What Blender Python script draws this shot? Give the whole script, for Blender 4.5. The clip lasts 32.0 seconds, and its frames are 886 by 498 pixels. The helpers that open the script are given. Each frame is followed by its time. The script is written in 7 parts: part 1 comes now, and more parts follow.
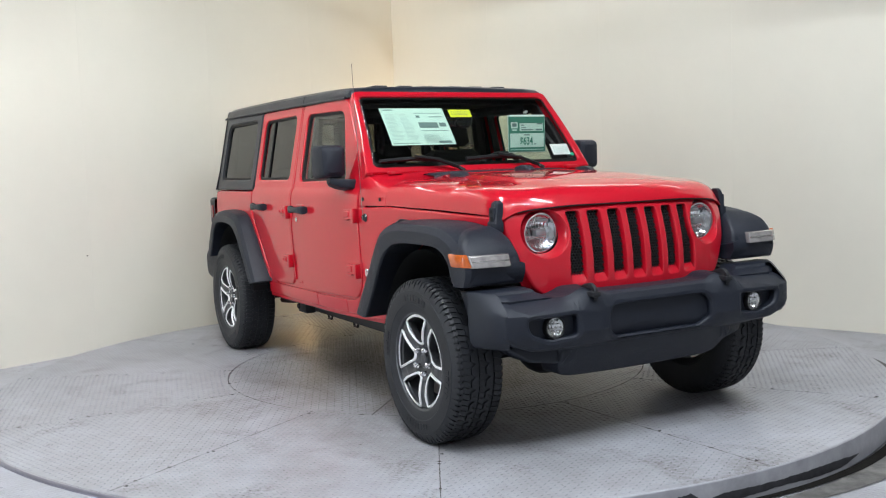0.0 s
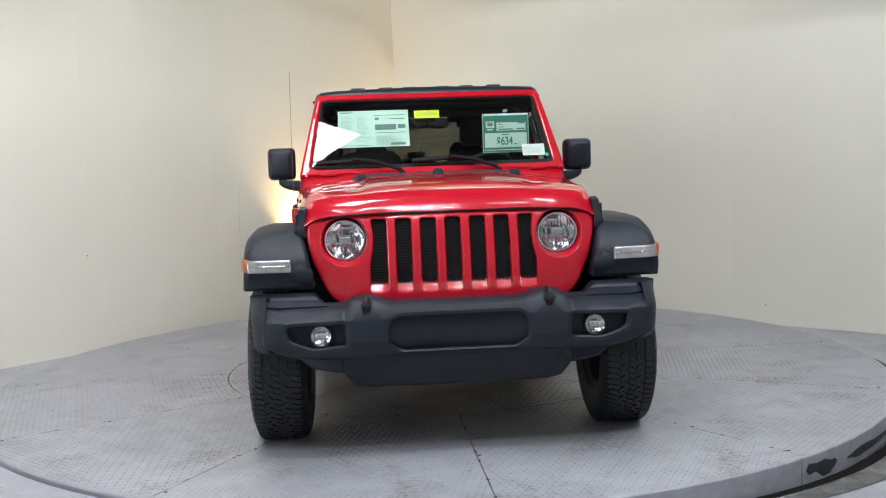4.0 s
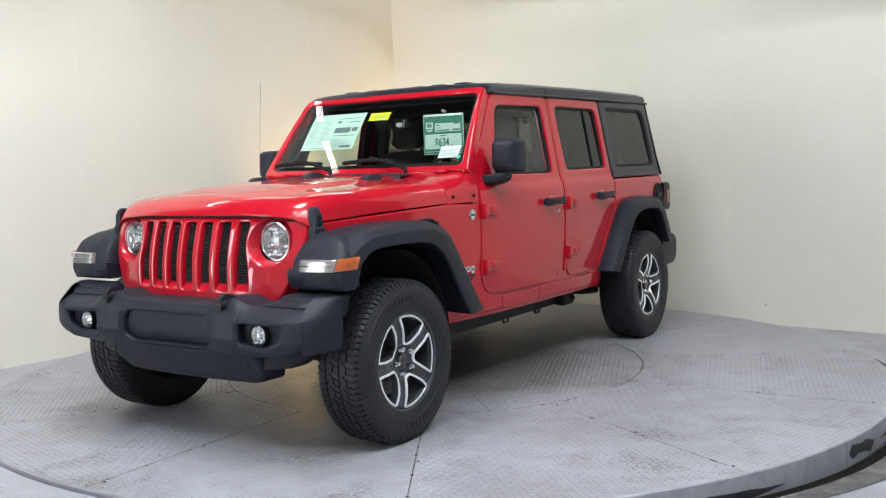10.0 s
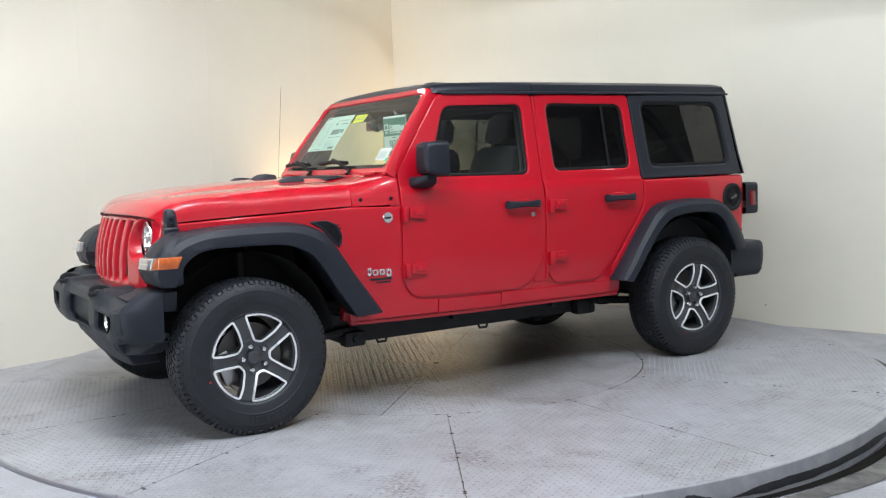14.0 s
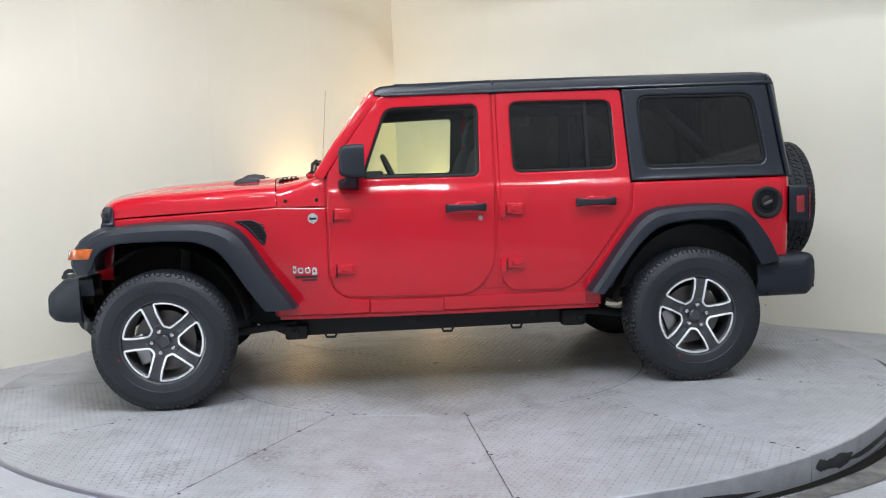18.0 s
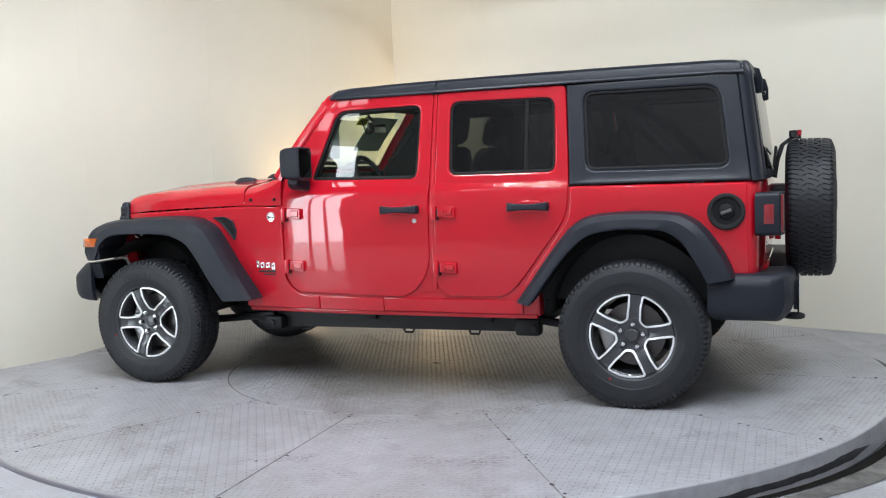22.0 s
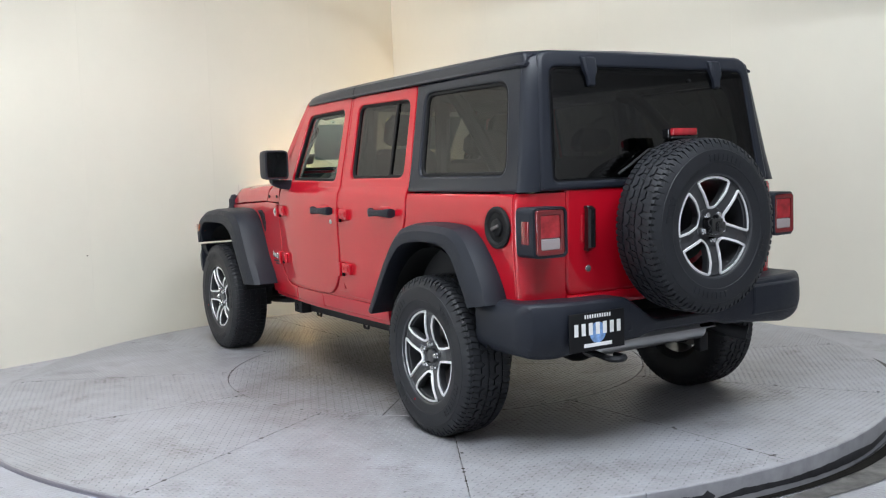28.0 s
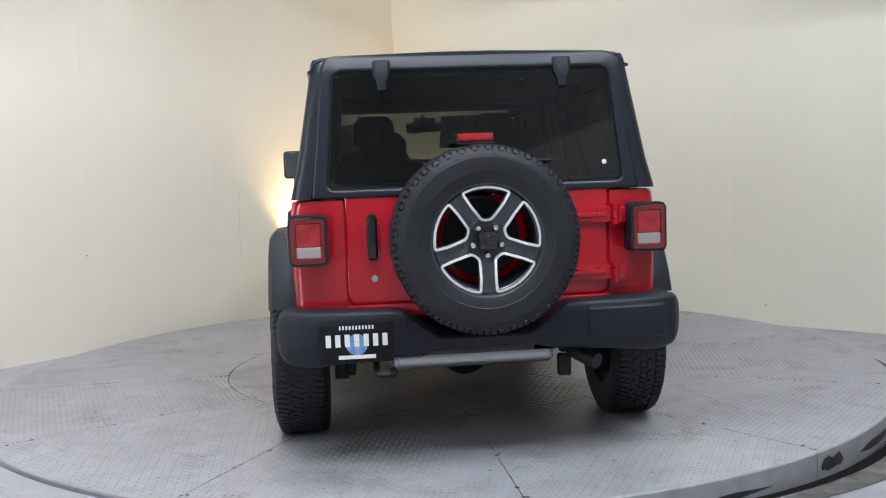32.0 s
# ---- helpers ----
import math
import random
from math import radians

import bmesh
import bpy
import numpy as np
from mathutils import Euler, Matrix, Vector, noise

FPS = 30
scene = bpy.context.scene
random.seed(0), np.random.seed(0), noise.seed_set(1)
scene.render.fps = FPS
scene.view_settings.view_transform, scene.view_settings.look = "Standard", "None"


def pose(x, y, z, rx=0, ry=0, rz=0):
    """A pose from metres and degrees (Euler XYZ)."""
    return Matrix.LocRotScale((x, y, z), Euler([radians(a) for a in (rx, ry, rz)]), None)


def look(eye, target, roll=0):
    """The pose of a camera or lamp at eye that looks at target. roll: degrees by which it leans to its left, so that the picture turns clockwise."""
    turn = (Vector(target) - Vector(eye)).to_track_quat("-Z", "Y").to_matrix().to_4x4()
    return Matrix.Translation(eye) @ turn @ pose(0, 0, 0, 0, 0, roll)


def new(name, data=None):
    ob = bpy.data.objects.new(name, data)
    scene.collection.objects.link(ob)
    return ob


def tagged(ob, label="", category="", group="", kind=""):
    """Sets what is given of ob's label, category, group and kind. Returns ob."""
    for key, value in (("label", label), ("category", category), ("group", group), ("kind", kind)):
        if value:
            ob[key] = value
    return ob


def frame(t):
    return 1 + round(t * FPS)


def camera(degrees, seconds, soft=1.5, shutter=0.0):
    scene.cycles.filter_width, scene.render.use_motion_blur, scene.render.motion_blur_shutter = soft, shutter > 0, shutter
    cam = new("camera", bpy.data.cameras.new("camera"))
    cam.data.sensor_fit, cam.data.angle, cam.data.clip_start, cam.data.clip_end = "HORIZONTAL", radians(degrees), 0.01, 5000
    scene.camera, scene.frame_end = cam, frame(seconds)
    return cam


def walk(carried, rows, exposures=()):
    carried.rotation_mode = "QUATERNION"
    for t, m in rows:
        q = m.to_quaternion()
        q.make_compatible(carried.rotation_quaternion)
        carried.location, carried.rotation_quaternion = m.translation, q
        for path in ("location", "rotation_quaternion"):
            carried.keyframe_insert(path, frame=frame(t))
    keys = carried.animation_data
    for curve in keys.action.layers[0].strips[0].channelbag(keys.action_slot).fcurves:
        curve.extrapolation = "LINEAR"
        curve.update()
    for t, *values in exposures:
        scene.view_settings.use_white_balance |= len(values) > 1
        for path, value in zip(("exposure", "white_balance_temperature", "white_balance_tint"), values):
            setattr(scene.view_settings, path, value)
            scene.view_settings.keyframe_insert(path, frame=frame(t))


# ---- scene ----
from mathutils import geometry

# ---- camera: it stands still, the turntable turns before it ----
cam = camera(49.2, 32.0, soft=1.15)
EYE = (0.0, -6.290, 1.290)
CAM_POSE = pose(*EYE, 90 - 4.90, 0, -0.669) @ pose(0, 0, 0, 0, 0, -2.027)
# the clip's camera dims its picture a little while the bright windshield faces it
EXPOSURES = [(0.0, -0.09), (2.5, -0.17), (4.5, -0.32), (6.0, -0.36), (7.5, -0.27), (9.5, -0.11), (13.0, -0.03), (19.0, -0.08), (23.0, -0.11), (25.0, -0.11), (29.0, -0.12), (32.0, -0.24)]
walk(cam, [(0.0, CAM_POSE), (32.0, CAM_POSE)], exposures=EXPOSURES)

# turntable: seconds and degrees turned
TURN = [(0.0, 0.0), (2.5, -15.995), (4.5, -28.492), (7.0, -44.263), (9.5, -59.831), (12.0, -75.239), (14.5, -91.037),
        (16.5, -103.976), (19.0, -120.546), (22.0, -139.844), (25.5, -161.790), (27.5, -174.302), (30.0, -190.277), (32.0, -203.052)]
CAR_X, CAR_Y, CAR_HEADING = 0.0192, -0.0603, -61.570

# ---- room plan ----
PHI = radians(51.2)
N_R = Vector((math.cos(PHI), math.sin(PHI), 0))      # towards the right-hand wall
N_L = Vector((-math.sin(PHI), math.cos(PHI), 0))     # towards the left-hand wall
D_L, D_R = 2.775, 2.92
TABLE_R = 2.755
INNER_R = 1.337
CEIL = 8.0
WALL_H = 4.4
# lamps
# strip lights: x, y, z, turn in degrees, length, watts
STRIPS = [(*(N_L * 1.85 + N_R * b).xy, 3.2, 51.2, 1.22, 1.3) for b in (-1.81, -0.22, 1.30)] + [(*(N_R * 2.0 + N_L * a).xy, 3.2, 141.2, 1.22, 1.3) for a in (0.9, -0.68, -2.26)]
# unseen strips over the hall, placed and powered as fill for car and walls
HALL_FILL = [(-0.30, -4.30, 5.6, 0.0, 2.3, 118), (2.9, -3.2, 5.6, -40.0, 2.3, 150), (-1.7, -5.0, 5.6, 40.0, 2.3, 62), (2.9, -4.9, 6.3, 0.0, 2.3, 125), (-3.0, -5.2, 6.3, 90.0, 2.3, 62), (0.2, -6.4, 6.3, 0.0, 2.3, 192)]
# soft panel: two corners of its rear edge and the way it runs forward
PANEL_A, PANEL_B, PANEL_RUN, PANEL_W = Vector((-1.13, -0.95, 5.0)), Vector((-0.435, -1.405, 4.5)), Vector((-0.54, -0.845, 0)), 30
LAMP_COLOR = (0.88, 0.955, 1.045)


def ground_z(x, y):
    sx, sy = min(max(-x / 1.6, 0), 1), min(max(-y / 2.0, 0), 1)
    return -0.075 - 0.010 * x - 0.020 * max(x, 0.0) * min(max(-y / 1.2, 0), 1) + 0.052 * sx * sx * (3 - 2 * sx) * sy * sy * (3 - 2 * sy)


# ---- world and lights ----
world = bpy.data.worlds.new("world")
scene.world = world
world.use_nodes = True
world.node_tree.nodes["Background"].inputs[0].default_value = (0.9, 0.95, 1.0, 1)
world.node_tree.nodes["Background"].inputs[1].default_value = 0.15


def area_light(name, m, sx, sy, watts, color):
    data = bpy.data.lights.new(name, "AREA")
    data.shape, data.size, data.size_y, data.energy, data.color = "RECTANGLE", sx, sy, watts, color
    ob = new(name, data)
    ob.matrix_world = m
    return ob


def room_pt(a, b, z):
    """A place by its distances towards the left-hand and the right-hand wall."""
    p = N_L * a + N_R * b
    return Vector((p.x, p.y, z))


# ---- materials ----
def mat(name, color, rough=0.5, metal=0.0, spec=0.5, coat=0.0, bump=0.0, bump_scale=200.0, vary=0.0, vary_scale=3.0,
        rough_vary=0.0, trans=0.0, ior=1.45, emit=None, emit_strength=0.0, alpha=1.0):
    m = bpy.data.materials.new(name)
    m.use_nodes = True
    nt = m.node_tree
    b = nt.nodes["Principled BSDF"]
    b.inputs["Base Color"].default_value = (*color, 1)
    b.inputs["Roughness"].default_value = rough
    b.inputs["Metallic"].default_value = metal
    b.inputs["Specular IOR Level"].default_value = spec
    b.inputs["Coat Weight"].default_value = coat
    b.inputs["Coat Roughness"].default_value = 0.03
    b.inputs["Transmission Weight"].default_value = trans
    b.inputs["IOR"].default_value = ior
    b.inputs["Alpha"].default_value = alpha
    if emit:
        b.inputs["Emission Color"].default_value = (*emit, 1)
        b.inputs["Emission Strength"].default_value = emit_strength
    tc = nt.nodes.new("ShaderNodeTexCoord")
    if bump:
        n = nt.nodes.new("ShaderNodeTexNoise")
        n.inputs["Scale"].default_value = bump_scale
        n.inputs["Detail"].default_value = 3
        nt.links.new(tc.outputs["Object"], n.inputs["Vector"])
        bp = nt.nodes.new("ShaderNodeBump")
        bp.inputs["Strength"].default_value = bump
        bp.inputs["Distance"].default_value = 0.002
        nt.links.new(n.outputs["Fac"], bp.inputs["Height"])
        nt.links.new(bp.outputs["Normal"], b.inputs["Normal"])
    if vary or rough_vary:
        n = nt.nodes.new("ShaderNodeTexNoise")
        n.inputs["Scale"].default_value = vary_scale
        n.inputs["Detail"].default_value = 6
        n.inputs["Roughness"].default_value = 0.65
        nt.links.new(tc.outputs["Object"], n.inputs["Vector"])
        if vary:
            r = nt.nodes.new("ShaderNodeMapRange")
            r.inputs["From Min"].default_value, r.inputs["From Max"].default_value = 0.3, 0.7
            r.inputs["To Min"].default_value, r.inputs["To Max"].default_value = 1 - vary, 1 + vary
            nt.links.new(n.outputs["Fac"], r.inputs["Value"])
            mx = nt.nodes.new("ShaderNodeVectorMath")
            mx.operation = "SCALE"
            mx.inputs[0].default_value = color
            nt.links.new(r.outputs["Result"], mx.inputs["Scale"])
            nt.links.new(mx.outputs["Vector"], b.inputs["Base Color"])
        if rough_vary:
            r = nt.nodes.new("ShaderNodeMapRange")
            r.inputs["From Min"].default_value, r.inputs["From Max"].default_value = 0.3, 0.7
            r.inputs["To Min"].default_value, r.inputs["To Max"].default_value = rough - rough_vary, rough + rough_vary
            nt.links.new(n.outputs["Fac"], r.inputs["Value"])
            nt.links.new(r.outputs["Result"], b.inputs["Roughness"])
    return m


def glass_mat(name, tint, rough=0.0, ior=1.8):
    """Thin glass: a tinted see-through sheet with a mirror coat."""
    m = bpy.data.materials.new(name)
    m.use_nodes = True
    nt = m.node_tree
    nt.nodes.clear()
    out = nt.nodes.new("ShaderNodeOutputMaterial")
    mix = nt.nodes.new("ShaderNodeMixShader")
    lw = nt.nodes.new("ShaderNodeLayerWeight")
    lw.inputs["Blend"].default_value = 0.5
    pw = nt.nodes.new("ShaderNodeMath")
    pw.operation = "POWER"
    pw.inputs[1].default_value = 5.0
    nt.links.new(lw.outputs["Facing"], pw.inputs[0])
    r0 = ((ior - 1) / (ior + 1)) ** 2
    fr = nt.nodes.new("ShaderNodeMapRange")
    fr.inputs["To Min"].default_value, fr.inputs["To Max"].default_value = r0, 1.0
    nt.links.new(pw.outputs[0], fr.inputs["Value"])
    tr = nt.nodes.new("ShaderNodeBsdfTransparent")
    tr.inputs["Color"].default_value = (*tint, 1)
    gl = nt.nodes.new("ShaderNodeBsdfGlossy")
    gl.inputs["Roughness"].default_value = rough
    nt.links.new(fr.outputs["Result"], mix.inputs["Fac"])
    nt.links.new(tr.outputs["BSDF"], mix.inputs[1])
    nt.links.new(gl.outputs["BSDF"], mix.inputs[2])
    nt.links.new(mix.outputs["Shader"], out.inputs["Surface"])
    return m


M = {}
M["red"] = mat("red_paint", (0.455, 0.0036, 0.0150), 0.42, 0.0, 0.12, coat=1.0)
M["red"].node_tree.nodes["Principled BSDF"].inputs["Coat IOR"].default_value = 1.56
M["black_plastic"] = mat("black_plastic", (0.0100, 0.0127, 0.0206), 0.48, 0.0, 0.42, bump=0.35, bump_scale=900, rough_vary=0.05, vary=0.12, vary_scale=6)
M["hardtop"] = mat("hardtop_black", (0.0115, 0.014, 0.0215), 0.34, 0.0, 0.5, bump=0.14, bump_scale=700, rough_vary=0.03, vary_scale=5)
M["rubber"] = mat("tyre_rubber", (0.0125, 0.0138, 0.0175), 0.54, 0.0, 0.5, bump=0.3, bump_scale=120, vary=0.2, vary_scale=20)
M["seal"] = mat("window_seal", (0.005, 0.005, 0.006), 0.55, 0.0, 0.3)
M["dark"] = mat("underbody_black", (0.008, 0.0085, 0.011), 0.55, vary=0.3, vary_scale=12)
M["liner"] = mat("liner_black", (0.008, 0.008, 0.009), 0.8)
M["cabin"] = mat("cabin_black", (0.022, 0.022, 0.024), 0.7)
M["seat"] = mat("seat_cloth", (0.028, 0.028, 0.030), 0.9, bump=0.4, bump_scale=400)
M["rim_grey"] = mat("rim_grey_paint", (0.07, 0.072, 0.078), 0.35, 0.6, 0.5, coat=0.4)
M["rim_silver"] = mat("machined_aluminium", (0.90, 0.90, 0.91), 0.38, 0.45)
M["chrome"] = mat("chrome", (0.85, 0.86, 0.88), 0.08, 1.0)
M["steel"] = mat("brushed_steel", (0.46, 0.46, 0.465), 0.38, 1.0, rough_vary=0.08, vary_scale=25)
M["iron"] = mat("brake_iron", (0.16, 0.15, 0.15), 0.45, 0.8)
M["amber"] = mat("amber_lens", (0.46, 0.095, 0.014), 0.14, 0.0, 0.6, coat=1.0, bump=0.5, bump_scale=60, vary=0.3, vary_scale=35)
M["clear_lens"] = mat("clear_lens_over_reflector", (0.38, 0.355, 0.345), 0.22, 0.6, 0.6, coat=1.0, bump=0.5, bump_scale=45, vary=0.25, vary_scale=30)
M["tail_red"] = mat("tail_red_lens", (0.34, 0.012, 0.020), 0.12, 0.0, 0.6, coat=1.0, bump=0.5, bump_scale=70, vary=0.5, vary_scale=16)
M["tail_dark"] = mat("tail_dark_red_frame", (0.15, 0.010, 0.013), 0.15, 0.0, 0.6, coat=1.0)
M["marker_red"] = mat("side_marker_red", (0.20, 0.008, 0.012), 0.15, 0.0, 0.6, coat=1.0)
M["tail_white"] = mat("tail_white_lens", (0.34, 0.29, 0.29), 0.15, 0.0, 0.6, coat=1.0, bump=0.4, bump_scale=120)
M["gloss_black"] = mat("gloss_black", (0.008, 0.008, 0.009), 0.10, 0.0, 0.5, coat=1.0)
M["plate_black"] = mat("black_plate_print", (0.006, 0.006, 0.007), 0.5, 0.0, 0.3)
M["glass_clear"] = glass_mat("clear_glass", (0.72, 0.80, 0.70))
M["glass_front"] = glass_mat("windshield_glass", (0.80, 0.86, 0.80))
M["glass_dark"] = glass_mat("privacy_glass", (0.088, 0.093, 0.090), ior=1.70)
M["lamp_glass"] = glass_mat("lamp_glass", (0.97, 0.98, 0.99), ior=1.35)
M["mesh_black"] = mat("mesh_black", (0.010, 0.010, 0.011), 0.55)
M["reflector"] = mat("lamp_reflector", (0.62, 0.62, 0.61), 0.08, 1.0)
M["paper"] = mat("label_paper", (0.52, 0.70, 0.62), 0.7)
M["paper_white"] = mat("white_sticker", (0.80, 0.80, 0.80), 0.6)
M["ink"] = mat("printed_ink", (0.13, 0.20, 0.19), 0.7)
M["ink_light"] = mat("faint_print", (0.40, 0.52, 0.48), 0.7)
M["ink_green"] = mat("green_print", (0.05, 0.21, 0.15), 0.7)
M["yellow"] = mat("yellow_tag", (0.75, 0.80, 0.03), 0.6)
M["green_dot"] = mat("green_dot", (0.03, 0.40, 0.22), 0.6)
M["mirror"] = mat("mirror_glass", (0.20, 0.21, 0.23), 0.02, 1.0)
M["badge_silver"] = mat("badge_silver", (0.72, 0.73, 0.74), 0.22, 0.9)
M["fixture"] = mat("lamp_housing", (0.05, 0.05, 0.05), 0.5)

# ---- mesh helpers ----


def part(name, bm, material, parent, label="", sharp=32, kind=""):
    """Links a bmesh as one mesh object under a thing or a part."""
    bmesh.ops.remove_doubles(bm, verts=bm.verts, dist=1e-5)
    bmesh.ops.recalc_face_normals(bm, faces=bm.faces)
    me = bpy.data.meshes.new(name)
    bm.to_mesh(me)
    bm.free()
    me.materials.append(material)
    me.polygons.foreach_set("use_smooth", [True] * len(me.polygons))
    me.set_sharp_from_angle(angle=radians(sharp))
    ob = new(name, me)
    ob.parent = parent
    return tagged(ob, label, kind=kind)


def ring_faces(bm, a, b, closed=True):
    n = len(a)
    for i in range(n if closed else n - 1):
        j = (i + 1) % n
        try:
            bm.faces.new((a[i], a[j], b[j], b[i]))
        except ValueError:
            pass


def loft(bm, rings, closed=True, caps=True):
    rows = [[bm.verts.new(p) for p in r] for r in rings]
    for a, b in zip(rows, rows[1:]):
        ring_faces(bm, a, b, closed)
    if caps and closed:
        bm.faces.new(rows[0])
        bm.faces.new(rows[-1])
    return rows


def box(bm, c, s, bevel=0.0, seg=2, m=None):
    r = bmesh.ops.create_cube(bm, size=1.0)
    vs = r["verts"]
    for v in vs:
        v.co = Vector((v.co.x * s[0], v.co.y * s[1], v.co.z * s[2]))
    if bevel:
        es = list({e for v in vs for e in v.link_edges})
        r = bmesh.ops.bevel(bm, geom=es, offset=bevel, segments=seg, affect="EDGES", profile=0.5)
        vs = list({v for f in r["faces"] for v in f.verts} | {v for v in vs if v.is_valid})
    t = Matrix.Translation(c) @ (m if m else Matrix())
    for v in vs:
        v.co = t @ v.co


def tube(bm, pts, r, seg=10):
    pts = [Vector(p) for p in pts]
    rings = []
    for i, p in enumerate(pts):
        d = (pts[min(i + 1, len(pts) - 1)] - pts[max(i - 1, 0)]).normalized()
        a = d.orthogonal().normalized() if i == 0 else (rings_a - d * rings_a.dot(d)).normalized()
        rings_a = a
        b = d.cross(a)
        rings.append([p + (a * math.cos(2 * math.pi * k / seg) + b * math.sin(2 * math.pi * k / seg)) * r for k in range(seg)])
    loft(bm, rings)


def lathe(bm, profile, m=None, seg=48, close=False):
    """Turns a profile of (radius, height) round the z axis, then places it by m."""
    m = m or Matrix()
    rows = []
    for r, h in profile:
        rows.append([bm.verts.new(m @ Vector((r * math.cos(2 * math.pi * k / seg), r * math.sin(2 * math.pi * k / seg), h))) for k in range(seg)])
    for a, b in zip(rows, rows[1:]):
        ring_faces(bm, a, b)
    if close:
        ring_faces(bm, rows[-1], rows[0])
    else:
        if profile[0][0] > 1e-6:
            pass
    return rows


def rpoly(pts, r, n=4):
    """Rounds the corners of a polygon; r: one radius or one for each corner."""
    out = []
    k = len(pts)
    for i in range(k):
        p, a, b = Vector(pts[i]), Vector(pts[i - 1]), Vector(pts[(i + 1) % k])
        rr = r[i] if isinstance(r, (list, tuple)) else r
        da, db = (a - p), (b - p)
        t = min(rr, da.length * 0.49, db.length * 0.49)
        if t < 1e-5:
            out.append(tuple(p))
            continue
        q0, q1 = p + da.normalized() * t, p + db.normalized() * t
        for j in range(n + 1):
            s = j / n
            out.append(tuple(q0 * (1 - s) ** 2 + p * 2 * s * (1 - s) + q1 * s * s))
    return out


def inset(pts, d):
    """Offsets a polygon to its inside by d."""
    k = len(pts)
    area = sum(pts[i - 1][0] * pts[i][1] - pts[i][0] * pts[i - 1][1] for i in range(k))
    sg = 1 if area > 0 else -1
    out = []
    for i in range(k):
        p, a, b = Vector(pts[i]), Vector(pts[i - 1]), Vector(pts[(i + 1) % k])
        e0, e1 = (p - a).normalized(), (b - p).normalized()
        n0, n1 = Vector((-e0.y, e0.x)) * sg, Vector((-e1.y, e1.x)) * sg
        n = n0 + n1
        if n.length < 1e-6:
            n = n0
        n.normalize()
        out.append(tuple(p + n * (d / max(0.4, n.dot(n0)))))
    return out


def panel(bm, outline, holes, place, edge=0.008, drop=None, back=0.03, hole_back=None, step=0.12, hole_edge=None, cuts=()):
    """A shaped sheet: outline and holes in (u, v), placed by place(u, v, depth), with rounded rims and turned-in edges."""
    drop = edge if drop is None else drop
    inner, strips = [], []
    flat = min(0.003, edge)
    for i, lp in enumerate([outline] + list(holes)):
        e = edge if i == 0 or hole_edge is None else hole_edge
        far = inset(lp, e + flat if i == 0 else -e - flat)
        mid = inset(lp, e * 0.35 if i == 0 else -e * 0.35)
        inn = inset(lp, e if i == 0 else -e)
        bk = back if i == 0 or hole_back is None else hole_back
        inner.append(far)
        strips.append([[(*p, 0.0) for p in far], [(*p, 0.0) for p in inn], [(*p, drop * 0.35) for p in mid], [(*p, drop) for p in lp], [(*p, bk) for p in lp]])
    for s in strips:
        loft(bm, s, closed=True, caps=False)
    tris = geometry.delaunay_2d_cdt([Vector(p) for lp in inner for p in lp],
                                    [], [list(range(sum(len(q) for q in inner[:i]), sum(len(q) for q in inner[:i + 1]))) for i in range(len(inner))],
                                    0 if len(inner) == 1 else 0, 1e-7)
    vs2, fs2 = tris[0], tris[2]

    def inside(p, lp):
        c = False
        for i in range(len(lp)):
            a, b = lp[i - 1], lp[i]
            if (a[1] > p.y) != (b[1] > p.y) and p.x < (b[0] - a[0]) * (p.y - a[1]) / (b[1] - a[1]) + a[0]:
                c = not c
        return c

    vv = [bm.verts.new((p.x, p.y, 0.0)) for p in vs2]
    for f in fs2:
        c = sum((vs2[i] for i in f), Vector((0, 0))) / len(f)
        if inside(c, inner[0]) and not any(inside(c, h) for h in inner[1:]):
            try:
                bm.faces.new([vv[i] for i in f])
            except ValueError:
                pass
    bmesh.ops.remove_doubles(bm, verts=bm.verts, dist=1e-6)
    bmesh.ops.delete(bm, geom=[v for v in bm.verts if not v.link_faces], context="VERTS")
    for ax in (0, 1):
        lo, hi = min(p[ax] for p in outline), max(p[ax] for p in outline)
        n = max(1, int((hi - lo) / step))
        for at in [lo + (hi - lo) * k / n for k in range(1, n)] + (list(cuts) if ax else []):
            co, no = [0, 0, 0], [0, 0, 0]
            co[ax], no[ax] = at, 1
            bmesh.ops.bisect_plane(bm, geom=bm.verts[:] + bm.edges[:] + bm.faces[:], dist=1e-6, plane_co=co, plane_no=no)
    for v in bm.verts:
        v.co = place(v.co.x, v.co.y, v.co.z)
    return bm


def interp(x, pts):
    """Piecewise straight curve through (x, y) points in rising x."""
    if x <= pts[0][0]:
        return pts[0][1]
    for (a, p), (b, q) in zip(pts, pts[1:]):
        if x <= b:
            return p + (q - p) * (x - a) / (b - a)
    return pts[-1][1]


def glide(x, pts):
    """Smooth curve through (x, y) points in rising x."""
    if x <= pts[0][0]:
        return pts[0][1]
    if x >= pts[-1][0]:
        return pts[-1][1]
    slope = [(q[1] - p[1]) / (q[0] - p[0]) for p, q in zip(pts, pts[1:])]
    tan = [slope[0]] + [(a + b) / 2 for a, b in zip(slope, slope[1:])] + [slope[-1]]
    for k, ((a, p), (b, q)) in enumerate(zip(pts, pts[1:])):
        if x <= b:
            h = b - a
            f = (x - a) / h
            return p * (1 + 2 * f) * (1 - f) ** 2 + q * f * f * (3 - 2 * f) + h * f * (1 - f) * (tan[k] * (1 - f) - tan[k + 1] * f)


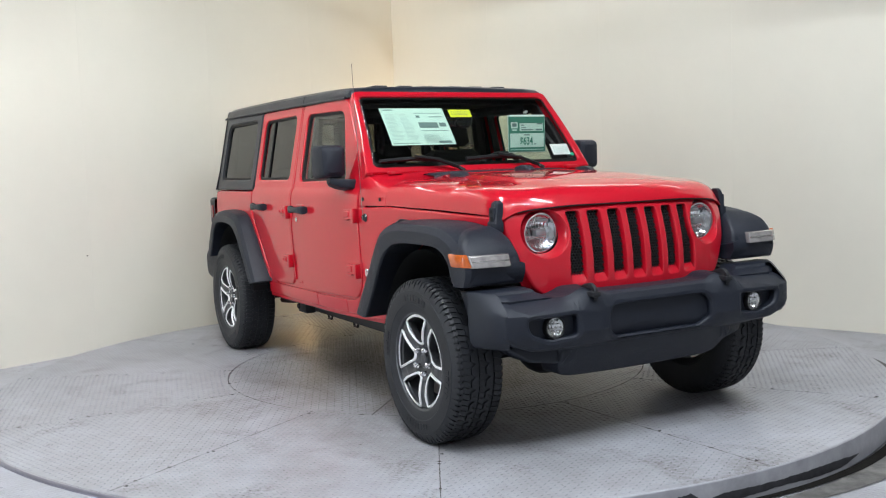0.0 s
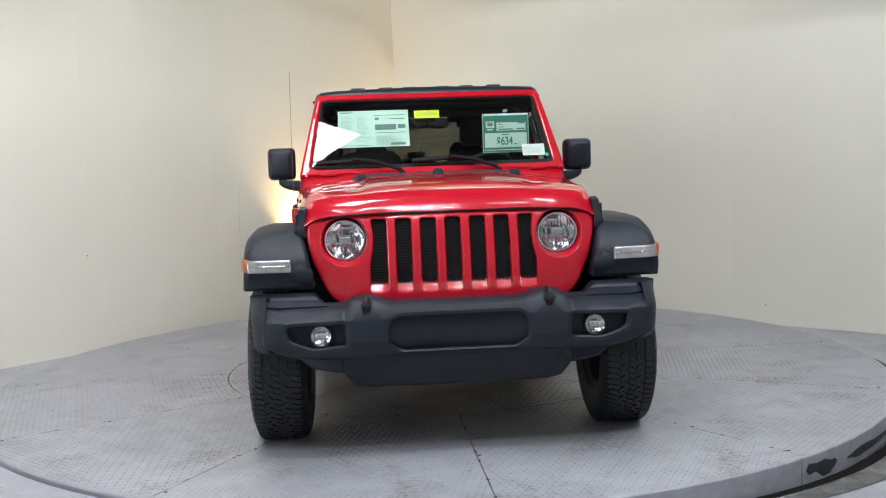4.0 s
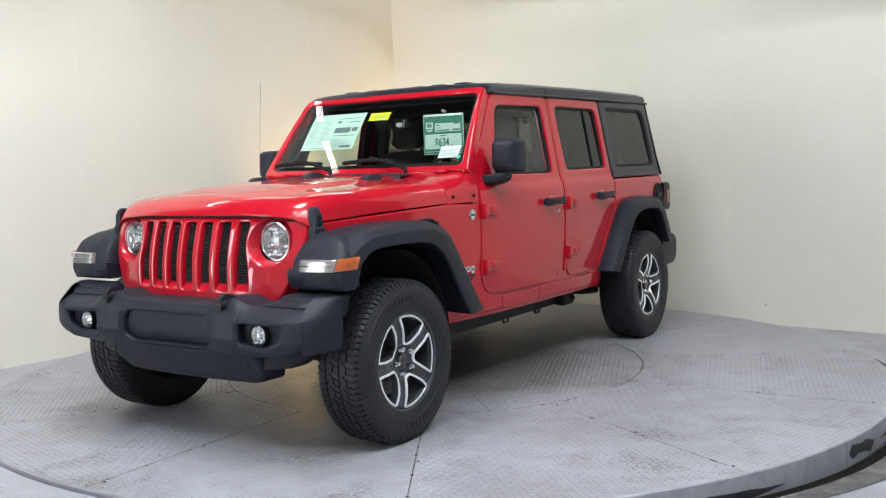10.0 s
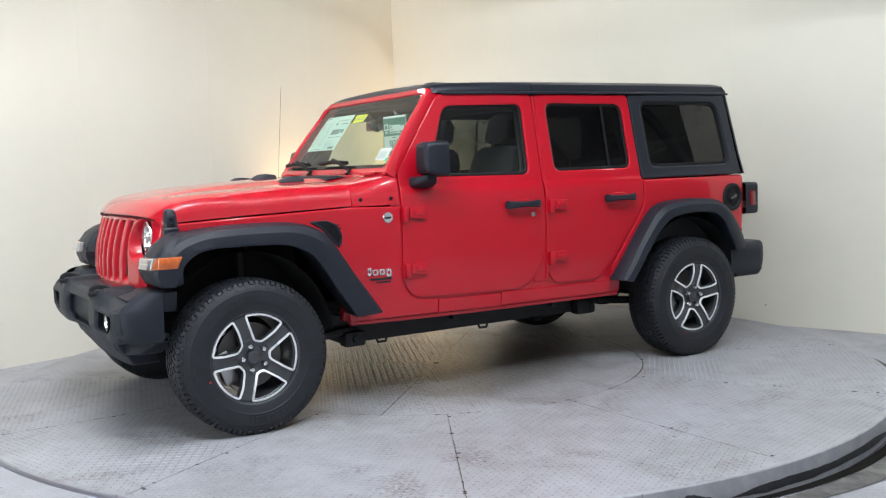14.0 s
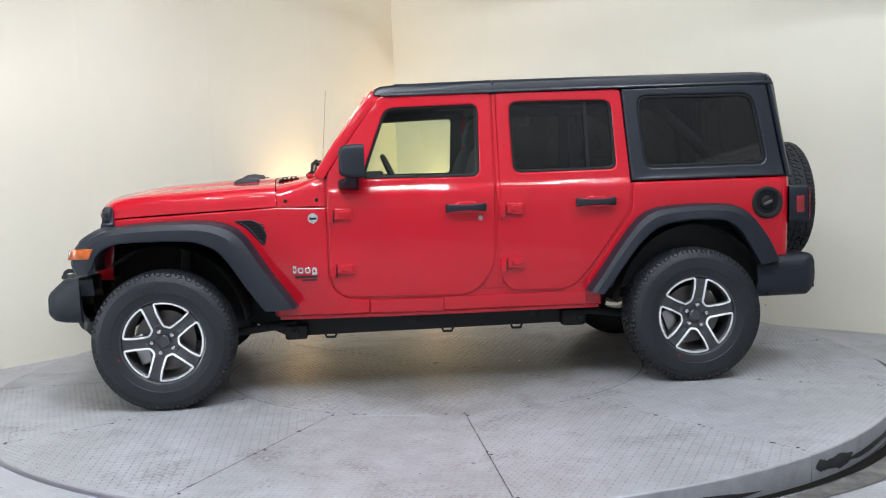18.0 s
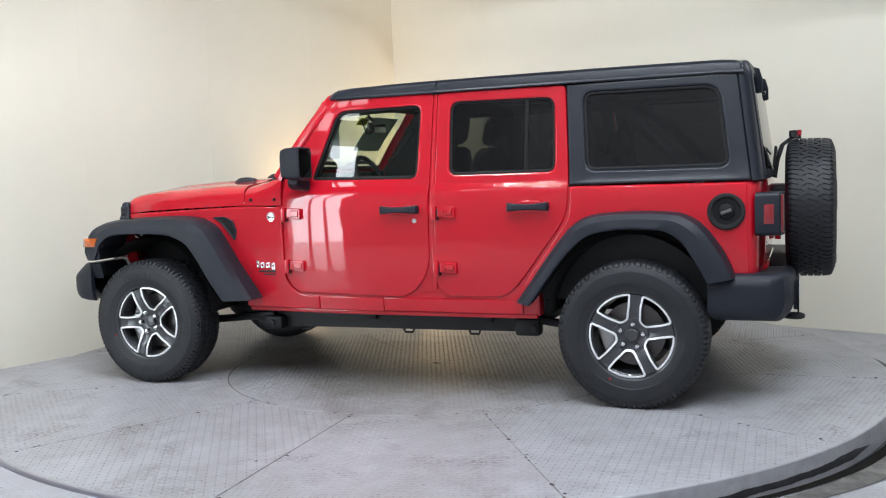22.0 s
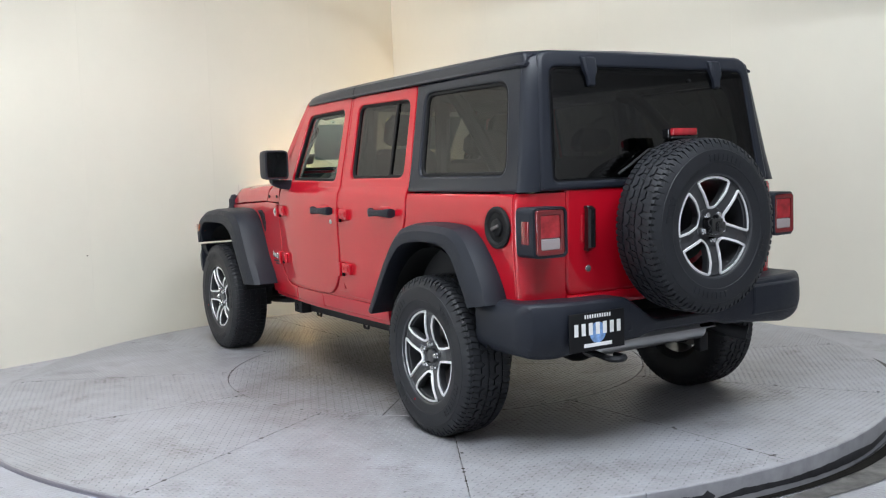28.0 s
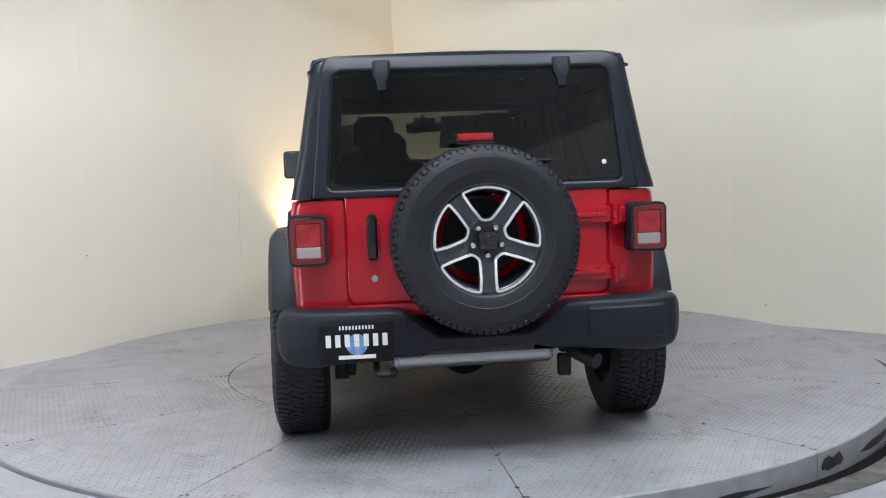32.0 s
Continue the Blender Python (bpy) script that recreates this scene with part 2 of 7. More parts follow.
def smooth_curve(pts, n=6):
    """Points along a Catmull-Rom curve."""
    P = [Vector(p) for p in pts]
    out = []
    for i in range(len(P) - 1):
        p0, p1, p2, p3 = P[max(i - 1, 0)], P[i], P[i + 1], P[min(i + 2, len(P) - 1)]
        for k in range(n):
            t = k / n
            out.append(0.5 * ((2 * p1) + (p2 - p0) * t + (2 * p0 - 5 * p1 + 4 * p2 - p3) * t * t + (3 * p1 - p0 - 3 * p2 + p3) * t ** 3))
    out.append(P[-1])
    return out

# ---- surfaces of the place ----


def floor_mat(name, base, stain, rough, lugs=1.0, mid_brown=0.0, slick=0.0):
    """Grey painted checker plate: small crossed lugs, scuffs and stains."""
    m = bpy.data.materials.new(name)
    m.use_nodes = True
    nt = m.node_tree
    b = nt.nodes["Principled BSDF"]
    L = nt.links.new

    def node(kind, **kw):
        n = nt.nodes.new(kind)
        for k, v in kw.items():
            n.inputs[k].default_value = v
        return n

    def math_node(op, a, c=None):
        n = nt.nodes.new("ShaderNodeMath")
        n.operation = op
        for i, v in enumerate((a, c)):
            if v is None:
                continue
            if isinstance(v, (int, float)):
                n.inputs[i].default_value = v
            else:
                L(v, n.inputs[i])
        return n.outputs[0]

    tc = node("ShaderNodeTexCoord")
    mp = nt.nodes.new("ShaderNodeMapping")
    mp.inputs["Rotation"].default_value = (0, 0, radians(45))
    mp.inputs["Scale"].default_value = (36, 36, 36)
    L(tc.outputs["Object"], mp.inputs["Vector"])
    sep = nt.nodes.new("ShaderNodeSeparateXYZ")
    L(mp.outputs["Vector"], sep.inputs["Vector"])
    u, v = sep.outputs["X"], sep.outputs["Y"]
    par = math_node("MODULO", math_node("ABSOLUTE", math_node("ADD", math_node("FLOOR", u), math_node("FLOOR", v))), 2)
    fu, fv = math_node("SUBTRACT", math_node("FRACT", u), 0.5), math_node("SUBTRACT", math_node("FRACT", v), 0.5)
    a1 = math_node("ADD", math_node("MULTIPLY", fu, 2.1), 0.0)
    b1 = math_node("ADD", math_node("MULTIPLY", fv, 6.0), 0.0)
    a2 = math_node("MULTIPLY", fv, 2.1)
    b2 = math_node("MULTIPLY", fu, 6.0)
    d1 = math_node("ADD", math_node("MULTIPLY", a1, a1), math_node("MULTIPLY", b1, b1))
    d2 = math_node("ADD", math_node("MULTIPLY", a2, a2), math_node("MULTIPLY", b2, b2))
    mixd = math_node("ADD", math_node("MULTIPLY", d1, math_node("SUBTRACT", 1.0, par)), math_node("MULTIPLY", d2, par))
    lug = math_node("MAXIMUM", math_node("SUBTRACT", 1.0, mixd), 0.0)
    big = node("ShaderNodeTexNoise", Scale=1.3, Detail=5.0, Roughness=0.6)
    mid = node("ShaderNodeTexNoise", Scale=7.0, Detail=8.0, Roughness=0.7)
    fine = node("ShaderNodeTexNoise", Scale=90.0, Detail=4.0, Roughness=0.7)
    for n in (big, mid, fine):
        L(tc.outputs["Object"], n.inputs["Vector"])
    cr = nt.nodes.new("ShaderNodeValToRGB")
    cr.color_ramp.elements[0].position, cr.color_ramp.elements[1].position = 0.36, 0.62
    cr.color_ramp.elements[0].color, cr.color_ramp.elements[1].color = (*stain, 1), (*base, 1)
    s = math_node("ADD", math_node("MULTIPLY", big.outputs["Fac"], 0.45), math_node("ADD", math_node("MULTIPLY", mid.outputs["Fac"], 0.45), math_node("MULTIPLY", fine.outputs["Fac"], 0.1)))
    L(s, cr.inputs["Fac"])
    # small dark specks
    spk = node("ShaderNodeTexNoise", Scale=26.0, Detail=2.0)
    L(tc.outputs["Object"], spk.inputs["Vector"])
    sr = nt.nodes.new("ShaderNodeMapRange")
    sr.inputs["From Min"].default_value, sr.inputs["From Max"].default_value = 0.70, 0.76
    L(spk.outputs["Fac"], sr.inputs["Value"])
    mx = nt.nodes.new("ShaderNodeMix")
    mx.data_type = "RGBA"
    L(sr.outputs["Result"], mx.inputs["Factor"])
    L(cr.outputs["Color"], mx.inputs["A"])
    mx.inputs["B"].default_value = (stain[0] * 0.45, stain[1] * 0.42, stain[2] * 0.4, 1)
    # brownish oil and tyre smudges
    smu = node("ShaderNodeTexNoise", Scale=2.6, Detail=4.0, Roughness=0.55, Distortion=0.6)
    grit = node("ShaderNodeTexNoise", Scale=38.0, Detail=5.0, Roughness=0.75)
    for n in (smu, grit):
        L(tc.outputs["Object"], n.inputs["Vector"])
    s1 = nt.nodes.new("ShaderNodeMapRange")
    s1.inputs["From Min"].default_value, s1.inputs["From Max"].default_value = 0.53, 0.68
    L(smu.outputs["Fac"], s1.inputs["Value"])
    s2 = nt.nodes.new("ShaderNodeMapRange")
    s2.inputs["From Min"].default_value, s2.inputs["From Max"].default_value = 0.40, 0.60
    L(grit.outputs["Fac"], s2.inputs["Value"])
    mx2 = nt.nodes.new("ShaderNodeMix")
    mx2.data_type = "RGBA"
    L(math_node("MULTIPLY", math_node("MULTIPLY", s1.outputs["Result"], s2.outputs["Result"]), 0.8), mx2.inputs["Factor"])
    L(mx.outputs["Result"], mx2.inputs["A"])
    mx2.inputs["B"].default_value = (0.115, 0.10, 0.09, 1)
    # darker brown in the middle of the table, fading outwards with a ragged edge
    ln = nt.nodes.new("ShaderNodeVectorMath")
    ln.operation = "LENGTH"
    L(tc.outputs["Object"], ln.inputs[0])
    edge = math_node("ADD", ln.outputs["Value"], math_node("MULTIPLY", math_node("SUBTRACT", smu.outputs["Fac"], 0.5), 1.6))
    mid_fade = nt.nodes.new("ShaderNodeMapRange")
    mid_fade.inputs["From Min"].default_value, mid_fade.inputs["From Max"].default_value = 0.75, 1.45
    mid_fade.inputs["To Min"].default_value, mid_fade.inputs["To Max"].default_value = mid_brown, 0.0
    L(edge, mid_fade.inputs["Value"])
    mid_mix = math_node("MULTIPLY", mid_fade.outputs["Result"], math_node("ADD", 0.55, math_node("MULTIPLY", s2.outputs["Result"], 0.45)))
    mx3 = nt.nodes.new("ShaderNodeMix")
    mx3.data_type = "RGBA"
    L(mid_mix, mx3.inputs["Factor"])
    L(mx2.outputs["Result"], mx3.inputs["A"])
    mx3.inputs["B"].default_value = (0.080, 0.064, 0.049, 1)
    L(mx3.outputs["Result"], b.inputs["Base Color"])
    rr = nt.nodes.new("ShaderNodeMapRange")
    rr.inputs["To Min"].default_value, rr.inputs["To Max"].default_value = rough - 0.08, rough + 0.10
    L(mid.outputs["Fac"], rr.inputs["Value"])
    L(math_node("SUBTRACT", rr.outputs["Result"], math_node("MULTIPLY", mid_mix, slick)), b.inputs["Roughness"])
    bp = nt.nodes.new("ShaderNodeBump")
    bp.inputs["Strength"].default_value = 0.55
    bp.inputs["Distance"].default_value = 0.004
    h = math_node("ADD", math_node("MULTIPLY", lug, lugs), math_node("MULTIPLY", fine.outputs["Fac"], 0.12))
    L(h, bp.inputs["Height"])
    L(bp.outputs["Normal"], b.inputs["Normal"])
    b.inputs["Specular IOR Level"].default_value = 0.5
    return m


M["plate"] = floor_mat("grey_checker_plate", (0.355, 0.36, 0.388), (0.222, 0.216, 0.218), 0.40, 0.0, mid_brown=0.95, slick=-0.02)
M["lug"] = floor_mat("worn_plate_lug", (0.395, 0.40, 0.43), (0.27, 0.265, 0.272), 0.17, 0.0, mid_brown=0.8, slick=0.09)
M["ground"] = floor_mat("grey_floor_plate", (0.36, 0.367, 0.40), (0.25, 0.245, 0.255), 0.36)
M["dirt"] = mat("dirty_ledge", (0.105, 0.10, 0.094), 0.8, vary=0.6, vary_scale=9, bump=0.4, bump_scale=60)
M["seam_dirt"] = mat("seam_dirt", (0.055, 0.045, 0.038), 0.9, vary=0.4, vary_scale=30)
# flat black strip standing in for the shade under the rim
M["rim_shadow"] = mat("rim_shadow_black", (0.010, 0.009, 0.008), 0.95, 0.0, 0.1, vary=0.4, vary_scale=14)
M["gap"] = mat("dark_gap", (0.035, 0.03, 0.028), 0.9)
M["rim_paint"] = mat("grey_rim_paint", (0.32, 0.32, 0.34), 0.4, 0.2, vary=0.2, vary_scale=8)
M["rim_bare"] = mat("bare_dark_steel", (0.045, 0.045, 0.05), 0.45, 0.5, vary=0.3, vary_scale=20)
M["rail"] = mat("steel_rail", (0.30, 0.29, 0.34), 0.35, 0.8, rough_vary=0.1, vary_scale=15)
M["wall"] = mat("cream_wall_panel", (0.71, 0.68, 0.585), 0.55, 0.0, 0.35, bump=0.12, bump_scale=40, vary=0.025, vary_scale=1.2)
M["scuff"] = mat("dark_scuff", (0.16, 0.14, 0.12), 0.7, vary=0.4, vary_scale=40)
M["seam"] = mat("wall_seam_strip", (0.71, 0.68, 0.585), 0.5)
M["ceiling"] = mat("dark_ceiling", (0.14, 0.14, 0.15), 0.8, vary=0.03)
M["darkwall"] = mat("far_room_wall", (0.36, 0.355, 0.35), 0.7, vary=0.08)
M["cladding"] = mat("dark_upper_wall", (0.17, 0.17, 0.175), 0.6, vary=0.15)
M["polished"] = mat("glossy_added_floor", (0.50, 0.49, 0.48), 0.14, vary=0.08)
M["tube"] = mat("lit_fluorescent_tube", (0.9, 0.9, 0.9), 0.5, emit=(1.0, 0.98, 0.94), emit_strength=9.5)
M["sky_pane"] = mat("bright_daylight_pane", (0.9, 0.9, 0.9), 0.5, emit=(0.92, 0.97, 1.0), emit_strength=6.0)
M["dim_pane"] = mat("dusty_daylight_pane", (0.7, 0.7, 0.7), 0.5, emit=(0.92, 0.97, 1.0), emit_strength=2.2)
M["door_glow"] = mat("daylit_door_sheet", (0.8, 0.8, 0.8), 0.5, emit=(0.86, 0.94, 1.0), emit_strength=11.5)
M["panel_glow"] = mat("white_diffuser", (0.9, 0.9, 0.9), 0.5, emit=(0.97, 0.98, 1.0), emit_strength=20.0)
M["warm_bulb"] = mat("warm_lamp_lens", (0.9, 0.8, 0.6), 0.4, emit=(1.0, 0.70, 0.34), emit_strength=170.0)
M["muntin"] = mat("dark_window_bar", (0.06, 0.06, 0.06), 0.5)


def structure(name, bm, material, label, category, parent=None):
    ob = part(name, bm, material, parent, "", 32)
    return tagged(ob, label, category, kind="structure")


def build_ground():
    bm = bmesh.new()
    n = 140
    grid = [[bm.verts.new((-14 + 28 * i / n, -14 + 28 * j / n, ground_z(-14 + 28 * i / n, -14 + 28 * j / n))) for j in range(n + 1)] for i in range(n + 1)]
    for i in range(n):
        for j in range(n):
            bm.faces.new((grid[i][j], grid[i + 1][j], grid[i + 1][j + 1], grid[i][j + 1]))
    structure("ground", bm, M["ground"], "grey painted concrete floor round the turntable", "floor")


def build_walls():
    # left-hand and right-hand wall of panels, meeting in a corner; the hall behind closes the place
    for name, normal, along, d, lo, hi in (("wall_left", N_L, N_R, D_L, -3.2, D_R + 0.012), ("wall_right", N_R, N_L, D_R, -4.4, D_L + 0.004)):
        bm = bmesh.new()
        c0 = normal * (d + 0.10)
        mid = (lo + hi + 0.16) / 2
        rot = Matrix((along, normal, Vector((0, 0, 1)))).transposed().to_4x4()
        box(bm, c0 + along * mid + Vector((0, 0, WALL_H / 2 - 0.1)), (hi - lo + 0.16, 0.17, WALL_H + 0.2), m=rot)
        wall = structure(name, bm, M["seam"], "cream painted panel wall behind the turntable", "wall")
        # old scuffs on the paint
        for u, z0, z1, w in (((0.745, 0.56, 1.19, 0.0022), (-0.764, 0.695, 0.705, 0.02)) if name == "wall_left" else ((-1.15, 0.055, 0.064, 0.016), (0.35, 0.9, 0.907, 0.012))):
            b2 = bmesh.new()
            n = 14
            lo_row, hi_row = [], []
            wob = random.Random(int(z1 * 1000))
            for k in range(n + 1):
                f = k / n
                ww = w * (0.35 + 0.65 * wob.random()) * (1.0 if w > 0.01 or wob.random() < 0.75 else 0.1)
                p = normal * (d + 0.0008) + along * (u + 0.020 * (f - 0.5) * (w < 0.01)) + Vector((0, 0, z0 + (z1 - z0) * f))
                lo_row.append(b2.verts.new(p - along * ww / 2))
                hi_row.append(b2.verts.new(p + along * ww / 2))
            ring_faces(b2, lo_row, hi_row, closed=False)
            part("scuff_mark", b2, M["scuff"], wall, "thin dark scuff")
        x = hi
        step = 1.22
        while x > lo + 0.05:
            w = min(step, x - lo)
            b2 = bmesh.new()
            box(b2, (0, 0, 0), (w - 0.0004, 0.012, WALL_H + 0.1), bevel=0.0004, seg=1)
            ob = part("wall_panel", b2, M["wall"], wall)
            ob.matrix_world = Matrix.Translation(normal * (d + 0.008) + along * (x - w / 2) + Vector((0, 0, WALL_H / 2 - 0.06))) @ rot
            x -= step
    a0, a1, b0, b1 = -6.2, 9.2, -7.0, 5.0
    rot = Matrix((N_R, N_L, Vector((0, 0, 1)))).transposed().to_4x4()

    def slab(name, a_lo, a_hi, b_lo, b_hi, z_lo, z_hi, material, label, category):
        bm = bmesh.new()
        c = room_pt((a_lo + a_hi) / 2, (b_lo + b_hi) / 2, (z_lo + z_hi) / 2)
        box(bm, c, (b_hi - b_lo, a_hi - a_lo, z_hi - z_lo), m=rot)
        return structure(name, bm, material, label, category)

    # unseen hall walls set near for bounce; tones chosen for the car's reflections
    dw, up, mid_z = M["darkwall"], M["cladding"], 2.9
    lab, lab_up = "unseen plain pale wall added to close the hall and bounce light", "unseen dark upper hall wall added for dark reflections"
    pb, da0, da1, dh = b0, 1.45, 2.95, 4.05
    # the far wall holds a tall door open to the daylight, and barred windows
    for n, (u0, u1, v0, v1) in enumerate(((a1, a1 + 0.2, b0, b1), (a0 - 0.2, a0, b0, b1), (a0, a1, b1, b1 + 0.2), (a0, da0, pb - 0.2, pb), (da1, a1, pb - 0.2, pb))):
        slab("wall_hall_%d" % (n + 1), u0, u1, v0, v1, -0.4, mid_z, dw, lab, "wall")
        slab("wall_hall_%d" % (n + 6), u0, u1, v0, v1, mid_z, CEIL, up, lab_up, "wall")
    slab("wall_hall_11", da0, da1, pb - 0.2, pb, dh, CEIL, up, lab_up, "wall")
    # unseen glossy floor strip before the door, added to mirror its glow into the paint
    bm = bmesh.new()
    n = 24
    grid = [[bm.verts.new(room_pt(-2.0 + 10.0 * i / n, -6.98 + 3.1 * j / n, 0)) for j in range(n + 1)] for i in range(n + 1)]
    for row in grid:
        for v in row:
            v.co.z = ground_z(v.co.x, v.co.y) + 0.006
    for i in range(n):
        for j in range(n):
            bm.faces.new((grid[i][j], grid[i + 1][j], grid[i + 1][j + 1], grid[i][j + 1]))
    structure("floor_hall", bm, M["polished"], "unseen glossy floor strip added to mirror the door", "floor")
    slab("backdrop_1", da0 - 0.3, da1 + 0.3, pb - 0.35, pb - 0.3, -0.4, dh + 0.3, M["door_glow"], "bright daylight outside the hall door", "daylight")
    for n, at in enumerate((1.86, 2.32)):
        slab("trim_post_%d" % (n + 1), at - 0.03, at + 0.03, pb - 0.12, pb - 0.02, -0.2, dh, M["muntin"], "dark steel door post", "post")
    for n, (w0, w1, z0, z1, across, up) in enumerate(((1.45, 2.95, 4.28, 4.80, 4, 2), (1.96, 2.61, 5.13, 5.50, 2, 1), (2.80, 3.52, 5.13, 5.50, 2, 1), (3.70, 4.36, 5.13, 5.50, 2, 1), (-0.75, -0.05, 5.10, 5.45, 2, 1), (-5.10, -4.15, 5.75, 6.25, 4, 1))):
        win = slab("window_%d" % (n + 8), w0, w1, pb - 0.01, pb + 0.02, z0, z1, M["sky_pane"] if n in (0, 4, 5) else M["dim_pane"], "bright barred hall window", "window")
        for k in range(across + 1):
            bm = bmesh.new()
            box(bm, room_pt(w0 + (w1 - w0) * k / across, pb + 0.04, (z0 + z1) / 2), (0.05, 0.05, z1 - z0 + 0.05), m=rot)
            part("window_bar", bm, M["muntin"], win)
        for k in range(up + 1):
            bm = bmesh.new()
            box(bm, room_pt((w0 + w1) / 2, pb + 0.05, z0 + (z1 - z0) * (k / up if k in (0, up) else 0.62)), (0.05, w1 - w0, 0.05), m=rot)
            part("window_bar", bm, M["muntin"], win)
    slab("ceiling", a0, a1, b0, b1, CEIL, CEIL + 0.2, M["ceiling"], "grey ceiling of the hall", "ceiling")
    # skylights in the ceiling
    for n, (x, y) in enumerate(((2.5, -5.5), (-3.4, -5.2), (-0.4, -6.6))):
        bm = bmesh.new()
        box(bm, (x, y, CEIL - 0.03), (1.3, 0.8, 0.05), bevel=0.01)
        sky = structure("window_%d" % (n + 2), bm, M["sky_pane"], "bright roof skylight with dark bars", "skylight")
        for k in range(4):
            b2 = bmesh.new()
            box(b2, (x - 0.65 + 1.3 * k / 3, y, CEIL - 0.07), (0.04, 0.86, 0.06))
            part("skylight_bar", b2, M["muntin"], sky)
    # roof beams
    for n in range(6):
        bm = bmesh.new()
        box(bm, room_pt(-1.0, -9.0 + 2.4 * n, CEIL - 0.35), (0.12, a1 - a0, 0.35), m=rot)
        structure("trim_beam_%d" % (n + 1), bm, M["muntin"], "dark steel roof beam", "beam")


def arc_plate(bm, r0, r1, a0, a1, z0, z1, n=12, bev=0.0025):
    """A flat plate between two radii and two angles, with small rounded rims."""
    def loop(d, z):
        pts = []
        for k in range(n + 1):
            a = a0 + (a1 - a0) * k / n
            e = d / max(r1, 0.1)
            a = min(max(a, a0 + e), a1 - e)
            pts.append(((r1 - d) * math.cos(a), (r1 - d) * math.sin(a), z))
        for k in range(n, -1, -1):
            a = a0 + (a1 - a0) * k / n
            e = d / max(r0, 0.1)
            a = min(max(a, a0 + e), a1 - e)
            pts.append(((r0 + d) * math.cos(a), (r0 + d) * math.sin(a), z))
        return pts
    rows = [[bm.verts.new(p) for p in loop(d, z)] for d, z in ((0, z0), (0, z1 - bev), (bev, z1))]
    for a, b in zip(rows, rows[1:]):
        ring_faces(bm, a, b)
    t = rows[-1]
    m = len(t)
    for k in range(n):
        bm.faces.new((t[k], t[k + 1], t[m - 2 - k], t[m - 1 - k]))


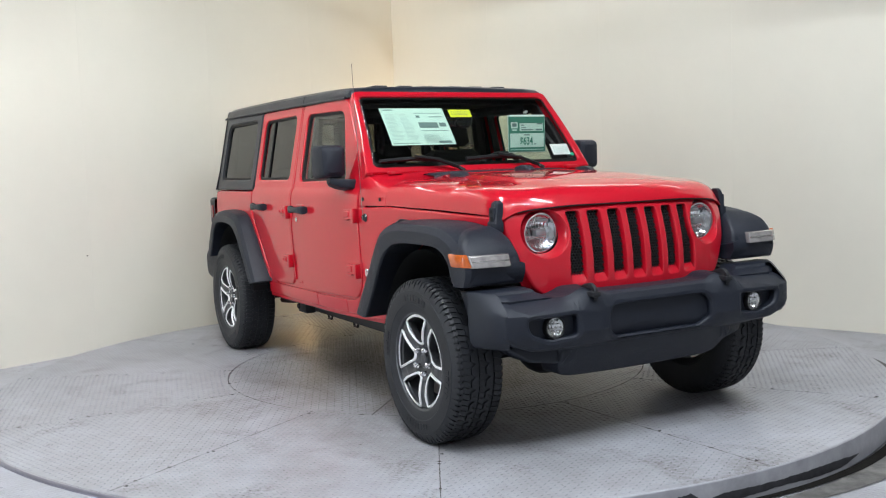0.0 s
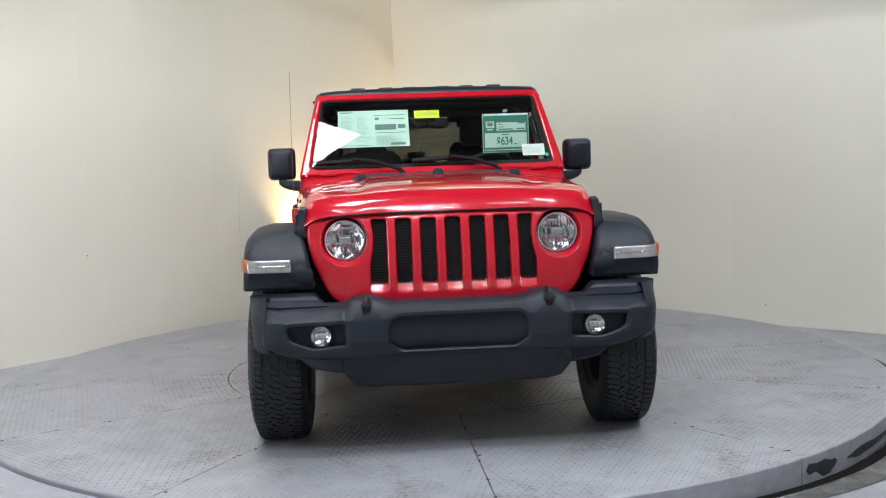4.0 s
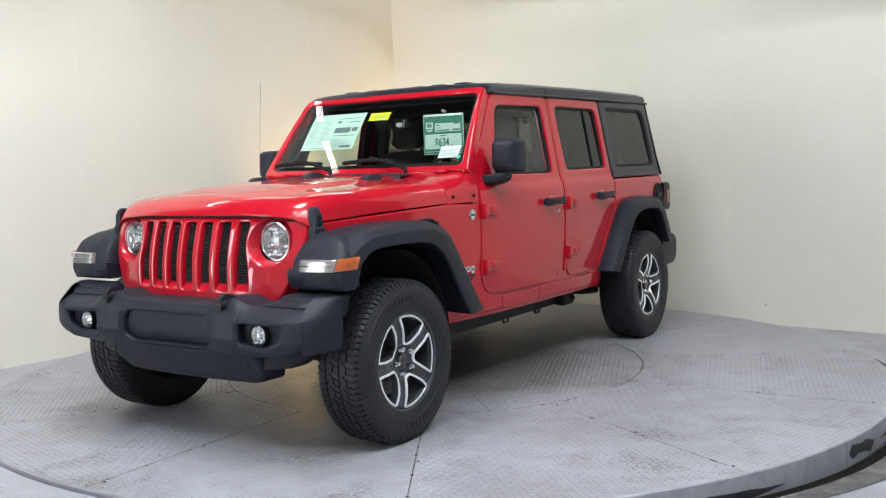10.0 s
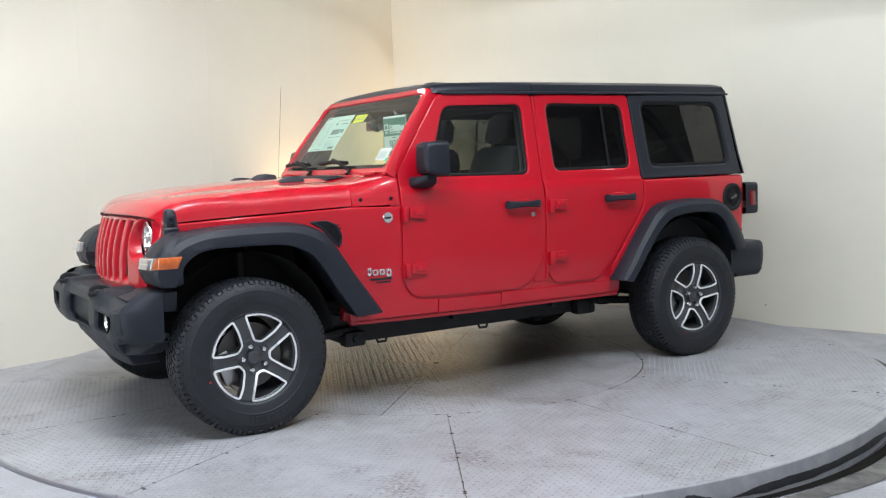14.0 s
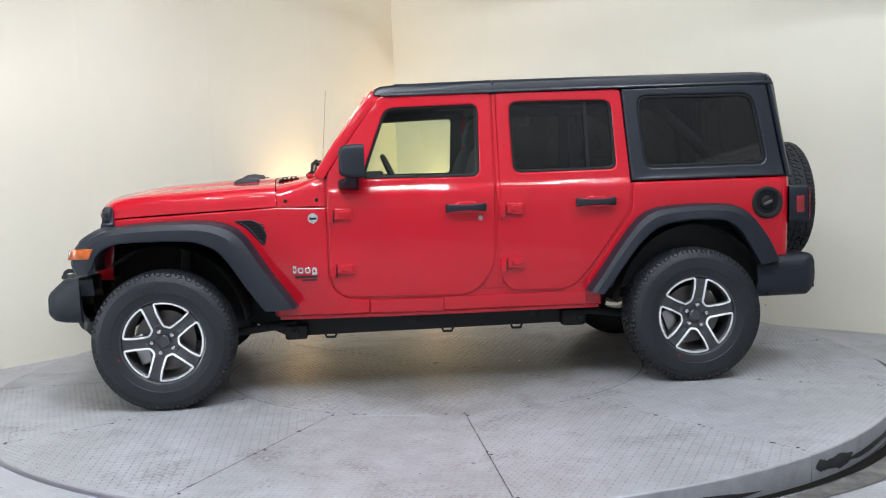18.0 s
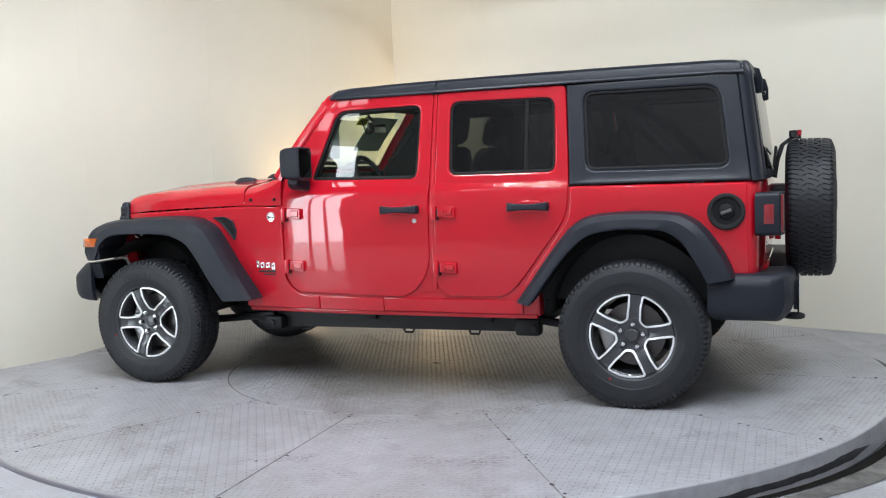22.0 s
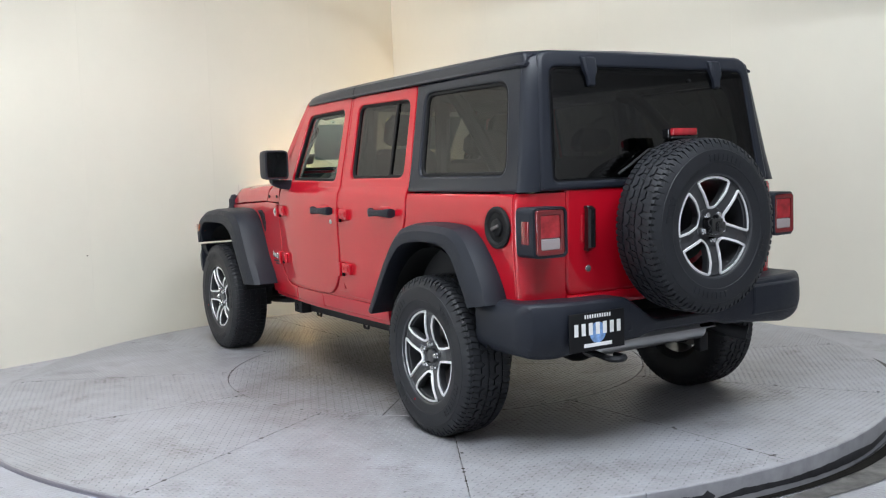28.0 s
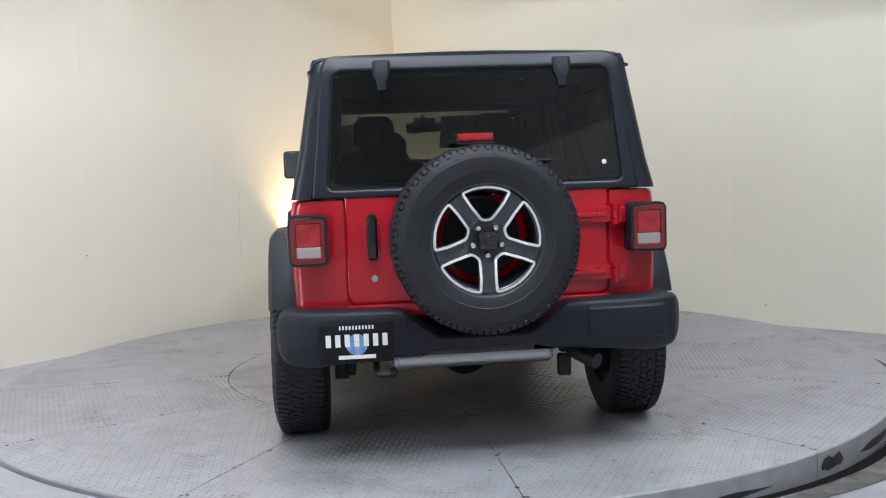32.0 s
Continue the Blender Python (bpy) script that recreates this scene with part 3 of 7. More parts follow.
def build_turntable():
    base = bmesh.new()
    lathe(base, [(0.001, -0.016), (TABLE_R - 0.02, -0.016), (TABLE_R - 0.02, -0.070), (0.001, -0.070)], seg=128)
    table = part("turntable", base, M["gap"], None)
    tagged(table, "round grey checker-plate turntable with radial seams and worn rim", "turntable")
    # outer plates
    for k in range(12):
        bm = bmesh.new()
        a0, a1 = radians(30 * k) + 0.0005, radians(30 * k + 30) - 0.0005
        arc_plate(bm, INNER_R + 0.0025, TABLE_R, a0, a1, -0.015, 0.0)
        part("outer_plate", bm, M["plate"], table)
    # inner disc in four quarters
    for k in range(4):
        bm = bmesh.new()
        a0, a1 = radians(90 * k - 15), radians(90 * k + 75)
        arc_plate(bm, 0.02, INNER_R - 0.0025, a0 + 0.0015, a1 - 0.0015, -0.015, 0.0, n=24)
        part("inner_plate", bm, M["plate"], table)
    # raised lugs of the checker plate, in rows that follow each plate
    verts, faces = [], []
    pitch = 0.030

    def add_lugs(turn, test):
        c, si = math.cos(turn), math.sin(turn)
        n = int(TABLE_R / pitch) + 2
        for i in range(-n, n + 1):
            for j in range(-n, n + 1):
                u, v = i * pitch, j * pitch
                x, y = u * c - v * si, u * si + v * c
                if not test(x, y):
                    continue
                d = turn + (0.785 if (i + j) % 2 else -0.785)
                dx, dy = math.cos(d), math.sin(d)
                k = len(verts)
                L, W, R, h = 0.0125, 0.0042, 0.0056, 0.0018
                verts.extend(((x + dx * L, y + dy * L, 0.0002), (x - dy * W, y + dx * W, 0.0002), (x - dx * L, y - dy * L, 0.0002), (x + dy * W, y - dx * W, 0.0002),
                              (x + dx * R, y + dy * R, h), (x - dx * R, y - dy * R, h)))
                faces.extend(((k, k + 1, k + 5, k + 4), (k + 1, k + 2, k + 5), (k + 2, k + 3, k + 4, k + 5), (k + 3, k, k + 4)))

    for k in range(12):
        mid = radians(30 * k + 15)

        def test(x, y, mid=mid):
            r = math.hypot(x, y)
            if not INNER_R + 0.02 < r < TABLE_R - 0.02:
                return False
            a = (math.atan2(y, x) - mid + math.pi) % (2 * math.pi) - math.pi
            return abs(a) < radians(15) - 0.014 / r
        add_lugs(mid, test)
    for k in range(4):
        mid = radians(90 * k + 30)

        def test(x, y, mid=mid):
            r = math.hypot(x, y)
            if not 0.04 < r < INNER_R - 0.02:
                return False
            a = (math.atan2(y, x) - mid + math.pi) % (2 * math.pi) - math.pi
            return abs(a) < radians(45) - 0.014 / r
        add_lugs(mid + 0.35, test)
    me = bpy.data.meshes.new("checker_lug")
    me.from_pydata(verts, [], faces)
    me.materials.append(M["lug"])
    lugs = new("checker_lug", me)
    lugs.parent = table
    tagged(lugs, "raised lugs of the checker plate", kind="stuff")
    # rim: eight skirt plates, grey with worn dark patches
    rng = random.Random(5)
    for k in range(8):
        bm = bmesh.new()
        a0, a1 = radians(45 * k + 14.31), radians(45 * k + 59.19)
        n = 24
        rings = []
        for i in range(n + 1):
            a = a0 + (a1 - a0) * i / n
            c, s = math.cos(a), math.sin(a)
            rings.append([Vector((r * c, r * s, z)) for r, z in ((TABLE_R + 0.002, -0.001), (TABLE_R + 0.006, -0.005), (TABLE_R + 0.006, -0.126), (TABLE_R - 0.01, -0.126), (TABLE_R - 0.01, -0.001))])
        loft(bm, rings)
        sk = part("rim_plate", bm, M["rim_paint"], table)
        # worn patches where the paint is gone: a long thin one low on the plate, a taller one near an end
        for f0, f1, zc, half in ((rng.uniform(0.10, 0.25), rng.uniform(0.66, 0.92), -0.082, 0.017), (0.012, rng.uniform(0.08, 0.17), -0.068, 0.027)):
            b2 = bmesh.new()
            top, bot = [], []
            m = 120
            ph = rng.uniform(0, 6)
            step_t = step_b = 0.0
            for i in range(m + 1):
                f = i / m
                a = a0 + (a1 - a0) * (f0 + (f1 - f0) * f)
                step_t += rng.uniform(-0.09, 0.09) - 0.1 * step_t
                step_b += rng.uniform(-0.09, 0.09) - 0.1 * step_b
                env = min(1.0, 9 * f + 0.1, 7 * (1 - f) + 0.05)
                mid = zc + 0.006 * math.sin(5 * f + ph)
                zt = mid + half * env * (1.0 + 0.25 * math.sin(11 * f + ph) + step_t * env)
                zb = mid - half * env * (1.0 + 0.25 * math.sin(8 * f + 2 * ph) + step_b * env)
                c, s = math.cos(a) * (TABLE_R + 0.0066), math.sin(a) * (TABLE_R + 0.0066)
                top.append(b2.verts.new((c, s, min(zt, -0.008))))
                bot.append(b2.verts.new((c, s, max(zb, -0.125))))
            ring_faces(b2, top, bot, closed=False)
            part("worn_patch", b2, M["rim_bare"], sk, "bare dark steel patch")
    # dirt caught in the seams, broken here and there
    drng = random.Random(8)

    def dirt_line(path):
        b2 = bmesh.new()
        left, right = [], []
        on = True
        for x, y, nx, ny in path:
            if drng.random() < 0.05:
                on = not on
            w = drng.uniform(0.0008, 0.0028) if on else 0.0003
            if drng.random() < 0.045:
                w = drng.uniform(0.005, 0.012)
            o = drng.uniform(-0.0015, 0.0015)
            left.append(b2.verts.new((x + nx * (o + w), y + ny * (o + w), 0.0008)))
            right.append(b2.verts.new((x + nx * (o - w), y + ny * (o - w), 0.0008)))
        ring_faces(b2, left, right, closed=False)
        part("seam_dirt", b2, M["seam_dirt"], table)

    for k in range(12):
        c, s = math.cos(radians(30 * k)), math.sin(radians(30 * k))
        dirt_line([(r * c, r * s, -s, c) for r in [INNER_R + (TABLE_R - INNER_R - 0.02) * i / 120 for i in range(121)]])
    for k in range(4):
        c, s = math.cos(radians(90 * k - 15)), math.sin(radians(90 * k - 15))
        dirt_line([(r * c, r * s, -s, c) for r in [0.05 + (INNER_R - 0.05) * i / 110 for i in range(111)]])
        dirt_line([(INNER_R * math.cos(a), INNER_R * math.sin(a), math.cos(a), math.sin(a)) for a in [radians(90 * k + 90 * i / 150) for i in range(151)]])
    # bolts on the seams
    bolt = None
    for k in range(12):
        for r in (INNER_R + 0.05, 2.03 + 0.05 * (k % 3), 2.66):
            if bolt is None:
                bm = bmesh.new()
                lathe(bm, [(0.0005, 0.002), (0.006, 0.0018), (0.008, 0.001), (0.009, 0.0)], seg=7)
                ob = part("bolt", bm, M["gap"], table)
                bolt = ob.data
            else:
                ob = new("bolt", bolt)
                ob.parent = table
            a = radians(30 * k + 0.35)
            ob.location = (r * math.cos(a), r * math.sin(a), 0)
    return table


def build_rail():
    # fixed steel ring round the table's edge, in the floor
    bm = bmesh.new()
    rings = []
    n = 128
    for i in range(n):
        a = radians(120 + 142 * i / (n - 1))
        c, s = math.cos(a), math.sin(a)
        R = TABLE_R + 0.010
        z = ground_z(R * c, R * s)
        rings.append([Vector((r * c, r * s, z + h)) for r, h in ((R, -0.03), (R, 0.006), (R + 0.005, 0.012), (R + 0.013, 0.015), (R + 0.021, 0.012), (R + 0.027, 0.005), (R + 0.028, -0.02))])
    loft(bm, rings)
    ob = part("floor_ring", bm, M["rail"], None)
    tagged(ob, "steel ring rail set in the floor round the turntable", "rail", kind="structure")


def build_gutter():
    # where the floor is lower: painted shadow of the rim, then a dirty ledge
    for name, r0, r1, key, lift, label in (("trim_gutter_1", TABLE_R + 0.009, TABLE_R + 0.060, "rim_shadow", 0.005, "painted shadow strip round the turntable"),
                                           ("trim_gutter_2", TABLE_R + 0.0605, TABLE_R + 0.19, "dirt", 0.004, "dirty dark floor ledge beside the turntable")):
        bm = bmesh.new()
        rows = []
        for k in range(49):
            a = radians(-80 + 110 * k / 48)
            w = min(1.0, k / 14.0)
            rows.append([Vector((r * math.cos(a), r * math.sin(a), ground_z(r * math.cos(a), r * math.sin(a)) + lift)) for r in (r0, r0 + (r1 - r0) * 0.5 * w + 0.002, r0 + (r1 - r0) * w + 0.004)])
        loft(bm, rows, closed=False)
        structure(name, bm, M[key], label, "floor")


def build_lights():
    # hanging strip lights, with the unseen fill strips over the hall
    for x0, y0, z0, turn, ln, watts in STRIPS + HALL_FILL:
        bm = bmesh.new()
        box(bm, (0, 0, 0.04), (ln + 0.1, 0.16, 0.06), bevel=0.01)
        lamp = part("strip_light", bm, M["fixture"], None)
        tagged(lamp, "unseen hanging strip light with bare fluorescent tubes", "ceiling light", group="hanging strip lights")
        b2 = bmesh.new()
        tube(b2, [(-ln / 2, 0, -0.01), (ln / 2, 0, -0.01)], 0.030)
        part("tube", b2, M["tube"], lamp)
        for x in (-ln * 0.4, ln * 0.4):
            b2 = bmesh.new()
            tube(b2, [(x, 0, 0.06), (x, 0, CEIL - z0)], 0.006, 6)
            part("hanger", b2, M["fixture"], lamp)
        m = Matrix.Translation((x0, y0, z0)) @ Matrix.Rotation(radians(turn), 4, "Z")
        lamp.matrix_world = m
        area_light("strip_lamp", m @ Matrix.Translation((0, 0, -0.04)), ln, 0.03, watts, LAMP_COLOR)
    # large soft panel light over the front of the turntable
    side, run = PANEL_B - PANEL_A, PANEL_RUN.normalized()
    wide, far = side.length, 1.5
    m = Matrix((side.normalized(), -run, side.normalized().cross(-run))).transposed().to_4x4()
    m.translation = PANEL_A + side / 2 + run * far / 2
    bm = bmesh.new()
    box(bm, (0, 0, 0.06), (wide + 0.06, far + 0.06, 0.10), bevel=0.01)
    lamp = part("panel_light", bm, M["fixture"], None)
    tagged(lamp, "large hanging soft panel light with white diffuser", "ceiling light")
    b2 = bmesh.new()
    box(b2, (0, 0, 0), (wide, far, 0.02), bevel=0.004)
    part("diffuser", b2, M["panel_glow"], lamp)
    for x in (-0.3, 0.3):
        b2 = bmesh.new()
        top = m @ Vector((x, 0, 0.1))
        tube(b2, [(x, 0, 0.1), m.inverted() @ Vector((top.x, top.y, CEIL))], 0.006, 6)
        part("hanger", b2, M["fixture"], lamp)
    lamp.matrix_world = m
    area_light("panel_lamp", m @ Matrix.Translation((0, 0, -0.02)), wide - 0.02, far - 0.02, PANEL_W, LAMP_COLOR)


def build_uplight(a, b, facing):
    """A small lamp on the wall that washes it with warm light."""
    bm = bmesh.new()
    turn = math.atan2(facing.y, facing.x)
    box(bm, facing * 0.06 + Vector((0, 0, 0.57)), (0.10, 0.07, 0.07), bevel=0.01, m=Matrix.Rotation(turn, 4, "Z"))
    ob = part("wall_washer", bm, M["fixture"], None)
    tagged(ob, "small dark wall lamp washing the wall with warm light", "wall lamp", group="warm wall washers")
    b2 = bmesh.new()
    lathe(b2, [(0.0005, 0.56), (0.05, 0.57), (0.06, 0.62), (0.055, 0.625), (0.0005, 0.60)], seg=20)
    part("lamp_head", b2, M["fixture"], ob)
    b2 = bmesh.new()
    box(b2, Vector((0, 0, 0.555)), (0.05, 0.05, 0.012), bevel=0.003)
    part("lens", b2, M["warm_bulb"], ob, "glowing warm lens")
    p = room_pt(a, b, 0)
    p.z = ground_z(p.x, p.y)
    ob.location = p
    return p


build_ground()
build_walls()
build_rail()
build_gutter()
build_lights()
table = build_turntable()
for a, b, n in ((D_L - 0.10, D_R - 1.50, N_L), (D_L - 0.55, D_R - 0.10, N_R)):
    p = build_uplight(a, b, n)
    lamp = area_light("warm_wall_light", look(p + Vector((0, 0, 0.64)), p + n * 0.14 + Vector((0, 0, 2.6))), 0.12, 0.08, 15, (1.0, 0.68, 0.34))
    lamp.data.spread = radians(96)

# ---- the car: x ahead, y to its left, z up from the turntable ----
car = new("car", None)
tagged(car, "bright red four-door off-road car with black hardtop and flares", "car")

SIDE = [(0.40, 0.785), (0.52, 0.800), (0.70, 0.818), (0.95, 0.826), (1.06, 0.826), (1.12, 0.8225), (1.145, 0.818), (1.163, 0.812), (1.176, 0.805), (1.188, 0.7985), (1.20, 0.7955), (1.74, 0.668)]
SHOULDER = (1.06, 1.12, 1.145, 1.163, 1.176, 1.188, 1.20)
TAPER = [(-2.2, 0.02), (-1.9, 0.006), (-1.2, 0.0), (0.0, 0.0), (0.35, 0.012), (0.65, 0.038), (1.0, 0.075), (1.45, 0.115), (1.9, 0.165)]


def side_y(x, z):
    """Half width of the body; the tumblehome eases towards the back of the hardtop."""
    return interp(z, SIDE) - glide(x, TAPER) + 0.034 * max(0.0, min(1.0, (z - 1.20) / 0.54)) * interp(x, [(-1.3, 1.0), (0.3, 0.3)])


def on_side(s, off=0.0):
    return lambda u, v, d: Vector((u, s * (side_y(u, v) + off - d), v))


def both(fn):
    for s in (1, -1):
        fn(s)


DOOR_F = rpoly([(0.578, 1.268), (0.262, 1.702), (-0.377, 1.702), (-0.362, 0.70), (-0.235, 0.548), (0.52, 0.566), (0.582, 0.66)], [0.02, 0.05, 0.03, 0.12, 0.10, 0.06, 0.05], 5)
WIN_F = rpoly([(0.388, 1.232), (0.236, 1.632), (-0.302, 1.640), (-0.290, 1.222)], [0.03, 0.06, 0.05, 0.05], 5)
DOOR_R = rpoly([(-0.405, 1.702), (-1.140, 1.702), (-1.166, 1.19), (-1.158, 1.0), (-0.895, 0.645), (-0.80, 0.556), (-0.45, 0.560), (-0.395, 0.63)], [0.03, 0.03, 0.06, 0.08, 0.12, 0.08, 0.05, 0.05], 5)
WIN_R = rpoly([(-0.478, 1.648), (-1.082, 1.642), (-1.092, 1.238), (-0.484, 1.236)], [0.06, 0.06, 0.05, 0.05], 5)
WIN_Q = rpoly([(-1.238, 1.655), (-1.938, 1.655), (-1.992, 1.240), (-1.262, 1.240)], [0.06, 0.08, 0.06, 0.05], 5)


def window_set(parent, hole, s, tint, off, name="window"):
    bm = bmesh.new()
    ring_in = inset(hole, 0.016)
    panel(bm, inset(hole, -0.004), [ring_in], on_side(s, off - 0.012), edge=0.006, back=0.02, step=0.2)
    part("window_seal", bm, M["seal"], parent)
    bm = bmesh.new()
    # the pane is one flat sheet
    us, vs = [p[0] for p in hole], [p[1] for p in hole]
    a = np.array([[1, u, v] for u, v in zip(us, vs)])
    k = np.linalg.lstsq(a, np.array([side_y(u, v) for u, v in zip(us, vs)]), rcond=None)[0]
    panel(bm, inset(hole, 0.012), [], lambda u, v, d: Vector((u, s * (k[0] + k[1] * u + k[2] * v + off - 0.022 - d), v)), edge=0.001, back=0.002, step=5)
    ob = part(name, bm, M[tint], parent, sharp=8)
    ob.visible_shadow = False
    return ob


def handle(parent, x, z, s):
    bm = bmesh.new()
    y = side_y(x, z)
    pts = smooth_curve([(x + 0.115, y + 0.01, z), (x + 0.10, y + 0.035, z), (x, y + 0.046, z), (x - 0.10, y + 0.035, z), (x - 0.115, y + 0.01, z)], 4)
    rings = []
    for k, p in enumerate(pts):
        q = min(1.0, abs(p.x - x) / 0.105)
        hz = (0.0165 + 0.0075 * q * q) * (0.55 if k in (0, len(pts) - 1) else 0.9 if k in (1, len(pts) - 2) else 1.0)
        t = 0.010 + 0.005 * q
        rings.append([Vector((p.x, s * (p.y + t * math.cos(w)), p.z + hz * math.copysign(abs(math.sin(w)) ** 0.6, math.sin(w)))) for w in [2 * math.pi * j / 12 for j in range(12)]])
    loft(bm, rings)
    part("door_handle", bm, M["black_plastic"], parent, "black door handle")
    bm = bmesh.new()
    panel(bm, rpoly([(x - 0.07, z - 0.034), (x + 0.06, z - 0.034), (x + 0.075, z), (x + 0.05, z + 0.036), (x - 0.06, z + 0.036), (x - 0.075, z)], 0.02, 3),
          [], lambda u, v, d: Vector((u, s * (side_y(u, v) + 0.007 - d), v)), edge=0.010, back=0.01, step=0.5)
    part("handle_plate", bm, M["red"], parent)


def hinge(parent, x, z, s):
    bm = bmesh.new()
    panel(bm, rpoly([(x - 0.020, z - 0.026), (x - 0.020, z + 0.036), (x - 0.112, z + 0.034), (x - 0.120, z + 0.028), (x - 0.120, z - 0.030), (x - 0.075, z - 0.030), (x - 0.045, z - 0.020)], 0.008, 3), [],
          on_side(s, 0.019), edge=0.004, back=0.024, step=1)
    h = part("hinge", bm, M["red"], parent)
    bm = bmesh.new()
    panel(bm, rpoly([(x - 0.046, z - 0.010), (x - 0.046, z + 0.024), (x - 0.108, z + 0.022), (x - 0.108, z - 0.016)], 0.008, 3), [], on_side(s, 0.024), edge=0.005, back=0.008, step=1)
    part("hinge_pad", bm, M["red"], h)
    bm = bmesh.new()
    box(bm, (x + 0.002, s * (side_y(x, z) + 0.012), z - 0.002), (0.030, 0.034, 0.082), bevel=0.004)
    part("knuckle", bm, M["red"], h)
    # dark block stands in for the shaded recess beside the knuckle
    bm = bmesh.new()
    box(bm, (x - 0.0165, s * (side_y(x, z) + 0.006), z - 0.012), (0.006, 0.018, 0.060))
    part("pivot_shade", bm, M["dark"], h)
    for dx in (-0.055, -0.100):
        bm = bmesh.new()
        lathe(bm, [(0.0003, 0.005), (0.006, 0.004), (0.0085, 0.0)], Matrix.Translation((x + dx, s * (side_y(x, z) + 0.0240), z + 0.004)) @ Matrix.Rotation(radians(-90 * s), 4, "X"), seg=10)
        part("hinge_bolt", bm, M["red"], h)


def build_doors(s):
    bm = bmesh.new()
    panel(bm, DOOR_F, [WIN_F], on_side(s), edge=0.005, back=0.05, hole_edge=0.010, cuts=SHOULDER)
    d1 = part("front_door", bm, M["red"], car)
    window_set(d1, WIN_F, s, "glass_clear", 0)
    handle(d1, -0.20, 1.052, s)
    bm = bmesh.new()
    lathe(bm, [(0.0005, 0.003), (0.012, 0.0035), (0.014, 0.0)], Matrix.Translation((-0.283, s * side_y(-0.283, 0.988), 0.988)) @ Matrix.Rotation(radians(-90 * s), 4, "X"), seg=20)
    part("door_lock", bm, M["steel"], d1, "round steel door lock")
    hinge(d1, 0.565, 1.035, s)
    hinge(d1, 0.560, 0.725, s)
    bm = bmesh.new()
    panel(bm, DOOR_R, [WIN_R], on_side(s), edge=0.005, back=0.05, hole_edge=0.010, cuts=SHOULDER)
    d2 = part("rear_door", bm, M["red"], car)
    window_set(d2, WIN_R, s, "glass_dark", 0)
    handle(d2, -0.95, 1.056, s)
    hinge(d2, -0.41, 1.032, s)
    hinge(d2, -0.41, 0.720, s)
    bm = bmesh.new()
    x = -0.925
    loft(bm, [[Vector((x + a, s * (side_y(x, z) - 0.020 + b), z)) for a, b in ((-0.009, 0), (0.009, 0), (0.009, 0.006), (-0.009, 0.006))] for z in (1.225, 1.4, 1.66)])
    part("window_divider", bm, M["seal"], d2)
    bm = bmesh.new()
    panel(bm, [(-0.47, 0.58), (-0.30, 0.58), (-0.30, 1.70), (-0.47, 1.70)], [], on_side(s, -0.010), edge=0.002, back=0.01, step=0.15)
    part("door_post", bm, M["red"], car)
    bm = bmesh.new()
    panel(bm, [(-0.4005, 0.60), (-0.3815, 0.60), (-0.3815, 1.70), (-0.4005, 1.70)], [], on_side(s, -0.001), edge=0.002, back=0.01, step=0.15, cuts=SHOULDER)
    part("post_strip", bm, M["red"], car)
    bm = bmesh.new()
    panel(bm, [(-1.10, 1.155), (-1.22, 1.155), (-1.22, 0.96), (-0.985, 0.62), (-0.93, 0.54), (-0.76, 0.54), (-0.85, 0.64), (-1.10, 0.98)], [], on_side(s, -0.009), edge=0.002, back=0.01, step=0.15)
    part("rear_post", bm, M["red"], car)
    bm = bmesh.new()
    panel(bm, [(0.54, 0.56), (0.64, 0.56), (0.64, 1.24), (0.54, 1.24)], [], on_side(s, -0.012), edge=0.002, back=0.01, step=0.15)
    part("hinge_post", bm, M["red"], car)
    bm = bmesh.new()
    panel(bm, [(0.655, 1.255), (0.345, 1.70), (0.235, 1.70), (0.55, 1.255)], [], on_side(s, -0.011), edge=0.002, back=0.01, step=0.15)
    part("screen_post", bm, M["red"], car)
    # fender side, cowl side, rocker, quarter panel
    bm = bmesh.new()
    panel(bm, rpoly([(0.365, 0.466), (0.365, 0.546), (0.52, 0.559), (0.590, 0.655), (0.588, 1.078), (0.86, 1.088), (1.83, 1.050), (1.84, 0.985), (1.34, 0.985), (1.09, 0.875), (0.905, 0.585), (0.89, 0.466)], [0.0, 0.0, 0.06, 0.05, 0.01, 0, 0.02, 0.02, 0.05, 0.1, 0.05, 0.0], 4),
          [], on_side(s), edge=0.007, back=0.05)
    part("front_fender", bm, M["red"], car)
    for x in (0.815, 0.640):
        bm = bmesh.new()
        lathe(bm, [(0.0003, 0.006), (0.009, 0.005), (0.011, 0.0)], Matrix.Translation((x, s * (side_y(x, 1.07) - 0.005), 1.125)) @ Matrix.Rotation(radians(-90 * s), 4, "X"), seg=12)
        part("cowl_bolt", bm, M["seal"], car)
    bm = bmesh.new()
    panel(bm, rpoly([(0.905, 0.462), (0.905, 0.60), (0.55, 0.75), (-0.70, 0.75), (-0.83, 0.60), (-0.99, 0.58), (-0.99, 0.452)], 0.01, 2), [], on_side(s, -0.014), edge=0.014, back=0.08)
    rk = part("rocker", bm, M["red"], car)
    # sill skin under the doors in two lengths, and its lower lip
    for x0, x1 in ((0.361, -0.058), (-0.061, -0.895)):
        bm = bmesh.new()
        panel(bm, rpoly([(x0, 0.466), (x0, 0.545), (x1, 0.541), (x1, 0.462)], 0.0, 2), [], on_side(s, -0.003), edge=0.004, back=0.02)
        part("sill_skin", bm, M["red"], rk)
    bm = bmesh.new()
    panel(bm, rpoly([(0.88, 0.442), (0.88, 0.464), (-0.97, 0.460), (-0.97, 0.436)], 0.0, 2), [], on_side(s, -0.016), edge=0.003, back=0.02)
    part("sill_lip", bm, M["red"], rk)
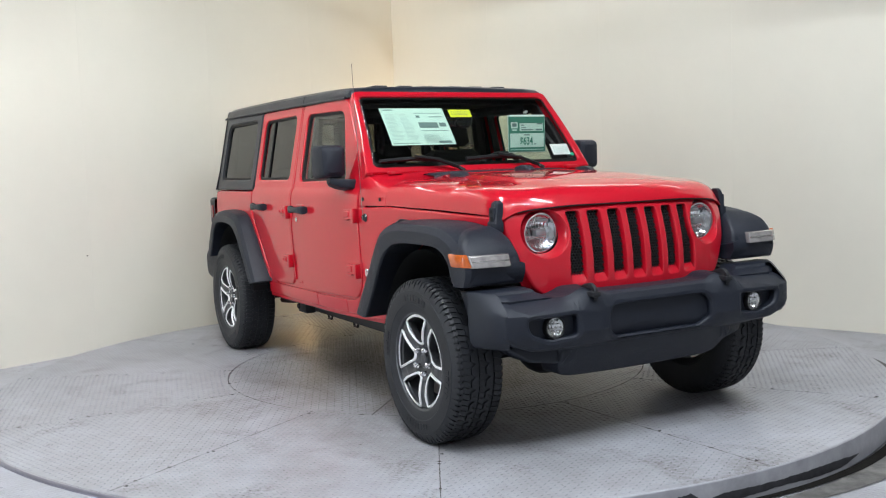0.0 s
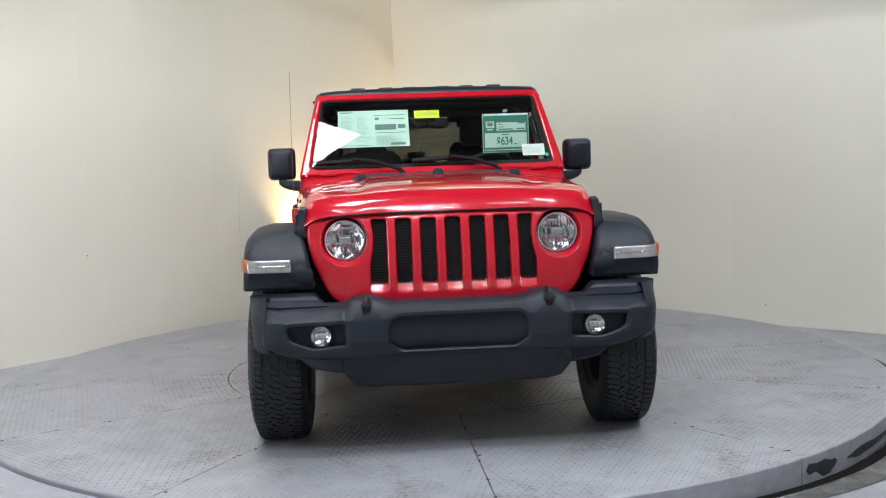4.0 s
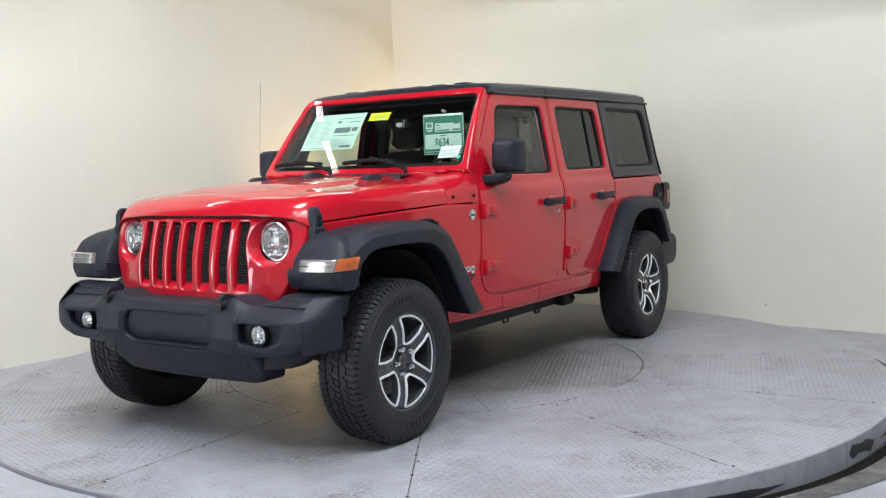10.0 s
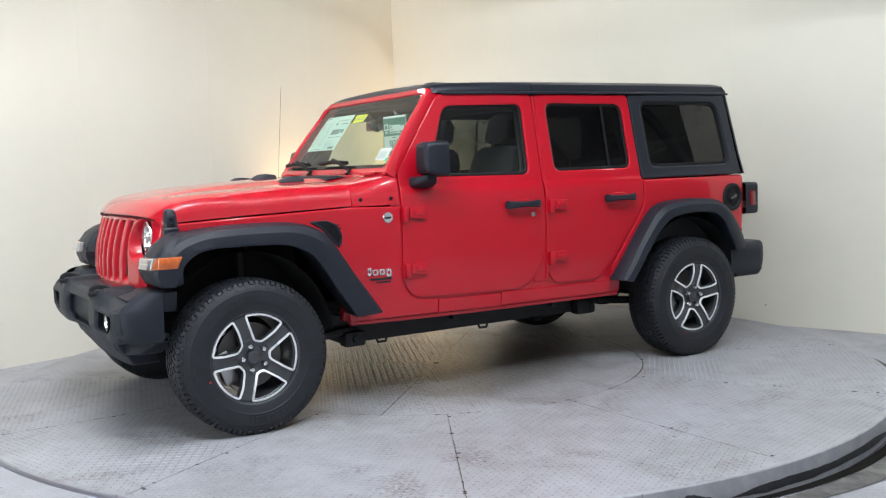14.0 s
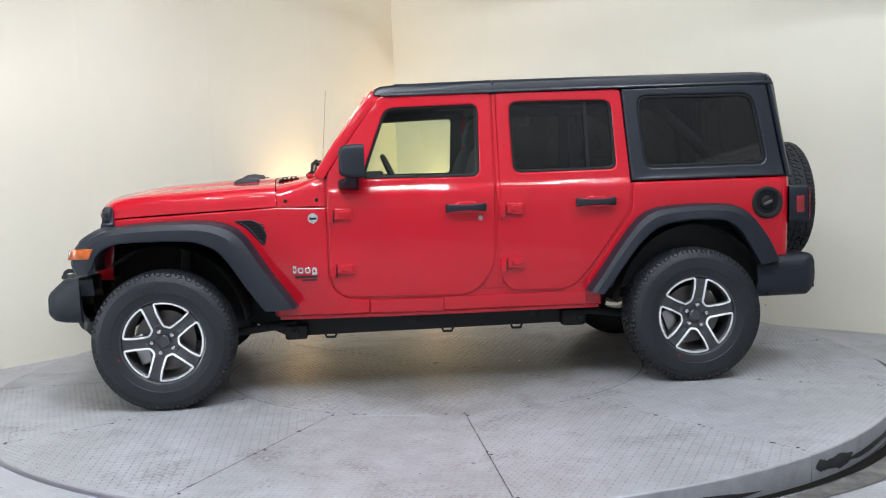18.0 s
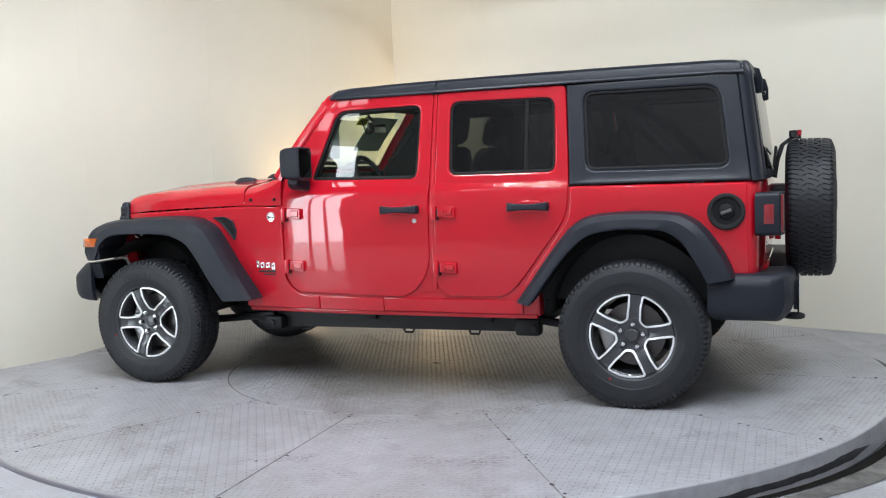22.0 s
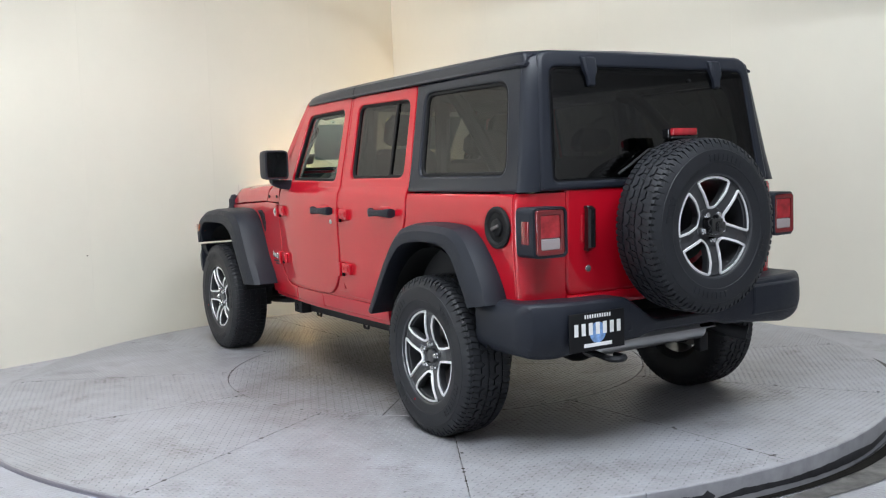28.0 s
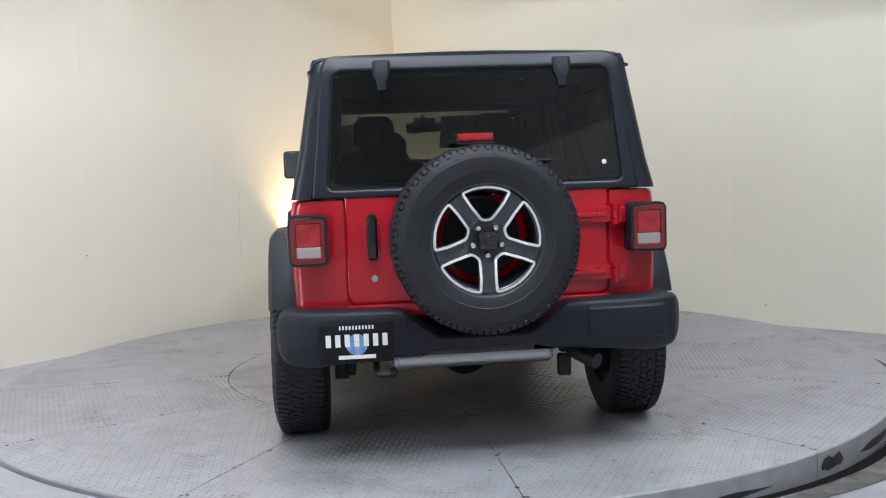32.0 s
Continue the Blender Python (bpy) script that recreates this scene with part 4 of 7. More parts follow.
    for k in range(12):
        x = 0.80 - 0.15 * k
        bm = bmesh.new()
        lathe(bm, [(0.0003, 0.004), (0.005, 0.003), (0.006, 0.0)], Matrix.Translation((x, s * (side_y(x, 0.475) - 0.013), 0.475)) @ Matrix.Rotation(radians(-90 * s), 4, "X"), seg=8)
        part("rocker_bolt", bm, M["seal"], car)
    bm = bmesh.new()
    panel(bm, rpoly([(-1.176, 1.158), (-2.075, 1.158), (-2.085, 0.685), (-1.93, 0.685), (-1.80, 0.92), (-1.40, 0.95), (-1.20, 0.88), (-0.945, 0.55), (-0.90, 0.53), (-0.90, 0.62), (-1.168, 0.99)],
                    [0.01, 0.0, 0.0, 0.02, 0.05, 0.05, 0.05, 0.02, 0.01, 0.03, 0.05], 3), [], on_side(s), edge=0.007, back=0.05, cuts=(1.06, 1.10, 1.12, 1.135))
    part("quarter_panel", bm, M["red"], car)
    # rounded rear corner of the tub
    bm = bmesh.new()
    rings = []
    for z in (0.685, 0.75, 0.85, 0.95, 1.05, 1.12, 1.145, 1.158):
        y0 = side_y(-2.075, z) - (0.004 if z < 1.15 else 0.012)
        xr = rear_x(z, y0)
        row = []
        for k in range(9):
            a = radians(90 * k / 8)
            row.append(Vector((-2.075 + (xr + 2.075) * math.sin(a), s * (y0 - 0.095 * (1 - math.cos(a))), z)))
        row.append(Vector((rear_x(z, 0.585), s * 0.585, z)))
        row.append(Vector((rear_x(z, 0.585) + 0.05, s * 0.583, z)))
        rings.append(row)
    rings.append([p + Vector((0.02, -s * 0.012, 0.003)) for p in rings[-1]])
    rings.append([p + Vector((0.04, -s * 0.04, 0.0)) for p in rings[-1]])
    loft(bm, rings, closed=False)
    part("rear_corner", bm, M["red"], car)
    # fuel cap well
    bm = bmesh.new()
    m = Matrix.Translation((-1.975, s * side_y(-1.975, 1.012), 1.012)) @ Matrix.Rotation(radians(-90 * s), 4, "X")
    if s > 0:
        lathe(bm, [(0.093, -0.002), (0.093, 0.008), (0.086, 0.013), (0.074, 0.012), (0.066, 0.002), (0.064, 0.0015)], m, seg=40)
        f = part("fuel_bezel", bm, M["liner"], car, "round black fuel filler bezel")
        bm = bmesh.new()
        lathe(bm, [(0.066, 0.003), (0.040, 0.0022), (0.038, 0.010), (0.032, 0.014), (0.0005, 0.015)], m, seg=32)
        part("fuel_cap", bm, M["seal"], f, "dark fuel cap")
        bm = bmesh.new()
        box(bm, (-1.975, s * (side_y(-1.975, 1.012) + 0.018), 1.012), (0.055, 0.010, 0.016), bevel=0.003, m=Matrix.Rotation(radians(20), 4, "Y"))
        part("cap_grip", bm, M["iron"], f)
    # round trail badge and maker's letters as plain shapes
    bm = bmesh.new()
    if s > 0:
        m = Matrix.Translation((0.665, s * (side_y(0.665, 1.022)), 1.022)) @ Matrix.Rotation(radians(-90 * s), 4, "X")
        lathe(bm, [(0.0005, 0.003), (0.024, 0.003), (0.028, 0.0045), (0.030, 0.0)], m, seg=28)
        b = part("round_badge", bm, M["badge_silver"], car, "small round silver badge")
        bm = bmesh.new()
        box(bm, (0.665, s * (side_y(0.665, 1.022) + 0.0035), 1.020), (0.036, 0.002, 0.010))
        part("badge_bar", bm, M["dark"], b)
    else:
        # antenna base and mast
        lathe(bm, [(0.0005, 0.020), (0.012, 0.018), (0.020, 0.008), (0.024, 0.0)], Matrix.Translation((0.665, s * side_y(0.665, 1.03), 1.025)) @ Matrix.Rotation(radians(-90 * s), 4, "X"), seg=20)
        b = part("antenna_base", bm, M["gloss_black"], car)
        bm = bmesh.new()
        tube(bm, [(0.665, s * 0.80, 1.03), (0.662, s * 0.803, 1.10), (0.60, s * 0.80, 1.86)], 0.0014, 6)
        part("antenna", bm, M["iron"], b, "thin dark whip antenna")
    bm = bmesh.new()
    x0 = 0.782 if s > 0 else 0.585
    for dx, w, hgt, dz in ((0.000, 0.022, 0.046, -0.002), (0.034, 0.034, 0.034, -0.008), (0.074, 0.034, 0.034, -0.008), (0.113, 0.030, 0.044, -0.014)):
        cx = x0 - s * dx if s > 0 else x0 + 0.195 - dx - 0.02
        o = rpoly([(cx - w / 2, 0.735 + dz - hgt / 2), (cx + w / 2, 0.735 + dz - hgt / 2), (cx + w / 2, 0.735 + dz + hgt / 2), (cx - w / 2, 0.735 + dz + hgt / 2)], 0.010, 3)
        hole = [(cx - w * 0.18, 0.735 + dz - 0.006), (cx + w * 0.2, 0.735 + dz - 0.006), (cx + w * 0.2, 0.735 + dz + 0.008), (cx - w * 0.18, 0.735 + dz + 0.008)]
        panel_b = bmesh.new()
        panel(panel_b, o, [hole], on_side(s, 0.005), edge=0.002, back=0.006, step=1)
        part("maker_badge", panel_b, M["badge_silver"], car, "raised silver badge shape")
    box(bm, (0.715, s * (side_y(0.715, 0.69) + 0.0006), 0.690), (0.13, 0.003, 0.012), m=Matrix.Rotation(radians(0), 4, "Z") @ Matrix.Rotation(s * radians(-4.5), 4, "Z"))
    box(bm, (0.700, s * (side_y(0.700, 0.672) + 0.0006), 0.672), (0.085, 0.003, 0.009), m=Matrix.Rotation(s * radians(-4.5), 4, "Z"))
    part("model_badge", bm, M["dark"], car, "dark small lettering bars")


def rear_x(z, y):
    """The back of tub and hardtop."""
    return interp(z, [(0.6, -2.150), (1.16, -2.170), (1.18, -2.168), (1.72, -2.095), (1.77, -2.075)]) + 0.05 * abs(y) ** 3


def on_rear(off=0.0):
    return lambda u, v, d: Vector((rear_x(v, u) - off + d, u, v))


both(build_doors)


def build_rear():
    bm = bmesh.new()
    panel(bm, rpoly([(-0.580, 0.70), (0.580, 0.70), (0.580, 1.178), (-0.580, 1.178)], [0.05, 0.05, 0.015, 0.015], 4), [], on_rear(), edge=0.012, back=0.05)
    gate = part("tailgate", bm, M["red"], car)
    bm = bmesh.new()
    box(bm, (-2.128, 0, 0.672), (0.06, 1.16, 0.06), bevel=0.008)
    part("rear_sill", bm, M["red"], car)
    bm = bmesh.new()
    panel(bm, [(-0.62, 0.68), (0.62, 0.68), (0.62, 1.15), (-0.62, 1.15)], [], on_rear(-0.014), edge=0.004, back=0.02)
    part("gate_frame", bm, M["red"], car)
    bm = bmesh.new()
    rings = []
    for z, w in ((0.895, 0.7), (0.91, 1), (1.0, 1), (1.08, 1), (1.095, 0.7)):
        x = rear_x(z, 0.47) - (0.028 if 0.9 < z < 1.09 else 0.008)
        rings.append([Vector((x + a, 0.465 + b * w, z)) for a, b in ((0.02, -0.022), (-0.006, -0.022), (-0.013, -0.012), (-0.013, 0.012), (-0.006, 0.022), (0.02, 0.022))])
    loft(bm, rings)
    part("gate_handle", bm, M["gloss_black"], gate, "vertical black tailgate handle")
    bm = bmesh.new()
    panel(bm, rpoly([(0.425, 0.93), (0.505, 0.93), (0.505, 1.06), (0.425, 1.06)], 0.02, 3), [], on_rear(0.004), edge=0.01, back=0.004, step=1)
    part("handle_plate", bm, M["red"], gate)
    bm = bmesh.new()
    lathe(bm, [(0.0005, 0.004), (0.014, 0.004), (0.016, 0.0)], Matrix.Translation((rear_x(0.81, 0.46), 0.46, 0.815)) @ Matrix.Rotation(radians(-90), 4, "Y"), seg=20)
    part("gate_lock", bm, M["badge_silver"], gate)
    for z in (1.055, 0.80):
        xh = rear_x(z, 0.5)
        bm = bmesh.new()
        # arm, narrowing towards the middle, with a raised rib
        loft(bm, [[Vector((xh - t, y, z - h)), Vector((xh - t, y, z + h)), Vector((xh + 0.01, y, z + h * 1.12)), Vector((xh + 0.01, y, z - h * 1.12))] for y, h, t in ((-0.585, 0.034, 0.022), (-0.52, 0.032, 0.020), (-0.43, 0.026, 0.016), (-0.375, 0.022, 0.010), (-0.365, 0.018, 0.002))])
        h = part("gate_hinge", bm, M["red"], gate)
        bm = bmesh.new()
        box(bm, (xh - 0.021, -0.485, z), (0.010, 0.150, 0.020), bevel=0.004)
        part("hinge_rib", bm, M["red"], h)
        for y in (-0.53, -0.43):
            bm = bmesh.new()
            lathe(bm, [(0.0003, 0.007), (0.008, 0.006), (0.010, 0.0)], Matrix.Translation((xh - 0.020, y, z + 0.021)) @ Matrix.Rotation(radians(-90), 4, "Y"), seg=10)
            part("hinge_bolt", bm, M["red"], h)
        for dz, ln in ((0.033, 0.024), (0.0, 0.036), (-0.033, 0.024)):
            bm = bmesh.new()
            tube(bm, [(rear_x(z, 0.6) - 0.034, -0.600, z + dz - ln / 2), (rear_x(z, 0.6) - 0.034, -0.600, z + dz + ln / 2)], 0.019, 12)
            part("hinge_knuckle", bm, M["red"], h)
        bm = bmesh.new()
        box(bm, (rear_x(z, 0.6) - 0.012, -0.628, z - 0.004), (0.036, 0.048, 0.072), bevel=0.006)
        part("hinge_base", bm, M["red"], h)
    # tail lamps
    for s in (1, -1):
        y0 = 0.735
        bm = bmesh.new()
        o = rpoly([(-0.083, -0.108), (0.083, -0.108), (0.083, 0.108), (-0.083, 0.108)], 0.028, 4)
        h = rpoly([(-0.073, -0.097), (0.073, -0.097), (0.073, 0.097), (-0.073, 0.097)], 0.020, 4)
        panel(bm, o, [h], lambda u, v, d: Vector((-2.252 + 0.02 * (u * s > 0) * u * s / 0.08 + d, s * y0 + u, 0.995 + v)), edge=0.007, back=0.12, hole_back=0.016, step=0.5)
        lamp = part("tail_lamp", bm, M["black_plastic"], car, "square tail lamp in black bezel")
        bm = bmesh.new()
        panel(bm, rpoly([(-0.073, -0.097), (0.073, -0.097), (0.073, 0.097), (-0.073, 0.097)], 0.018, 3), [rpoly([(-0.052, -0.073), (0.052, -0.073), (0.052, 0.074), (-0.052, 0.074)], 0.010, 3)], lambda u, v, d: Vector((-2.247 + d, s * y0 + u, 0.995 + v)), edge=0.004, back=0.02, step=0.5)
        part("lens_frame", bm, M["tail_dark"], lamp)
        for nm, z0, z1, key in (("red_lens", -0.024, 0.0745, "tail_red"), ("white_lens", -0.0735, -0.0255, "tail_white")):
            bm = bmesh.new()
            panel(bm, rpoly([(-0.0525, z0), (0.0525, z0), (0.0525, z1), (-0.0525, z1)], 0.006, 2), [], lambda u, v, d: Vector((-2.244 + d + 0.5 * u * u, s * y0 + u, 0.995 + v)), edge=0.004, back=0.02, step=0.03)
            part(nm, bm, M[key], lamp)
        bm = bmesh.new()
        box(bm, (-2.178, s * (y0 + 0.083), 0.995), (0.050, 0.012, 0.10), bevel=0.004)
        part("side_marker", bm, M["marker_red"], lamp, "red side reflector")
    # hardtop back with glass
    bm = bmesh.new()
    o = rpoly([(-0.715, 1.166), (0.715, 1.166), (0.650, 1.778), (-0.650, 1.778)], [0.01, 0.01, 0.06, 0.06], 4)
    g = rpoly([(-0.645, 1.205), (0.645, 1.205), (0.605, 1.705), (-0.605, 1.705)], [0.03, 0.03, 0.05, 0.05], 4)
    panel(bm, o, [g], on_rear(0.012), edge=0.012, back=0.05)
    part("hardtop_back", bm, M["hardtop"], car)
    bm = bmesh.new()
    panel(bm, inset(g, 0.006), [], on_rear(0.012), edge=0.004, back=0.006)
    glass = part("rear_glass", bm, M["glass_dark"], car, "dark tinted rear glass", sharp=12)
    bm = bmesh.new()
    panel(bm, inset(g, -0.022), [inset(g, 0.020)], on_rear(0.002), edge=0.002, back=0.012)
    part("glass_seal", bm, M["seal"], glass)
    glass.visible_shadow = False
    for y in (0.395, -0.395):
        bm = bmesh.new()
        rings = []
        for z, w, t in ((1.752, 0.036, 0.014), (1.745, 0.038, 0.028), (1.69, 0.036, 0.030), (1.66, 0.022, 0.026), (1.625, 0.020, 0.022), (1.618, 0.016, 0.012)):
            x = rear_x(z, y) - 0.010
            rings.append([Vector((x, y - w, z)), Vector((x - t * 0.7, y - w, z)), Vector((x - t, y - w * 0.7, z)), Vector((x - t, y + w * 0.7, z)), Vector((x - t * 0.7, y + w, z)), Vector((x, y + w, z))])
        loft(bm, rings)
        part("glass_hinge", bm, M["black_plastic"], glass, "black glass hinge")
    bm = bmesh.new()
    lathe(bm, [(0.0005, 0.012), (0.008, 0.010), (0.012, 0.0)], Matrix.Translation((rear_x(1.66, 0.2) - 0.013, -0.215, 1.655)) @ Matrix.Rotation(radians(-90), 4, "Y"), seg=12)
    part("washer_nozzle", bm, M["gloss_black"], glass)
    bm = bmesh.new()
    lathe(bm, [(0.0005, 0.003), (0.010, 0.002), (0.011, 0.0)], Matrix.Translation((rear_x(1.28, 0.56) - 0.013, -0.565, 1.285)) @ Matrix.Rotation(radians(-90), 4, "Y"), seg=14)
    part("round_sticker", bm, M["paper_white"], glass)
    bm = bmesh.new()
    tube(bm, [(rear_x(1.25, 0.3) - 0.03, 0.30, 1.225), (rear_x(1.3, 0.2) - 0.04, 0.12, 1.33), (rear_x(1.3, 0.2) - 0.035, -0.24, 1.302), (rear_x(1.3, 0.2) - 0.03, -0.32, 1.298)], 0.008, 6)
    part("rear_wiper", bm, M["seal"], glass)


build_rear()


# ---- hardtop sides and roof ----
def build_hardtop(s):
    bm = bmesh.new()
    panel(bm, rpoly([(-1.171, 1.166), (-1.145, 1.705), (-2.03, 1.715), (-2.10, 1.166)], [0.005, 0.005, 0.0, 0.0], 2), [WIN_Q], on_side(s, 0.004), edge=0.012, back=0.05)
    h = part("hardtop_side", bm, M["hardtop"], car)
    window_set(h, WIN_Q, s, "glass_dark", 0.006, "quarter_window")
    # rounded rear corner of the hardtop
    bm = bmesh.new()
    rings = []
    for z in (1.166, 1.30, 1.45, 1.60, 1.70, 1.745, 1.760, 1.768):
        k0 = interp(z, [(1.166, -2.10), (1.715, -2.03), (1.78, -2.02)])
        y0 = side_y(-2.05, min(z, 1.72)) + 0.002 - interp(z, [(1.70, -0.006), (1.75, -0.004), (1.77, 0.008), (1.785, 0.03)])
        xr = rear_x(z, y0) - 0.010 + interp(z, [(1.72, 0), (1.765, 0.02), (1.78, 0.04)])
        row = []
        for k in range(9):
            a = radians(90 * k / 8)
            row.append(Vector((k0 + (xr - k0) * math.sin(a), s * (y0 - 0.085 * (1 - math.cos(a))), z)))
        row.append(Vector((xr + 0.03, s * (y0 - 0.12), z)))
        rings.append(row)
    rings.append([p * 1.0 + Vector((0.05, -s * 0.05, 0.003)) for p in rings[-1]])
    loft(bm, rings, closed=False)
    part("hardtop_corner", bm, M["hardtop"], car)
    # drip rail
    bm = bmesh.new()
    loft(bm, [[Vector((x, s * (side_y(x, 1.70) + a), z0 + b)) for a, b in ((-0.02, 0.0), (0.012, -0.002), (0.016, 0.004), (0.012, 0.012), (-0.02, 0.018))]
              for x, z0 in ((0.24, 1.698), (-0.4, 1.703), (-1.2, 1.708), (-2.0, 1.712), (-2.06, 1.708))])
    part("drip_rail", bm, M["hardtop"], car)


both(build_hardtop)


def roof_section(x, lift):
    ye = side_y(x, 1.71)
    half = [(ye + 0.004, 1.706), (ye + 0.002, 1.724 + lift * 0.4), (ye - 0.008, 1.752 + lift * 0.9), (ye - 0.035, 1.768 + lift), (ye - 0.14, 1.776 + lift), (0.30, 1.782 + lift), (0.10, 1.786 + lift)]
    return [Vector((x, y, z)) for y, z in half] + [Vector((x, -y, z)) for y, z in reversed(half)]


def build_roof():
    for name, xs in (("roof_front_panel", [(0.300, -0.050), (0.285, -0.024), (0.25, -0.010), (0.15, -0.002), (-0.1, 0.004), (-0.388, 0.008)]),
                     ("roof_rear_panel", [(-0.396, 0.008), (-0.9, 0.012), (-1.5, 0.014), (-1.95, 0.014), (-2.02, 0.008), (-2.055, -0.008)])):
        bm = bmesh.new()
        loft(bm, [roof_section(x, l) for x, l in xs])
        ob = part(name, bm, M["hardtop"], car, sharp=40)
        if "front" in name:
            for y in (-0.42, -0.25, -0.1, 0.1, 0.25, 0.42):
                b2 = bmesh.new()
                box(b2, (-0.08, y, 1.777), (0.50, 0.09, 0.018), bevel=0.008)
                part("roof_rib", b2, M["hardtop"], ob)
    bm = bmesh.new()
    loft(bm, [[p + Vector((0, 0, -0.012)) for p in roof_section(x, 0.004)] for x in (-0.37, -0.41)])
    part("roof_seal", bm, M["seal"], car)
    # headliner
    bm = bmesh.new()
    box(bm, (-0.90, 0, 1.705), (2.26, 1.28, 0.05), bevel=0.012)
    part("headliner", bm, M["cabin"], car)


build_roof()


# ---- windshield, cowl, hood ----
HOOD_PROF = [(0.0, 0.0, 0), (0.2, 0.001, 0), (0.40, 0.004, 0), (0.50, 0.008, 0), (0.555, 0.015, 0), (0.60, 0.025, 0), (0.70, 0.030, 0), (0.82, 0.036, 0), (0.90, 0.046, 0), (0.95, 0.062, 0),
             (0.970, 0.16, 1), (0.984, 0.35, 1), (0.994, 0.65, 1), (1.0, 1.0, 1)]


def on_shield(off=0.0):
    def f(u, v, d):
        bow = 0.008 + 0.006 * (1 - (u / 0.7) ** 2)
        n = Vector((0.82, 0, 0.57))
        p = Vector((0.640 - 0.350 * v - 0.015 * math.sin(v * 3.14) * -1, u, 1.272 + 0.470 * v))
        return p + Vector((bow, 0, 0)) + n * (off - d)
    return f


def build_shield():
    bm = bmesh.new()
    o = rpoly([(-0.765, -0.02), (0.765, -0.02), (0.672, 1.0), (-0.672, 1.0)], [0.02, 0.02, 0.05, 0.05], 4)
    g = rpoly([(-0.700, 0.055), (0.700, 0.055), (0.640, 0.925), (-0.640, 0.925)], [0.05, 0.05, 0.05, 0.05], 5)
    panel(bm, o, [g], on_shield(), edge=0.014, drop=0.014, back=0.06, hole_back=0.02)
    f = part("windshield_frame", bm, M["red"], car)
    bm = bmesh.new()
    panel(bm, inset(g, 0.002), [], on_shield(-0.008), edge=0.002, back=0.004, step=0.1)
    glass = part("windshield", bm, M["glass_front"], car, "clear windshield with stickers inside", sharp=12)
    glass.visible_shadow = False
    bm = bmesh.new()
    gi = rpoly([(-0.684, 0.10), (0.684, 0.10), (0.628, 0.912), (-0.628, 0.912)], 0.05, 5)
    panel(bm, inset(g, 0.001), [gi], on_shield(-0.014), edge=0.001, back=0.002, step=0.1)
    part("frit_band", bm, M["seal"], glass)
    # frame bolts and lower hinges
    for s in (1, -1):
        bm = bmesh.new()
        box(bm, (0.675, s * 0.60, 1.262), (0.035, 0.085, 0.02), bevel=0.006)
        part("shield_hinge", bm, M["red"], f)
    # wipers
    for y_pivot in (-0.19, 0.36):
        pl = on_shield(0.012)
        bm = bmesh.new()
        mid_y = y_pivot - 0.29
        a, b = pl(y_pivot, -0.01, -0.012), pl(mid_y + 0.02, 0.115, -0.03)
        tube(bm, [a + Vector((0.03, 0.02, -0.02)), a, (a + b) / 2 + Vector((0.012, 0, 0.012)), b], 0.011, 6)
        arm = part("wiper_arm", bm, M["seal"], car)
        bm = bmesh.new()
        pts = [pl(mid_y + 0.19 - 0.38 * k / 8, 0.105 - 0.012 * abs(k - 4) / 4, -0.008 - 0.008 * (1 - abs(k - 4) / 4)) for k in range(9)]
        tube(bm, pts, 0.0125, 6)
        part("wiper_blade", bm, M["seal"], arm)
    # cowl: red shelf with black louvre strip
    bm = bmesh.new()
    rows = []
    for x, z, w, dip in ((0.866, 1.230, 1.0, 0.004), (0.862, 1.247, 1.0, 0.0), (0.82, 1.252, 0.95, 0), (0.76, 1.258, 0.80, 0), (0.71, 1.262, 0.62, 0), (0.66, 1.266, 0.42, 0), (0.625, 1.270, 0.30, 0), (0.594, 1.272, 0.26, 0)):
        half = []
        for f, dz, mode in HOOD_PROF:
            y = (side_y(x, 1.07) - 0.004 - dip) * f
            top = z - w * (dz if mode == 0 else 0.062)
            zz = top if mode == 0 else top * (1 - dz) + 1.090 * dz
            half.append((x + 0.036 * (1 - f * f) * interp(x, [(0.63, 0.6), (0.86, 1.0)]), y, zz))
        rows.append([Vector((px, -py, pz)) for px, py, pz in reversed(half)] + [Vector(p) for p in half[1:]])
    loft(bm, rows, closed=False)
    part("cowl", bm, M["red"], car, sharp=30)
    bm = bmesh.new()
    rows = []
    for x, z in ((0.84, 1.235), (0.835, 1.246), (0.72, 1.257), (0.715, 1.240)):
        rows.append([Vector((x + 0.05 * (1 - (y / 0.72) ** 2), y, z - 0.045 * abs(y / 0.72) ** 4)) for y in [-0.46 + 0.92 * k / 20 for k in range(21)]])
    loft(bm, rows, closed=False)
    lv = part("cowl_vent", bm, M["black_plastic"], car, "black louvred cowl vent")
    for k in range(4):
        bm = bmesh.new()
        x = 0.735 + 0.027 * k
        loft(bm, [[Vector((x + 0.05 * (1 - (y / 0.72) ** 2) + a, y, 1.250 - 0.065 * (x - 0.715) + b - 0.045 * abs(y / 0.72) ** 4)) for a, b in ((-0.008, 0), (0.008, 0), (0.004, 0.012), (-0.004, 0.012))] for y in [-0.44 + 0.88 * j / 12 for j in range(13)]])
        part("louvre", bm, M["black_plastic"], lv)


build_shield()

HOOD_TOP = [(0.85, 1.254), (1.12, 1.250), (1.34, 1.240), (1.60, 1.222), (1.78, 1.192), (1.88, 1.160), (1.93, 1.124), (1.955, 1.088)]
HOOD_SEAM = [(0.85, 1.094), (1.4, 1.077), (1.83, 1.056), (1.93, 1.047)]


def hood_half(x):
    return side_y(x, 1.07) - 0.004


